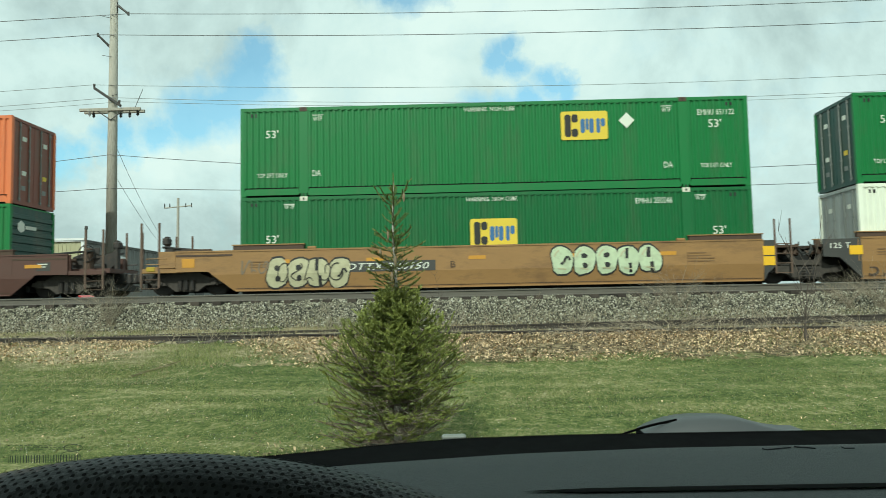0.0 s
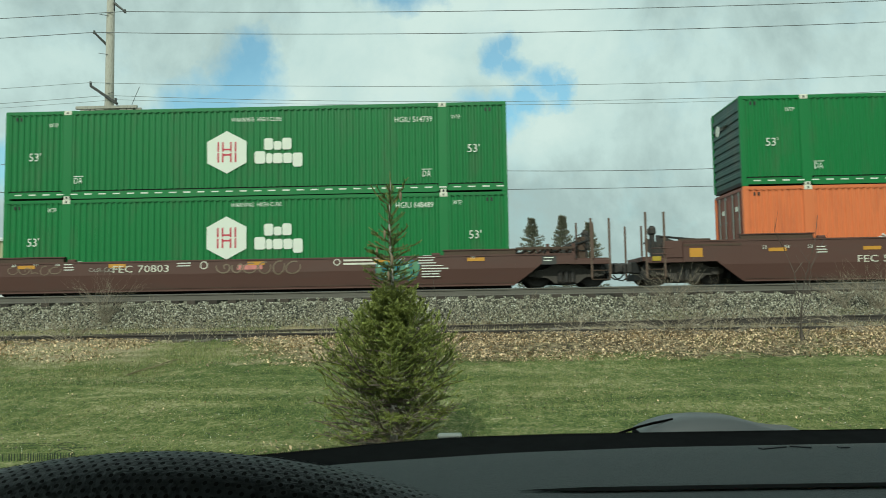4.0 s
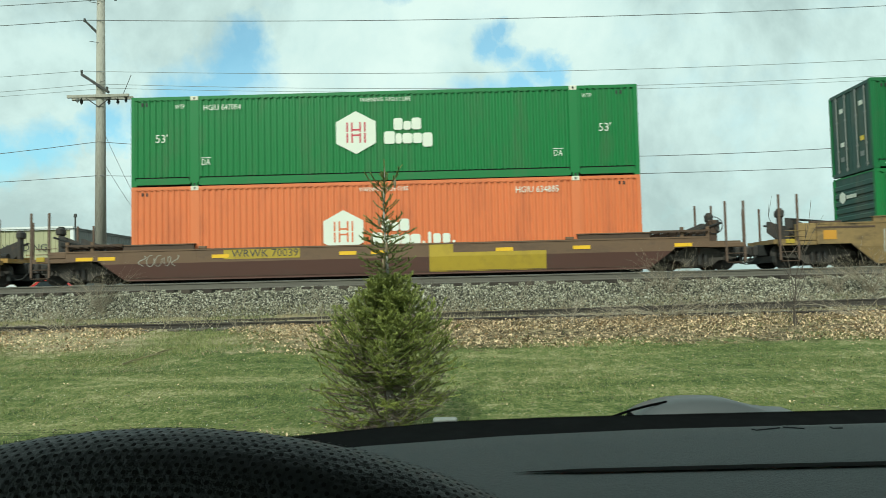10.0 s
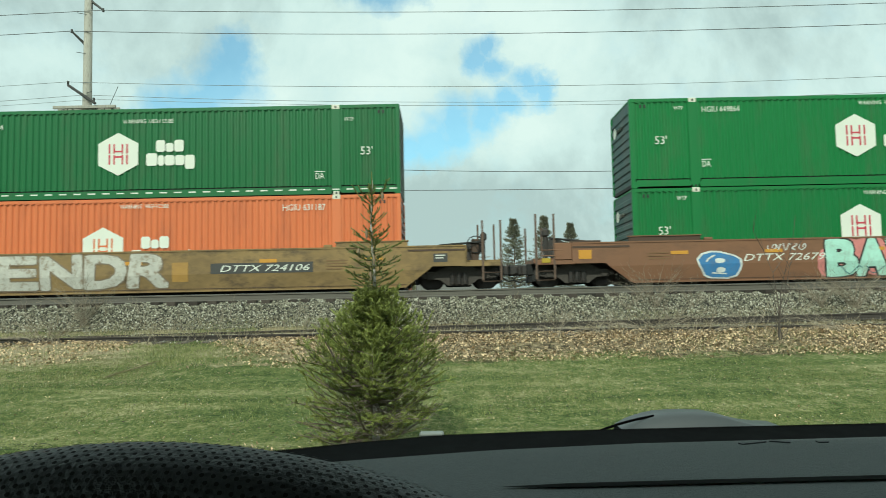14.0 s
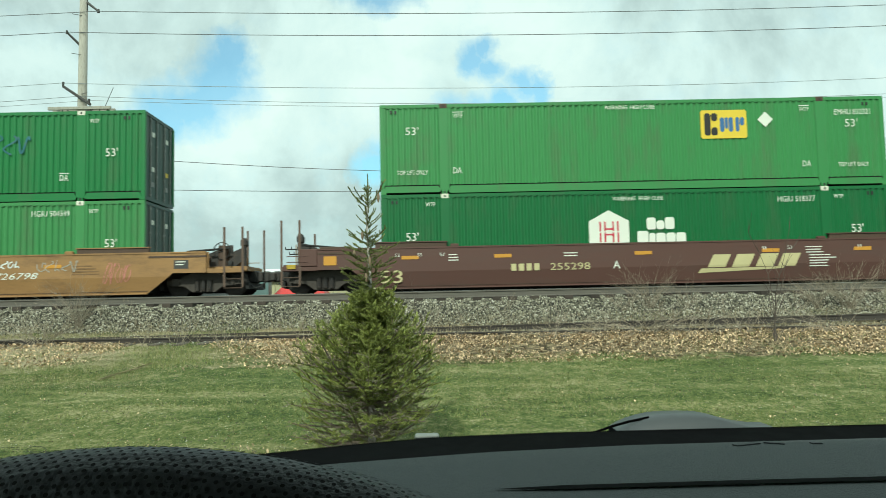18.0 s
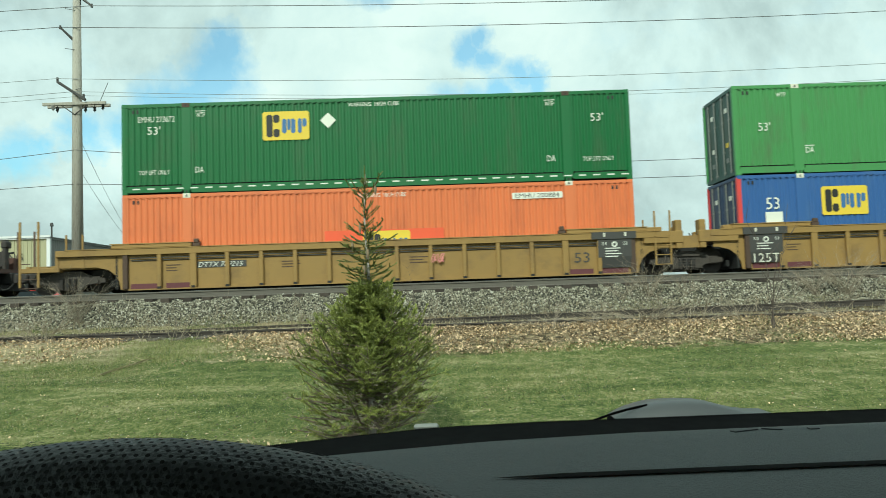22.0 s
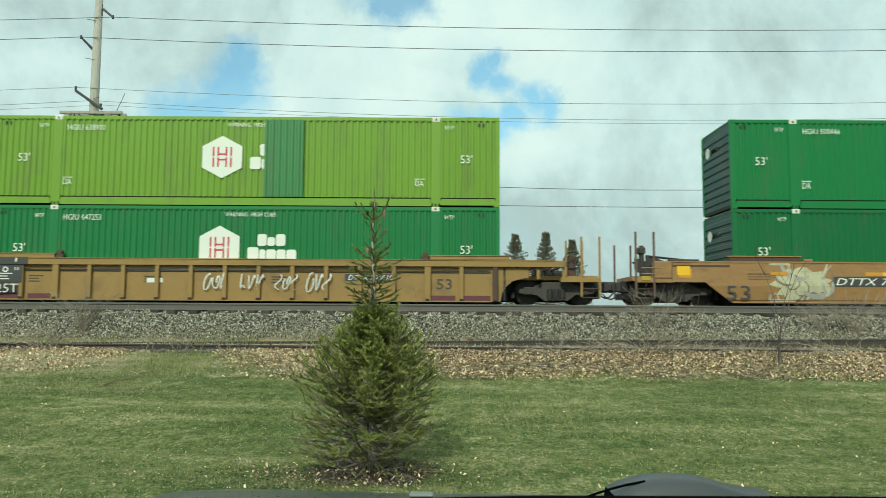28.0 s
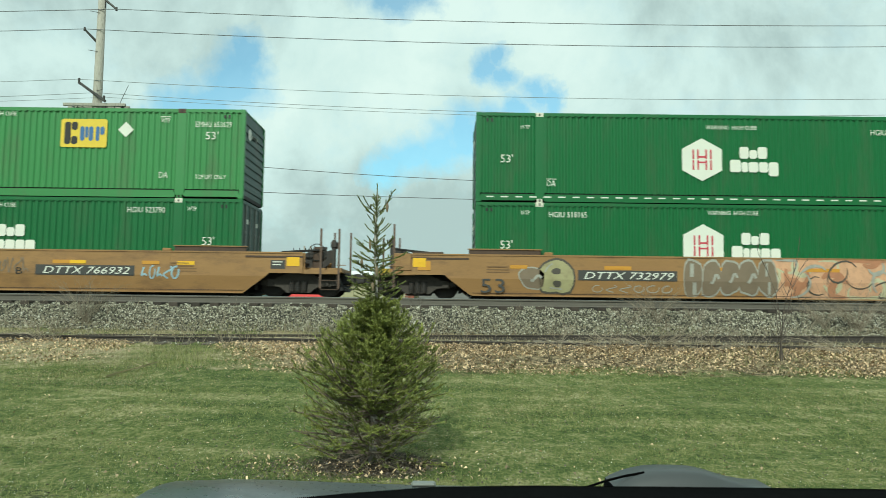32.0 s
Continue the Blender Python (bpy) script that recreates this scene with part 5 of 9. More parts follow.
def well_car(color, label, left, right, ribbed=False, group="cars of the train", coaming=None, tonnage=True, lower=None, top=1.37):
    """One unit of a double-stack train. left, right: 'joint' (shares a truck) or 'coupler'."""
    car = thing("well_car", label, "railway car", group)
    coaming = coaming or COAMING
    xl = -2.0 if left == "coupler" else -0.12
    xr = LEN + (2.0 if right == "coupler" else 0.20)
    for near in (True, False):
        def add(name, bm, m, lab=""):
            if not near:
                for v in bm.verts:
                    v.co.y = WID - v.co.y
            return part(name, bm, m, car, lab)
        bm = bmesh.new()
        lower_pts = []
        lower_pts += [(-.85, KINK), (-.15, .10)] if left == "coupler" else [(-.12, KINK), (-.12, .10)]
        lower_pts += [(LEN + .15, .10), (LEN + .85, KINK)] if right == "coupler" else [(LEN + .2, .10), (LEN + .2, KINK)]
        if not ribbed:
            prism(bm, [(xl, .72 if left == "coupler" else KINK)] + ([(-.95, .72), (-.85, KINK)] if left == "coupler" else []) +
                  ([(LEN + .85, KINK), (LEN + .95, .72)] if right == "coupler" else []) + [(xr, .72 if right == "coupler" else KINK), (xr, top), (xl, top)], SIDE_Y, SIDE_Y + .06)
            add("side_sheet", bm, color)
            bm = bmesh.new()
            prism(bm, lower_pts, SIDE_Y, SIDE_Y + .06, lean)
            add("lower_side_sheet", bm, lower or color)
            add("bottom_chord", boxed(-.1, LEN + .15, SIDE_Y + .05, SIDE_Y + .15, .072, .112, .01), lower or color)
            add("top_chord", boxed(xl + .02, xr - .02, SIDE_Y - .018, SIDE_Y + .10, top - .035, top + .012), color)
            add("seam_strip", boxed(-.1, LEN + .15, SIDE_Y + .06, SIDE_Y + .10, .165, .180), COAMING)
            for x in (-.2, 2.15, LEN - 2.15, LEN + .2):
                add("side_seam", boxed(x - .012, x + .012, SIDE_Y - .005, SIDE_Y + .02, KINK + .02, top - .04), color)
            for x0, x1 in ((-.2, 2.05), (LEN - 2.05, LEN + .2)):
                add("guide_coaming", boxed(x0, x1, -.14, -.02, top + .005, top + .16, .01), coaming)
                add("coaming_cap", boxed(x0 - .03, x1 + .03, -.17, -.01, top + .158, top + .19), color)
            for x in (2.3, LEN - 2.3):
                add("guide_bracket", boxed(x - .13, x + .13, -.15, -.03, top + .005, top + .10, .02), color)
        else:
            arch = [(-.35 + .75 * math.cos(a), .10 + .72 * math.sin(a)) for a in (0.0, .35, .7, 1.05, 1.57)]
            pts = [(1.0, .08), (.02, .08)] + [(x - .42, z) for x, z in arch] + [(xl if left == "coupler" else -.9, .82), (xl if left == "coupler" else -.9, 1.20)]
            prism(bm, pts[::-1] + [(1.0, 1.20)][::-1], -.10, -.05)
            prism(bm, mirrored(pts[::-1] + [(1.0, 1.20)][::-1], True), -.10, -.05)
            prism(bm, [(1.0, .08), (LEN - 1.0, .08), (LEN - 1.0, 1.20), (1.0, 1.20)], -.10, -.05)
            add("side_sheet", bm, color)
            x0 = -2.0 if left == "coupler" else -1.0
            x1 = LEN + (2.0 if right == "coupler" else 1.0)
            add("top_chord", boxed(x0, x1, SIDE_Y - .02, -.02, 1.16, 1.36, .01), color)
            add("top_flange", boxed(x0 + .3, x1 - .3, SIDE_Y - .04, -.02, 1.356, 1.378), color)
            add("bottom_sill", boxed(.25, LEN - .25, SIDE_Y, -.04, .06, .10), color)
            for x in (.15, LEN - .15):
                add("side_post", boxed(x - .08, x + .08, SIDE_Y, -.09, .10, 1.17, .012), COAMING)
            # added near-black sheets, set back, stand in for the shade behind the arches
            for x in (-.5, LEN + .5):
                add("wheel_well", boxed(x - .5, x + .5, .75, .80, .10, 1.18), SHADOW_STEEL)
            n = 15
            for i in range(1, n):
                x = .15 + (LEN - .3) * i / n
                wide = .10 if i in (2, n - 2) else .065
                add("side_post", boxed(x - wide, x + wide, SIDE_Y - .01, -.09, .10, 1.17, .012), color)
                add("post_foot", boxed(x - .06, x + .06, SIDE_Y - .014, -.10, .095, .16), SHADOW_STEEL)
            bm = bmesh.new()
            rod(bm, (.3, -.16, 1.06), (LEN - .3, -.16, 1.06), .018, sides=6)
            rod(bm, (.3, -.13, .99), (LEN - .3, -.13, .99), .014, sides=6)
            add("air_pipe", bm, CAR_GREY)
            for x0, x1 in ((-.3, 2.2), (LEN - 2.2, LEN + .3)):
                add("guide_coaming", boxed(x0, x1, -.16, -.02, 1.376, 1.50, .02), color)
                add("coaming_cap", boxed(x0 - .03, x1 + .03, -.18, -.01, 1.498, 1.525), color)
            for x in (2.35, LEN - 2.35):
                b = boxed(x - .12, x + .12, -.16, -.03, 1.376, 1.50, .02)
                box(b, x - .08, x + .08, -.17, -.05, 1.48, 1.62, .02)
                add("guide_bracket", b, COAMING)
            for x0, x1 in ((.3, 1.25), (1.4, 2.35), (LEN - 2.35, LEN - 1.4), (LEN - 1.25, LEN - .3)):
                add("maroon_panel", boxed(x0, x1, -.122, -.1, .10, .26), MAROON)
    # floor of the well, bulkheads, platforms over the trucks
    # the floor's near-black puts the shade below the load into its colour
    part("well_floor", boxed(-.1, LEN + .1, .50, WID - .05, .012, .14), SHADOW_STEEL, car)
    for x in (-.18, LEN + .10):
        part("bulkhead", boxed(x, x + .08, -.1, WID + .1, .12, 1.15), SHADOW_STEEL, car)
    for end, is_right in ((left, False), (right, True)):
        m = pose(LEN, WID, 0, 0, 0, 180) if is_right else Matrix()

        def local(name, bm, material, lab=""):
            bm.transform(m)
            return part(name, bm, material, car, lab)

        def at(x, y, z):
            return m @ Matrix.Translation((x, y, z))

        if end == "coupler":
            local("end_platform", boxed(-3.15, -.1, .25, WID - .25, .78, .92), color)
            for y0, y1 in ((SIDE_Y + .04, .1), (WID - .1, WID - SIDE_Y - .04)):
                local("running_board", boxed(-3.1, -1.9, y0, y1, .70, .84, .01), color)
            if not ribbed:
                for y in (.55, 1.95):
                    bm = bmesh.new()
                    prism(bm, [(-1.75, .92), (-1.75, 1.32), (-2.50, 1.62), (-2.62, 1.62), (-2.62, 1.25), (-2.2, .92)], y, y + .05)
                    local("end_gusset_plate", bm, STEEL)
                local("brake_column", boxed(-2.74, -2.62, .72, .95, .86, 1.95, .02), STEEL)
                local("brake_housing", boxed(-2.80, -2.58, .66, .98, 1.66, 1.90, .04), STEEL)
                for z0, w in ((1.02, .30), (1.22, .20)):
                    local("valve_box", boxed(-2.35, -2.35 + w, .12, .42, z0, z0 + .16, .03), SHADOW_STEEL)
                bm = bmesh.new()
                for z in (.98, 1.16):
                    tube(bm, [(-2.95, -.13, z), (-2.95, -.19, z), (-2.30, -.19, z), (-2.30, -.13, z)], .014, 6)
                local("grab_iron", bm, color)
                local("yellow_step_plate", boxed(-2.95, -2.68, SIDE_Y + .01, SIDE_Y + .05, .76, .90, .01), SAFETY)
                local("platform_frame", boxed(-2.0, -1.0, .2, .32, 1.26, top + .10 if top > 1.2 else 1.16, .02), COAMING)
                for y0, y1, z in ((.2, .3, 1.55), (2.3, 2.2, 1.5)):
                    bm = bmesh.new()
                    rod(bm, (-2.6, y0, z), (-1.2, y1, top + .05), .035, sides=6)
                    local("brake_linkage", bm, SHADOW_STEEL)
                local("end_side_box", boxed(-2.55, -2.0, SIDE_Y + .01, .12, .84, top + .01, .02), color)
            bm = bmesh.new()
            for y in (SIDE_Y + .02, .35, WID - .35, WID - SIDE_Y - .02):
                box(bm, -2.0, -.2, y - .03, y + .03, 1.20, 1.26)
            for i in range(7):
                box(bm, -1.9 + i * .27, -1.84 + i * .27, -.1, WID + .1, 1.14, 1.2)
            local("walkway_grating", bm, COAMING)
            for x in (-2.0, -1.2):
                for y in (-.12, WID + .06):
                    local("end_stanchion", boxed(x - .05, x + .05, y, y + .06, .8, 1.36), color)
            local("draft_box", boxed(-3.3, -.3, WID / 2 - .22, WID / 2 + .22, .42, .80, .03), SHADOW_STEEL)
            put("coupler", CARM["coupler"], STEEL, car, m @ pose(-3.55, WID / 2, .60, 0, 0, 180))
            put("air_hose", CARM["hose"], INK, car, m @ pose(-3.1, WID / 2 + .4, .48, 0, 0, 180))
            for x, y in ((-2.55, SIDE_Y + .05), (-3.12, SIDE_Y + .05), (-2.55, WID - SIDE_Y - .05), (-3.12, WID - SIDE_Y - .05)):
                put("end_post", CARM["post"], TWIG_POST if not ribbed else color, car, m @ Matrix.Translation((x, y, .25)) @ Matrix.Diagonal((1, 1, 1.0 if y < 1 else .92, 1)))
            for z in (.22, .50):
                for y in (SIDE_Y + .04, WID - SIDE_Y - .04):
                    bm = bmesh.new()
                    rod(bm, (-3.12, y, z), (-2.55, y, z), .016, sides=6)
                    local("step_rung", bm, COAMING)
            bm = boxed(-1.75, -1.30, .5, 1.1, .92, 1.32, .04)
            rod(bm, (-2.3, .9, 1.05), (-1.2, .9, 1.05), .12, sides=10)
            local("brake_gear", bm, SHADOW_STEEL)
            if is_right:
                put("brake_wheel", CARM["brake_wheel"], SHADOW_STEEL, car, (LEN + 2.35, .3, 1.42))
                part("brake_stand", boxed(LEN + 2.22, LEN + 2.46, .34, .62, .85, 1.60, .03), COAMING, car)
            truck(car, LEN + 1.8 if is_right else -1.8)
        else:
            sgn = 1 if is_right else -1
            x_in = LEN + .2 if is_right else -.12
            x_out = x_in + sgn * (1.05 if not is_right else .32)
            if not ribbed:
                for y0, y1 in ((SIDE_Y + .004, SIDE_Y + .07), (WID - SIDE_Y - .07, WID - SIDE_Y - .004)):
                    bm = bmesh.new()
                    if is_right:
                        prism(bm, [(x_in, .12), (x_in + .12, .34), (x_in + .34, .52), (x_in + .34, top - .03), (x_in, top - .03)], y0, y1)
                    else:
                        prism(bm, [(x_in - 1.15, .80), (x_in - .66, .76), (x_in, .12), (x_in, top - .03), (x_in - 1.15, top - .03)], y0, y1)
                    part("end_gusset", bm, CAR_GREY if tonnage else color, car, "dark grey sloping end plate")
                part("connector_beam", boxed(min(x_in, x_in + sgn * 1.5), max(x_in, x_in + sgn * 1.5), WID / 2 - .35, WID / 2 + .35, .60, .98, .04), SHADOW_STEEL, car)
                bm = bmesh.new()
                rod(bm, (x_in, .3, 1.15), (x_in + sgn * 1.35, .55, .95), .09, sides=8)
                rod(bm, (x_in, 2.2, 1.1), (x_in + sgn * 1.3, 1.9, .9), .07, sides=8)
                box(bm, min(x_in, x_in + sgn * 1.2), max(x_in, x_in + sgn * 1.2), .05, WID - .05, 1.12, 1.2)
                for k in range(3):
                    rod(bm, (x_in + sgn * (.5 + .3 * k), .2, .9), (x_in + sgn * (.6 + .3 * k), .2, 1.22), .06, sides=8)
                part("connector_gear", bm, COAMING, car)
            else:
                part("connector_beam", boxed(min(x_in, x_in + sgn * 1.6), max(x_in, x_in + sgn * 1.6), WID / 2 - .35, WID / 2 + .35, .60, .98, .04), SHADOW_STEEL, car)
                for y0, y1 in ((SIDE_Y, .1), (WID - .1, WID - SIDE_Y)):
                    bm = bmesh.new()
                    box(bm, min(x_in, x_in + sgn * 1.25), max(x_in, x_in + sgn * 1.25), y0, y1, .98, 1.36, .02)
                    box(bm, x_in + sgn * 1.12 - .10, x_in + sgn * 1.12 + .10, y0 + .02, y1 + .1, .80, 1.70, .02)
                    box(bm, x_in + sgn * .25 - .2, x_in + sgn * .25 + .35, y0 + .06, y1, 1.36, 1.50, .02)
                    part("end_casting", bm, color, car)
            if is_right:
                lx = LEN + .80
                for y in (SIDE_Y - .0, WID - SIDE_Y):
                    lad = put("ladder", CARM["ladder"], TWIG_POST if not ribbed else color, car, (lx, y, 0))
                truck(car, LEN + 1.633)
                step_box(car, LEN + 1.633)
    return car


TWIG_POST = mat("rust_brown_post", (0.115, 0.072, 0.050), rough=0.7, var=0.2, scale=3, fine=20)


def reflectors(car, xs, z=1.02, material=None):
    for x in xs:
        put("reflector", CARM["reflector"], material or AMBER, car, (x, 0, z))


def side_words(car, words, x, z, w, h, material=None, y=-.214):
    return lettering(words, car, x, z, w, h, material, y)


def dark_panel(car, x0, x1, z0, z1, material, y=-.205, name="painted_panel", label=""):
    bm = bmesh.new()
    for a, b in ((z0, min(z1, KINK)), (max(z0, KINK), z1)):
        if b > a:
            pts = [(x0, a), (x1, a), (x1, b), (x0, b)]
            bm.faces.new([bm.verts.new((x, y + lean(z), z)) for x, z in pts])
    return part(name, bm, material, car, label)


def number_bars(car, x, z, n, material, h=.16, w=.09, pitch=.125, y=-.214):
    """A row of short plain bars."""
    bm = bmesh.new()
    for i in range(n):
        flat(bm, [(x + i * pitch, z - h / 2), (x + i * pitch + w, z - h / 2), (x + i * pitch + w, z + h / 2), (x + i * pitch, z + h / 2)], y)
    return part("plain_bars", bm, material, car)


def small_print(car, x, z, rows, w, material=None, y=-.213):
    bm = bmesh.new()
    rnd = random.Random(int(x * 100))
    for i in range(rows):
        ww = w * rnd.uniform(.6, 1)
        flat(bm, [(x, z - i * .085), (x + ww, z - i * .085), (x + ww, z + .03 - i * .085), (x, z + .03 - i * .085)], y)
    return part("small_print", bm, material or LETTER, car)

# ------------------------------------------------------------ the train, from its head to its tail
MOVING = []


def stack(s, car, lower, upper):
    """Sets a car and its two containers at distance s along the track."""
    MOVING.append((car, s, 0.0))
    MOVING.append((lower, s, 0.17))
    MOVING.append((upper, s, 0.17 + HGT))


def hex_box(color=None, label="green corrugated container with a white hexagon emblem", **kw):
    return container(color or GREEN, label, "hex", **kw)


def panel_box(color=None, label="green corrugated container with a yellow emblem panel", brand="panel", **kw):
    kw.setdefault("castings", False)
    kw.setdefault("doors", "left")
    kw.setdefault("number_at", 15.15)
    return container(color or GREEN, label, brand, **kw)


def orange(label="orange corrugated container with a white hexagon emblem", **kw):
    kw.setdefault("emblem_at", 6.75)
    kw.setdefault("number_at", 12.9)
    kw.setdefault("doors", "left")
    return container(ORANGE, label, "hex", **kw)


def lifted(x0, x1, z0, z1, material, name="repair_panel", y=-.007):
    def fn(ob):
        bm = corrugated(((x0, x1),), y, z0, z1)
        part(name, bm, material, ob)
    return fn


def sheet(x0, x1, z0, z1, material, name="painted_panel", y=-.0075):
    def fn(ob):
        bm = bmesh.new()
        flat(bm, [(x0, z0), (x1, z0), (x1, z1), (x0, z1)], y)
        part(name, bm, material, ob)
    return fn


def std_marks(car, scheme, left, right, up=0.0):
    """The small markings that units of a paint scheme have in common."""
    pale = LETTER
    if scheme == "orange":
        reflectors(car, (1.35, 4.3, 7.5, 10.6, 13.4), 1.0 + up, AMBER)
        small_print(car, 14.0, .98 + up, 4, .9, FAINT_PRINT)
        small_print(car, .35, .98 + up, 3, .8, FAINT_PRINT)
    elif scheme == "brown":
        reflectors(car, (.9, 3.8, 8.2, 12.2, 15.1), 1.05 + up, AMBER)
        small_print(car, 13.3, 1.12 + up, 3, .7, pale)
        small_print(car, 13.4, .86 + up, 5, .9, pale)
        small_print(car, 2.1, 1.1 + up, 3, .35, pale)
        small_print(car, 5.7, 1.08 + up, 2, .7, pale)
        for x in (.5, 1.2, 1.9, 12.0, 12.8, 15.0):
            lettering("53", car, x, 1.13 + up, .14, .10, pale, -.214)
    elif scheme == "dirty":
        reflectors(car, (.9, 3.6, 7.8, 12.0, 15.3), 1.0 + up, AMBER)
        small_print(car, 13.8, .95, 4, .8, FAINT_PRINT)
    elif scheme == "yellow":
        small_print(car, 1.4, .8, 3, .5, COAMING, -.108)
        small_print(car, 5.0, .8, 3, .6, COAMING, -.108)
        small_print(car, 9.0, .8, 3, .6, COAMING, -.108)
    if left == "joint" and scheme in ("orange", "dirty", "brown"):
        lettering("125 T", car, -.75, 1.13, .62, .17, pale, SIDE_Y - .006)
        put("yellow_plate", CARM["plate"], REFLECT if scheme == "orange" else AMBER, car, (-.28, 0, .98))
    if right == "joint" and scheme == "orange":
        put("yellow_plate", CARM["plate"], REFLECT, car, (LEN + .38, 0, 1.02))
        put("yellow_plate", CARM["plate"], REFLECT, car, (LEN + .38, 0, .70))
    if right == "coupler" and scheme != "yellow":
        dark_panel(car, LEN + 1.0, LEN + 1.45, .85 + up, 1.12 + up, CAR_GREY, -.206, "placard_frame")
        small_print(car, LEN + 1.06, 1.05 + up, 2, .33, pale, -.21)
    if left == "coupler" and scheme != "yellow":
        put("yellow_plate", CARM["plate"], AMBER, car, (-1.6, 0, 1.0 + up))


def build_train():
    # head: end unit of a brown car
    c = well_car(CAR_BROWN, "oxide-brown well car with white stencilled print", "joint", "coupler")
    std_marks(c, "brown", "joint", "coupler")
    reflectors(c, (LEN + .9,), 1.0, AMBER)
    stack(-30.66, c, hex_box(GREEN, doors="left"), orange("orange corrugated container with placards on its doors", doors="right"))

    # three orange-brown units
    c = well_car(CAR_ORANGE, "orange-brown well car with cream bubble graffiti", "coupler", "joint")
    std_marks(c, "orange", "coupler", "joint")
    graffiti(c, .9, 3.5, .12, 1.14, 4, "cream", "black", None, 11)
    scrawl(c, 1.2, 3.3, .3, 1.0, "black", 18, .03, 5, -.026)
    graffiti(c, 9.8, 13.2, .38, 1.3, 5, "palegreen", "black", "cream", 12)
    dark_panel(c, 3.35, 6.2, .62, .95, CAR_GREY)
    side_words(c, "DTTX 726150", 4.7, .78, 2.6, .21)
    side_words(c, "B", 6.75, .80, .16, .2, COAMING)
    scrawl(c, .05, .9, .55, 1.1, "ghost", 17, .05, 3)
    stack(-7.04, c, panel_box(GREEN_D, emblem_at=8.05, drop=.47, low=True, diamond_at=0, number="EMHU 250346", number_at=13.1, castings=True), panel_box(GREEN, number="EMHU 651122"))

    c = well_car(CAR_ORANGE, "orange-brown well car with black angular graffiti", "joint", "joint")
    std_marks(c, "orange", "joint", "joint")
    lettering("53", c, .45, .42, .75, .5, COAMING, SIDE_Y - .004 + .03)
    sprayed_word(c, "AVE", 3.8, 7.05, .18, 1.34, ("black",), None, None, 15)
    dark_panel(c, 6.9, 9.4, .50, .98, CAR_GREY, -.222)
    mb = blocks(((.56, .90, ((7.25, 7.45), (8.0, 8.2))), (.80, .90, ((7.05, 7.7), (7.8, 8.4))), (.56, .66, ((8.55, 8.8), (8.95, 9.2))), (.66, .80, ((8.7, 9.05),)), (.80, .90, ((8.5, 8.8), (8.95, 9.25)))))
    for v in mb.verts:
        v.co.y -= .226
    part("emblem_block", mb, LETTER, c)
    scrawl(c, 10.4, 12.6, .45, 1.1, "ghost", 3, .03)
    stack(12.41, c, panel_box(WHITE, "white corrugated container with a yellow emblem panel", emblem_at=3.85, drop=.2, low=True, diamond_at=0, number="EMHU 637979", number_at=11.8, castings=False),
          panel_box(GREEN, number="EMHU 649219"))

    c = well_car(CAR_ORANGE, "orange-brown well car with a dark number panel", "joint", "coupler")
    std_marks(c, "orange", "joint", "coupler")
    dark_panel(c, 10.1, 13.2, .55, .90, CAR_GREY)
    side_words(c, "DTTX 726150", 11.7, .73, 2.9, .22)
    side_words(c, "A", 9.6, .72, .16, .2, INK)
    scrawl(c, 14.6, 16.0, .5, 1.1, "ghost", 5, .03)
    scrawl(c, 5.4, 7.4, .5, 1.0, "ghost", 6, .05)

    def slanted_marks(ob):
        for dx, dz, y, m in ((.07, -.06, -.0078, SPRAY["shadow"]), (0, 0, -.0095, SHADE_WHITE)):
            for i, x in enumerate((6.0, 6.95, 8.1, 8.6, 9.35)):
                w = (.8, 1.0, .35, .6, .8)[i]
                b2 = bmesh.new()
                flat(b2, [(x - .12 + dx, HGT - 1.45 + dz), (x + w - .14 + dx, HGT - 1.45 + dz), (x + w + .06 + dx, HGT - .75 + dz), (x + .10 + dx, HGT - .75 + dz)], y)
                part("wordmark_block", b2, m, ob, "pale slanted block")
        lettering("INTERMODAL", ob, 8.7, HGT - 1.9, 3.05, .26, CAR_GREY)
        lettering("SWRU 100825", ob, 13.0, HGT - .45, 1.5, .2, DULL)
        lettering("WTP", ob, 2.5, HGT - .4, .3, .15, DULL)
    stack(31.83, c, panel_box(GREEN, number="EMHU 275945", number_at=13.1, emblem_at=10.9, low=True, castings=True),
          container(WHITE, "white corrugated container with raised pale lettering", "none", doors="left", dashes=True, castings=False, extras=(slanted_marks,)))

    # single brown car
    c = well_car(CAR_BROWN, "oxide-brown well car with faint chalk tags", "coupler", "coupler", top=1.04)
    std_marks(c, "brown", "coupler", "coupler", -.14)
    side_words(c, "70803", 4.95, .80, .98, .22, CASTING)
    side_words(c, "FEC", 3.98, .80, .62, .22, CASTING)
    scrawl(c, .3, 2.0, .65, .95, "ghost", 8, .03)
    scrawl(c, 2.9, 3.7, .72, .86, "silver", 8, .02)
    graffiti(c, 12.0, 13.3, .32, .96, 3, "green", "darkteal", "mint", 9)
    scrawl(c, 6.9, 9.6, .55, .98, "ghost", 13, .04, 6)
    dark_panel(c, 7.6, 8.4, .72, .86, SPRAY["pink"], -.206, "sprayed_block")
    part("round_emblem", draped(ring_bm(6.55, .88, .13, .035)), CASTING, c)
    part("round_emblem", draped(ring_bm(10.75, .90, .11, .03)), CASTING, c)
    for z in (.95, .84):
        dark_panel(c, 10.95, 12.0, z - .03, z + .03, CASTING, -.208, "plain_bars")
    stack(55.33, c, hex_box(GREEN, number="HGIU 648489", number_at=13.2), hex_box(GREEN, number="HGIU 514739", number_at=13.2, dashes=True, doors="left"))

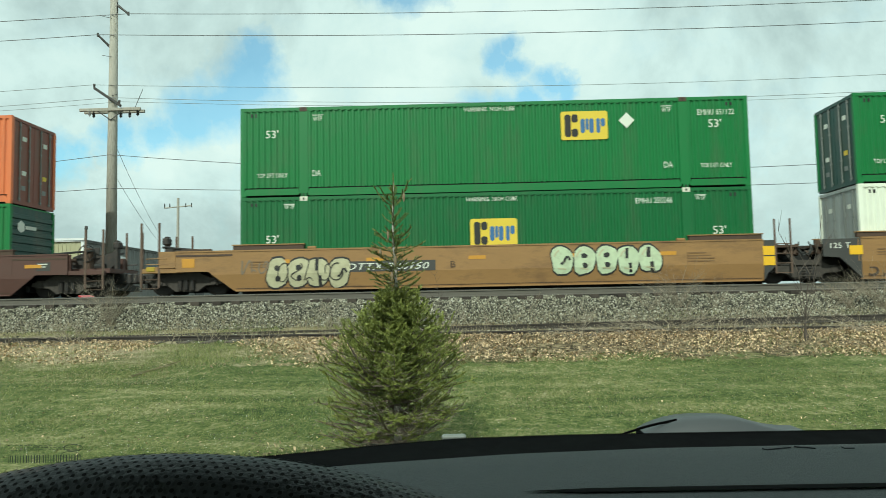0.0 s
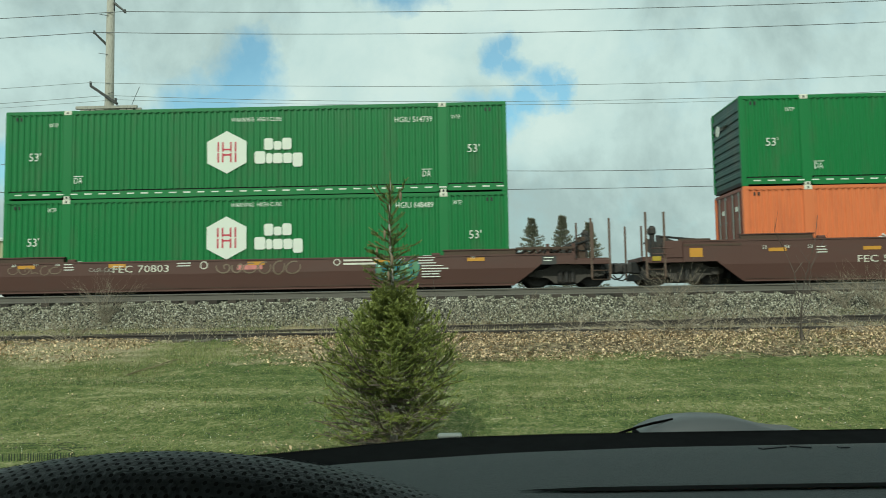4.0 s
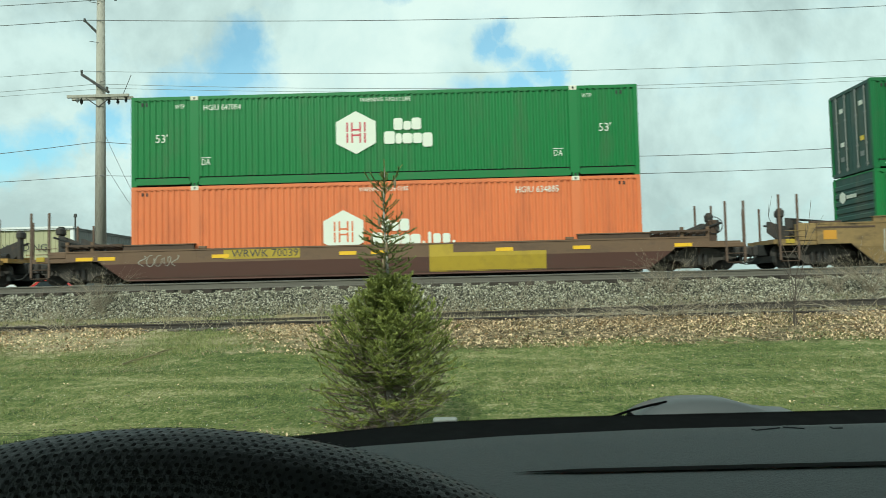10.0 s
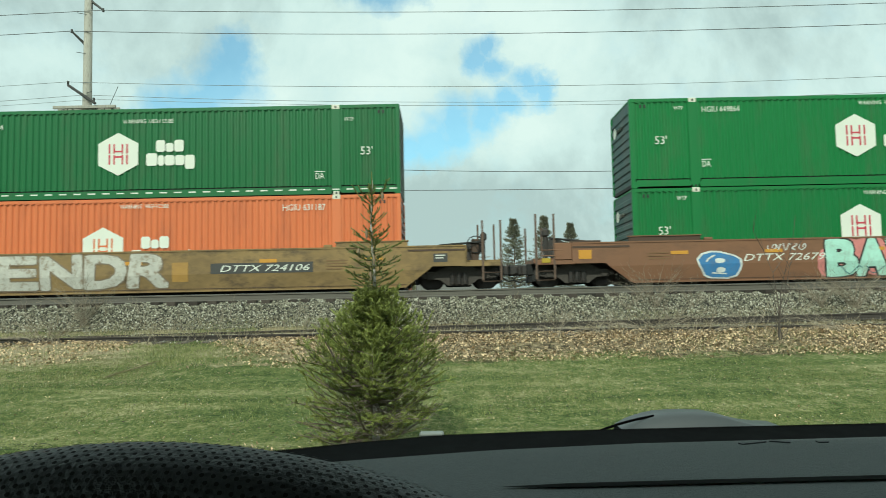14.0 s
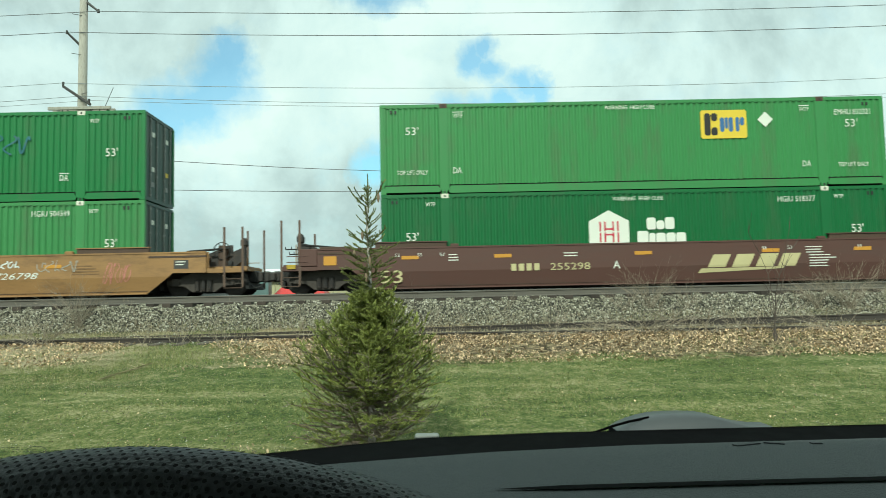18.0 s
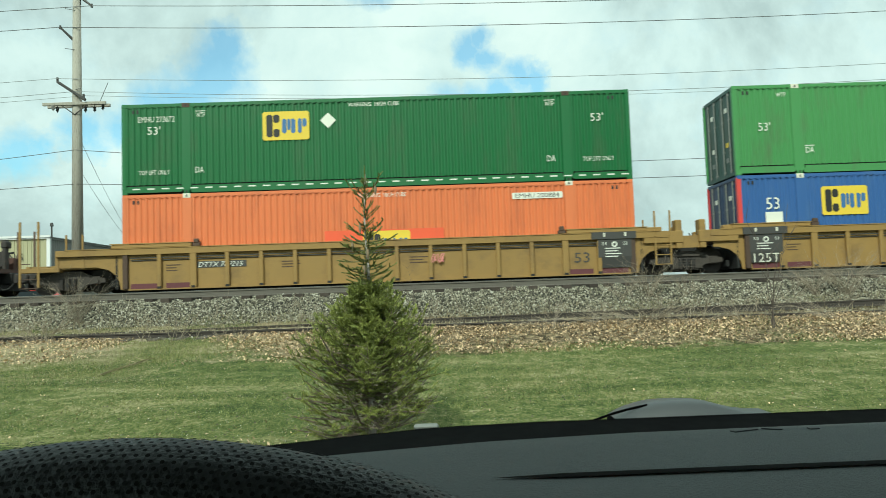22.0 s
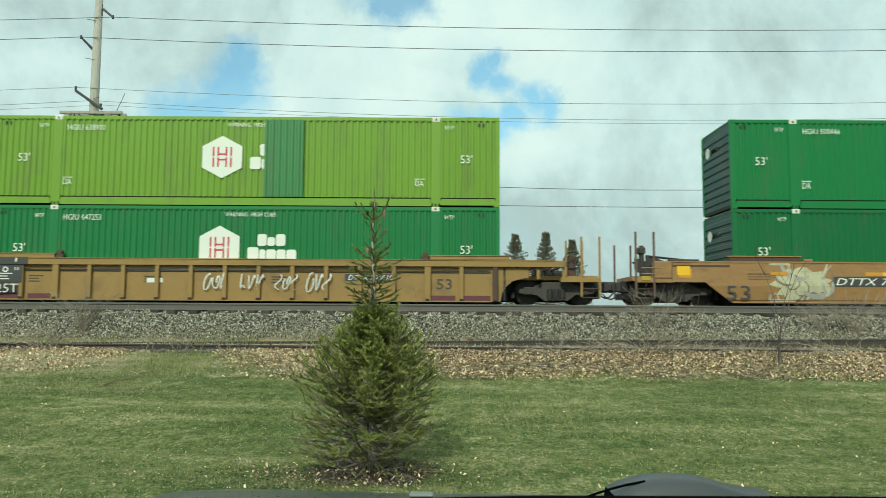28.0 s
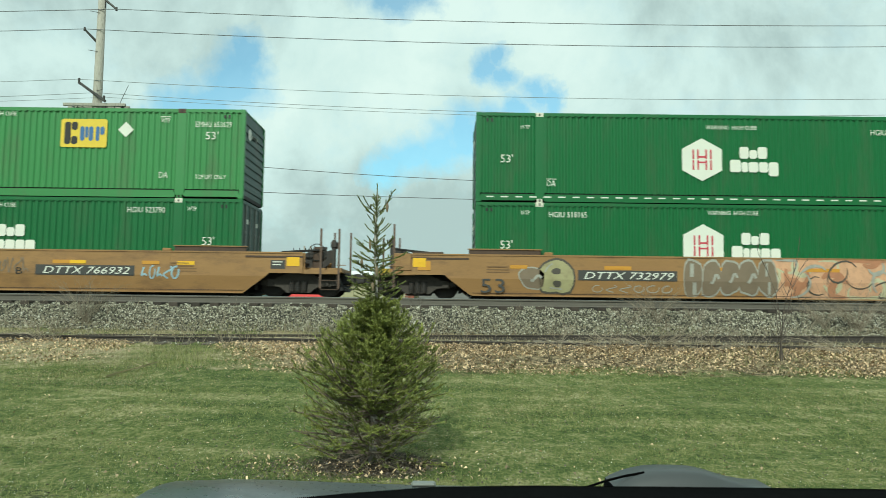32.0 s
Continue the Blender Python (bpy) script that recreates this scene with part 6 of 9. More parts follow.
    # three brown units
    c = well_car(CAR_BROWN, "oxide-brown well car with chalk tags", "coupler", "joint", tonnage=False)
    std_marks(c, "brown", "coupler", "joint")
    side_words(c, "55553", 4.6, .72, .95, .21, CASTING)
    side_words(c, "FEC", 3.65, .72, .62, .21, CASTING)
    side_words(c, "B", 6.85, .72, .2, .21, CASTING)
    scrawl(c, 5.3, 6.3, .6, 1.1, "white", 21, .025)
    scrawl(c, 8.6, 10.6, .6, 1.0, "green", 22, .03)

    def white_scrawl(ob):
        scrawl(ob, 4.0, 5.0, .95, 1.35, "white", 31, .10, 3, -.012, False)
        scrawl(ob, 10.2, 12.0, .95, 1.35, "white", 32, .09, 5, -.012, False)
    stack(78.86, c, orange(number="HGIU 636983", extras=(white_scrawl,)), hex_box(GREEN, number="HGIU 518859", number_at=13.1, dashes=True))

    c = well_car(CAR_BROWN, "oxide-brown well car with black and white graffiti", "joint", "joint", tonnage=False)
    std_marks(c, "brown", "joint", "joint")
    lettering("53", c, .40, .46, .62, .38, KHAKI, SIDE_Y - .002)
    side_words(c, "55553", 4.95, .72, .95, .21, CASTING)
    side_words(c, "C", 7.0, .75, .2, .22, CASTING)
    scrawl(c, 2.4, 3.6, .5, 1.1, "white", 41, .04)
    dark_panel(c, 7.2, 11.1, .16, 1.30, SPRAY["frost"], -.204, "sprayed_ground")
    sprayed_word(c, "ERIX", 7.25, 11.15, .20, 1.30, ("black",), "frost", None, 47, rim=.08, fat=.13)
    graffiti(c, 10.9, 11.7, .12, .42, 2, "frost", "black", None, 48)
    scrawl(c, 11.2, 12.0, .55, 1.15, "white", 49, .03)
    side_words(c, "FEC", 3.98, .72, .62, .21, CASTING)
    scrawl(c, 11.4, 12.2, .6, 1.1, "white", 43, .03)
    stack(98.22, c, hex_box(GREEN, number="HGIU 507227", number_at=13.1), hex_box(LIME, "lime-green corrugated container with a white hexagon emblem", number="HGIU 640102"))

    c = well_car(CAR_BROWN, "oxide-brown well car with large teal graffiti", "joint", "coupler", tonnage=False)
    std_marks(c, "brown", "joint", "coupler")
    lettering("53", c, .40, .46, .62, .38, KHAKI, SIDE_Y - .002)
    side_words(c, "55553", 4.95, .72, .95, .21, CASTING)
    side_words(c, "FEC", 3.98, .72, .62, .21, CASTING)
    sprayed_word(c, "YINZER", 5.9, 13.0, .22, 1.32, ("teal",), "frost", "darkteal", 45, back="frost", rim=.07, fat=.12)
    scrawl(c, 6.1, 12.9, .3, 1.2, "turquoise", 44, .03, 14, -.03)
    scrawl(c, 14.6, 15.4, .4, .9, "white", 46, .03)
    stack(117.6, c, hex_box(GREEN, number="HGIU 511973"), hex_box(GREEN, number="HGIU 523731", dashes=True, doors="right"))

    # single yellow car
    c = well_car(CAR_YELLOW, "yellow well car with a faded red emblem", "coupler", "coupler", top=1.04)
    std_marks(c, "orange", "coupler", "coupler", -.13)
    dark_panel(c, 2.75, 5.15, .77, .98, CAR_GREY)
    side_words(c, "DTTX 471493", 3.95, .875, 2.1, .15)
    bm = bmesh.new()
    flat(bm, blob(random.Random(3), 6.73, .82, .42, .24, 14, .05), -.01)
    flat(bm, [(6.62, .14), (6.84, .14), (6.98, .62), (6.48, .62)], -.0105)
    part("bulb_emblem", draped(bm), SPRAY["black"], c)
    bm = bmesh.new()
    flat(bm, blob(random.Random(3), 6.73, .84, .34, .19, 14, .05), -.013)
    for k in range(4):
        flat(bm, [(6.60, .18 + .1 * k), (6.86, .18 + .1 * k), (6.87, .22 + .1 * k), (6.59, .22 + .1 * k)], -.013)
    part("bulb_emblem", draped(bm), SPRAY["silver"], c)
    bm = bmesh.new()
    for x in (10.1, 10.65):
        flat(bm, [(x, .40), (x + .17, .40), (x + .2, .74), (x + .03, .74)], -.012)
    flat(bm, [(11.0, .40), (11.2, .40), (11.42, .74), (11.22, .74)], -.012)
    flat(bm, [(11.5, .40), (11.7, .40), (11.4, .74), (11.2, .74)], -.0125)
    part("emblem_block", draped(bm), SPRAY["rust"], c, "faded red blocks")
    bm = bmesh.new()
    for x, w in ((9.8, .62), (10.46, .62), (11.12, .24), (11.58, .24)):
        flat(bm, [(x, .75), (x + w, .75), (x + w + .1, .93), (x + .1, .93)], -.012)
    part("emblem_block", draped(bm), SPRAY["cream"], c, "faded cream blocks")
    side_words(c, "53", 15.1, .62, .42, .26, CAR_GREY)
    stack(141.17, c, hex_box(GREEN, number="HGIU 643156"), hex_box(GREEN_F, "slightly faded green container with a white hexagon emblem", number="HGIU 641434"))

    # single grimy car with a repainted stretch
    c = well_car(CAR_TAN, "grimy brown well car with bright yellow repaint patches", "coupler", "coupler", lower=CAR_BROWN, top=1.04)
    reflectors(c, (-1.4, -.7, 2.9, 6.9, 7.9, 11.8, 14.2, LEN + 1.2), .80, REFLECT)
    dark_panel(c, 3.0, 5.4, .70, 1.0, SAFETY, -.206, "number_panel", "dull yellow number panel")
    side_words(c, "WRWK 70039", 4.3, .87, 2.1, .24, CAR_GREY)
    dark_panel(c, 9.45, 10.2, .15, 1.0, SAFETY, -.206)
    dark_panel(c, 10.2, 13.1, .15, .74, SAFETY, -.2065)
    scrawl(c, .3, 1.6, .5, .9, "silver", 55, .02)
    stack(164.59, c, orange(number="HGIU 634885"), hex_box(GREEN, number="HGIU 647054"))

    # three soot-stained units
    c = well_car(CAR_DIRTY, "soot-stained brown well car with rusty graffiti", "coupler", "joint", coaming=CAR_DIRTY)
    std_marks(c, "dirty", "coupler", "joint")
    scrawl(c, -.1, 2.7, .25, 1.25, "silver", 61, .05, 4)
    scrawl(c, .3, 1.8, .3, 1.2, "khaki", 59, .05, 3)
    dark_panel(c, 2.9, 6.4, .62, .95, CAR_GREY)
    side_words(c, "DTTX", 3.5, .78, .85, .2)
    side_words(c, "724106", 5.5, .78, 1.35, .2)
    sprayed_word(c, "MENDR", 7.6, 11.45, .42, 1.14, ("clay",), "khaki", None, 62, rim=.10)
    dark_panel(c, 13.2, 13.6, .80, .88, LETTER)
    stack(188.08, c, hex_box(GREEN, number="HGIU 508293"), hex_box(GREEN_D, number="HGIU 518080", number_at=13.2, dashes=True, doors="left"))

    c = well_car(CAR_DIRTY, "soot-stained brown well car with a yellow emblem panel", "joint", "joint", coaming=CAR_DIRTY)
    std_marks(c, "dirty", "joint", "joint")
    swirl_piece(c, 2.0, 6.5, None, (("silver", 8, .30), ("ghost", 12, .10), ("black", 9, .05), ("khaki", 5, .2)), 63)
    dark_panel(c, 6.75, 9.4, .1, 1.20, PANEL_TAN, -.236, "emblem_panel")
    mb = blocks(((.62, .98, ((7.42, 7.60), (8.05, 8.23))), (.98, 1.14, ((7.12, 7.84), (7.88, 8.5))), (.62, .76, ((8.45, 8.66), (8.86, 9.08))), (.76, .98, ((8.6, 8.92),)), (.98, 1.14, ((8.5, 8.72), (8.84, 9.1)))))
    for v in mb.verts:
        v.co.y -= .245
    part("emblem_block", mb, OLD_RED, c, "faded red blocks")
    swirl_piece(c, 9.45, 13.4, None, (("ghost", 12, .12), ("ashgrey", 9, .08), ("ghostblack", 6, .06)), 64)
    dark_panel(c, 14.0, 14.9, 1.06, 1.33, CAR_YELLOW, -.206)
    stack(207.5, c, hex_box(GREEN_D, number="HGIU 517273", number_at=13.1), hex_box(GREEN_D, number="HGIU 522171", number_at=13.1, dashes=True))

    c = well_car(CAR_DIRTY, "soot-stained brown well car with washed-out graffiti", "joint", "coupler", coaming=CAR_DIRTY)
    std_marks(c, "dirty", "joint", "coupler")
    sprayed_word(c, "MENDR", 2.1, 9.0, .22, 1.30, ("wornsilver",), "ghost", None, 66, rim=.05, fat=.11)
    dark_panel(c, 9.0, 9.5, .4, 1.0, CAR_YELLOW, -.206)
    dark_panel(c, 10.2, 13.4, .62, .95, CAR_GREY)
    side_words(c, "DTTX 724106", 11.9, .78, 2.8, .2)
    stack(227.49, c, orange(number="HGIU 631187", number_at=13.1), hex_box(GREEN_D, number="HGIU 511064", dashes=True, doors="right"))

    # three heavily sprayed units
    c = well_car(CAR_RUST, "rust-brown well car with mint bubble graffiti", "coupler", "joint")
    std_marks(c, "orange", "coupler", "joint")
    graffiti(c, 1.95, 3.15, .15, 1.04, 1, "blue", "white", "white", 70)
    side_words(c, "DTTX 726798", 4.75, .80, 2.8, .22)
    scrawl(c, 4.1, 5.3, 1.0, 1.22, "white", 71, .03)
    sprayed_word(c, "BAYS!", 5.95, 10.7, .16, 1.32, ("mint",), "black", None, 72, back="pink", rim=.075, fat=.13)
    sprayed_word(c, "BOOSY", 10.85, 16.2, .16, 1.32, ("frostmint",), "black", None, 73, back="pink", rim=.075, fat=.13)
    scrawl(c, 6.3, 15.8, .2, .5, "darkteal", 74, .025, 12, -.034)
    stack(250.99, c, hex_box(GREEN, number="HGIU 512219", number_at=13.1), hex_box(GREEN, number="HGIU 649864"))

    c = well_car(CAR_ORANGE, "orange-brown well car with silver-white graffiti", "joint", "joint")
    std_marks(c, "orange", "joint", "joint")
    graffiti(c, .6, 6.8, .12, 1.32, 6, "frostmint", "black", "white", 75, angular=True)
    dark_panel(c, 6.9, 7.4, .3, .9, SPRAY["blue"], -.206, "sprayed_block")
    dark_panel(c, 7.5, 8.6, .3, 1.0, SPRAY["rust"], -.206, "sprayed_block")
    sprayed_word(c, "STYLE", 8.7, 15.2, .14, 1.32, ("frost",), "black", None, 76, back="rust", rim=.07, fat=.12)
    scrawl(c, 8.9, 15.1, .2, 1.2, "blue", 77, .05, 8, -.0055)
    scrawl(c, 13.0, 15.4, .2, 1.2, "peach", 78, .07, 4, -.0065)
    stack(270.36, c, orange(number="HGIU 637267", number_at=13.0), hex_box(GREEN_D, number="HGIU 512823", number_at=13.0, dashes=True, doors="left"))

    c = well_car(CAR_ORANGE, "orange-brown well car with maroon and turquoise graffiti", "joint", "coupler")
    std_marks(c, "orange", "joint", "coupler")
    lettering("53", c, .5, .42, .75, .45, COAMING, SIDE_Y - .002)
    scrawl(c, 1.0, 2.0, .7, 1.0, "white", 80, .03)
    swirl_piece(c, 1.85, 10.7, "maroon", (("pink", 16, .12), ("black", 15, .20), ("turquoise", 15, .17), ("maroon", 6, .10), ("pink", 8, .06)), 81)
    side_words(c, "DTTX 726798", 11.6, .72, 2.7, .2)
    scrawl(c, 11.4, 12.4, .95, 1.2, "white", 83, .04)
    scrawl(c, 12.9, 14.2, .8, 1.2, "silver", 84, .03)
    scrawl(c, 15.0, 15.8, .4, 1.1, "pink", 85, .02)

    def dark_tag(ob):
        scrawl(ob, 10.0, 12.5, 1.45, 2.2, "darkteal", 86, .06, 6, -.012, False)
    stack(289.76, c, hex_box(GREEN_L, "pale green container with a white hexagon emblem", number="HGIU 504549", number_at=13.2),
          hex_box(GREEN, number="HGIU 651613", extras=(dark_tag,)))

    # three brown units with a striped wordmark
    def brown_unit(left, right, letter, label):
        c = well_car(CAR_BROWN, label, left, right, tonnage=False)
        std_marks(c, "brown", left, right)
        lettering("53", c, .30, .46, .72, .40, KHAKI, SIDE_Y - .002)
        side_words(c, "255298", 5.9, .68, 1.25, .22, KHAKI)
        number_bars(c, 4.05, .68, 4, KHAKI, .22, .16, .24)
        side_words(c, letter, 7.35, .70, .22, .24)
        return c
    c = brown_unit("coupler", "joint", "A", "oxide-brown well car with a pale slanted wordmark")
    bm = bmesh.new()
    for i, x in enumerate((10.2, 10.95, 11.7, 12.4)):
        flat(bm, [(x, .55), (x + .55, .55), (x + .75, .95), (x + .2, .95)], -.01 - .001 * i)
    flat(bm, [(9.9, .38), (12.6, .48), (12.62, .54), (10.0, .52)], -.01)
    part("wordmark", draped(bm), KHAKI, c, "pale slanted blocks")
    stack(313.37, c, hex_box(GREEN_D, number="HGIU 518377", number_at=13.2), panel_box(GREEN_L, number="EMHU 832321"))
    c = brown_unit("joint", "joint", "C", "oxide-brown well car with pale blue and orange graffiti")
    dark_panel(c, 8.7, 14.3, .20, 1.32, SPRAY["clay"], -.2035, "sprayed_ground")
    sprayed_word(c, "DEMIX", 9.1, 14.5, .20, 1.34, ("blue", "paleblue", "frost", "paleblue", "khaki"), "cream", None, 90, rim=.05, fat=.11)
    scrawl(c, 5.3, 7.3, .85, 1.2, "ghost", 92, .03)
    stack(332.8, c, panel_box(GREEN, number="EMHU 275489", number_at=13.0, low=True, castings=True),
          panel_box(GREEN, number="EMHU 657922", extras=(lifted(4.85, 7.15, .30, HGT - .1, PATCH),)))
    c = brown_unit("joint", "coupler", "B", "oxide-brown well car with cream and green graffiti")
    sprayed_word(c, "SPEACH", 8.3, 13.9, .16, 1.34, ("palegreen", "khaki", "palegreen", "cream", "palegreen", "khaki"), "black", None, 95, back="khaki", rim=.05, fat=.09)
    scrawl(c, 2.2, 5.4, .95, 1.2, "silver", 96, .03)
    sprayed_word(c, "ZENKO HTL", 2.5, 7.2, .14, .50, ("ashgrey",), None, None, 97)
    scrawl(c, 14.3, 15.6, .5, 1.0, "ghost", 98, .03)
    stack(352.18, c, hex_box(GREEN_D, number="HGIU 508218", number_at=13.0), panel_box(GREEN, "green corrugated container with a white emblem panel", brand="panel_white", number="EMHU 643878"))

    # two yellow three-unit cars with ribbed sides
    def ribbed_unit(left, right, label, seven=False):
        c = well_car(CAR_MUSTARD, label, left, right, ribbed=True)
        std_marks(c, "yellow", left, right)
        lettering("53", c, 14.41, .62, .48, .32, CAR_GREY, -.112)
        for side, e in ((0, left), (1, right)):
            if e == "joint":
                x0 = .2 if side == 0 else LEN - 1.25
                dark_panel(c, x0, x0 + 1.05, .27, 1.16, CAR_GREY, -.215, "dark_panel", "dark grey data panel")
                b = boxed(x0 - .2, x0 + 1.2, -.25, -.02, 1.165, 1.385)
                part("dark_chord_band", b, CAR_GREY, c)
                if side == 0:
                    lettering("125T", c, x0 + .52, .42, .82, .28, CASTING, -.222)
                small_print(c, x0 + .22, .86, 4 if side else 3, .6, LETTER, -.222)
                em = ring_bm(x0 + .52, 1.0, .09, .04)
                for v in em.verts:
                    v.co.y -= .213
                part("round_emblem", em, LETTER, c)
                for xx in (x0 + .2, x0 + .86):
                    side_words(c, "53", xx, 1.02, .14, .09, LETTER, -.222)
                    part("white_clip", boxed(xx - .03, xx + .03, -.265, -.24, 1.24, 1.36), CASTING, c)
        return c
    c = ribbed_unit("coupler", "joint", "mustard-yellow well car with ribbed sides")
    dark_panel(c, 2.35, 3.9, .70, .90, CAR_GREY, -.112)
    side_words(c, "DTTX 789215", 3.1, .80, 1.4, .15, LETTER, -.118)
    scrawl(c, 9.7, 10.1, .6, .9, "pink", 100, .03)
    stack(375.68, c, container(ORANGE, "orange corrugated container with a yellow emblem panel", "none", doors="left",
                               extras=(sheet(6.35, 10.1, .55, 1.55, ORANGE_P), panel_at(8.3, 1.05), words_at("WARNING  HIGH CUBE", 8.2, HGT - .25, 1.5, .13), sheet(12.3, 13.9, HGT - .52, HGT - .32, LETTER, "number_plate"), words_at("EMHU 200884", 13.1, HGT - .42, 1.4, .14, INK))),
          panel_box(GREEN_D, emblem_at=5.2, number="EMHU 273672", number_at=1.1, dashes=True))
    c = ribbed_unit("joint", "joint", "mustard-yellow ribbed well car with lilac spray")
    mb = blocks(((.40, .75, ((9.6, 9.8), (10.3, 10.5))), (.75, .90, ((9.35, 10.05), (10.1, 10.8))), (.40, .55, ((10.75, 10.95), (11.15, 11.35))), (.55, .75, ((10.9, 11.2),)), (.75, .90, ((10.75, 10.95), (11.15, 11.35)))))
    for v in mb.verts:
        v.co.y -= .215
    part("emblem_block", mb, SPRAY["rust"], c, "faded red blocks")
    graffiti(c, 12.2, 13.2, .55, 1.0, 2, "lilac", "lilac", "white", 102)
    scrawl(c, 11.6, 12.1, .2, 1.0, "lilac", 103, .05, 2)
    scrawl(c, 13.4, 14.0, .2, 1.0, "lilac", 104, .05, 2)
    stack(395.15, c, container(BLUE, "blue corrugated container with red corner posts", "none", doors="left", post=RED,
                               extras=(panel_at(3.4, 2.0), words_at("53", 1.1, 1.97, .42, .38), sheet(.85, 1.4, 1.3, 1.7, LETTER), sheet(7.9, 8.45, 2.33, 2.75, LETTER),
                                       sheet(6.2, 11.2, 1.0, 1.75, BLUE_P, "bright_blue_panel"), sheet(13.1, 13.75, 2.5, 2.62, LETTER, "name_plate"))),
          hex_box(GREEN_F, "slightly faded green container with a white hexagon emblem", number="HGIU 504382", number_at=13.2, emblem_at=7.25, doors="left"))
    c = ribbed_unit("joint", "coupler", "mustard-yellow ribbed well car with white tags")
    scrawl(c, 6.2, 6.9, .2, .6, "white", 105, .05, 2)
    scrawl(c, 7.3, 7.9, .4, .9, "white", 106, .06, 2)
    scrawl(c, 8.4, 8.9, .5, .9, "white", 107, .05, 2)
    scrawl(c, 9.5, 9.9, .5, .95, "white", 108, .05, 2)
    scrawl(c, 10.6, 11.9, .45, .95, "white", 109, .06, 3)
    dark_panel(c, 11.6, 13.2, .62, .86, CAR_GREY, -.112)
    side_words(c, "DTTX 789215", 12.5, .74, 1.4, .16, LETTER, -.118)
    stack(414.59, c, orange(number="HGIU 633753", number_at=12.9, emblem_at=6.85), panel_box(GREEN_F, number="EMHU 271818", number_at=13.05, emblem_at=8.0, diamond_at=12.15, drop=.47, low=True, castings=True))

    c = ribbed_unit("coupler", "joint", "mustard-yellow ribbed well car with a dark number plate")
    dark_panel(c, 2.35, 3.9, .70, .92, CAR_GREY, -.112)
    side_words(c, "DTTX 791018", 3.1, .81, 1.4, .16, LETTER, -.118)
    scrawl(c, 9.7, 10.1, .6, .9, "lilac", 110, .03)
    dark_panel(c, 10.7, 11.2, .65, .80, LETTER, -.112)
    stack(438.05, c, hex_box(GREEN_D, number="HGIU 515520", number_at=13.4, emblem_at=7.25),
          panel_box(GREEN_D, emblem_at=8.1, diamond_at=3.8, drop=.47, low=True, number="EMHU 265549", number_at=2.95, castings=True, extras=(sheet(9.1, 9.8, HGT - .4, HGT - .05, INK, "dark_patch"),)))
    c = ribbed_unit("joint", "joint", "mustard-yellow ribbed well car with dark end panels")
    dark_panel(c, 5.0, 6.6, .62, .86, CAR_GREY, -.112)
    stack(457.52, c, hex_box(GREEN, number="HGIU 642291", number_at=12.9), hex_box(GREEN, number="HGIU 647568", number_at=12.9, doors="left"))
    c = ribbed_unit("joint", "coupler", "mustard-yellow ribbed well car with four white tags")
    for i, x in enumerate((6.9, 8.0, 9.1, 10.1)):
        scrawl(c, x, x + .75, .35, .95, "white", 111 + i, .04, 3)
    dark_panel(c, 11.3, 12.9, .70, .92, CAR_GREY, -.112)
    side_words(c, "DTTX 791018", 12.1, .81, 1.4, .16, LETTER, -.118)
    dark_panel(c, 5.1, 5.6, .62, .76, LETTER, -.112)
    stack(476.93, c, hex_box(GREEN, number="HGIU 647253", emblem_at=7.3),
          hex_box(LIME, "lime-green container with a blue-green patch over its emblem", number="HGIU 638930", emblem_at=7.3,
              extras=(lifted(8.65, 9.9, .30, HGT - .1, LIME_PATCH, y=-.05),)))

    # three orange-brown units
    c = well_car(CAR_ORANGE, "orange-brown well car with silver graffiti", "coupler", "joint")
    std_marks(c, "orange", "coupler", "joint")
    reflectors(c, (1.35, 4.6, 7.9, 11.1, 14.5), 1.0, REFLECT)
    put("yellow_plate", CARM["plate"], REFLECT, c, (-1.65, 0, 1.08))
    lettering("53", c, .05, .40, .75, .45, CAR_GREY, SIDE_Y - .002)
    swirl_piece(c, 1.0, 3.05, "cream", (("ghost", 7, .06), ("silver", 5, .14), ("cream", 5, .10)), 120)
    dark_panel(c, 3.0, 6.2, .60, .92, CAR_GREY)
    side_words(c, "DTTX 766932", 4.5, .76, 2.8, .22)
    sprayed_word(c, "NESES", 7.4, 12.9, .16, 1.32, ("silver",), "ghostblack", None, 121, back="silver", rim=.07, fat=.12)
    scrawl(c, 13.4, 14.6, .3, .8, "paleblue", 122, .04)
    stack(500.46, c, hex_box(GREEN_D, number="HGIU 520046", number_at=13.1), hex_box(GREEN, number="HGIU 500446", doors="right"))
    c = well_car(CAR_ORANGE, "orange-brown well car with cream and blue graffiti", "joint", "joint")
    std_marks(c, "orange", "joint", "joint")
    reflectors(c, (1.35, 4.6, 7.9, 11.1, 14.5), 1.0, REFLECT)
    lettering("53", c, .45, .40, .75, .45, CAR_GREY, SIDE_Y - .002)
    graffiti(c, 1.0, 2.0, .3, 1.1, 2, "paleblue", "green", None, 124)
    swirl_piece(c, 1.95, 9.0, "silver", (("ghostblack", 14, .16), ("white", 10, .09), ("cream", 9, .20), ("blue", 4, .12), ("ghostblack", 10, .05)), 125)
    swirl_piece(c, 8.9, 12.25, "silver", (("paleblue", 9, .22), ("blue", 7, .12), ("white", 6, .08), ("mint", 3, .12), ("ghostblack", 5, .05)), 126)
    swirl_piece(c, 12.5, 16.0, None, (("ghost", 9, .16), ("ghostblack", 12, .08)), 127)
    stack(519.84, c, hex_box(GREEN_D, number="HGIU 511834"), panel_box(GREEN_L, emblem_at=8.05, diamond_at=3.8, drop=.47, low=True, number="EMHU 272019", number_at=2.95, castings=True))
    c = well_car(CAR_ORANGE, "orange-brown well car with grey outlined graffiti", "joint", "coupler")
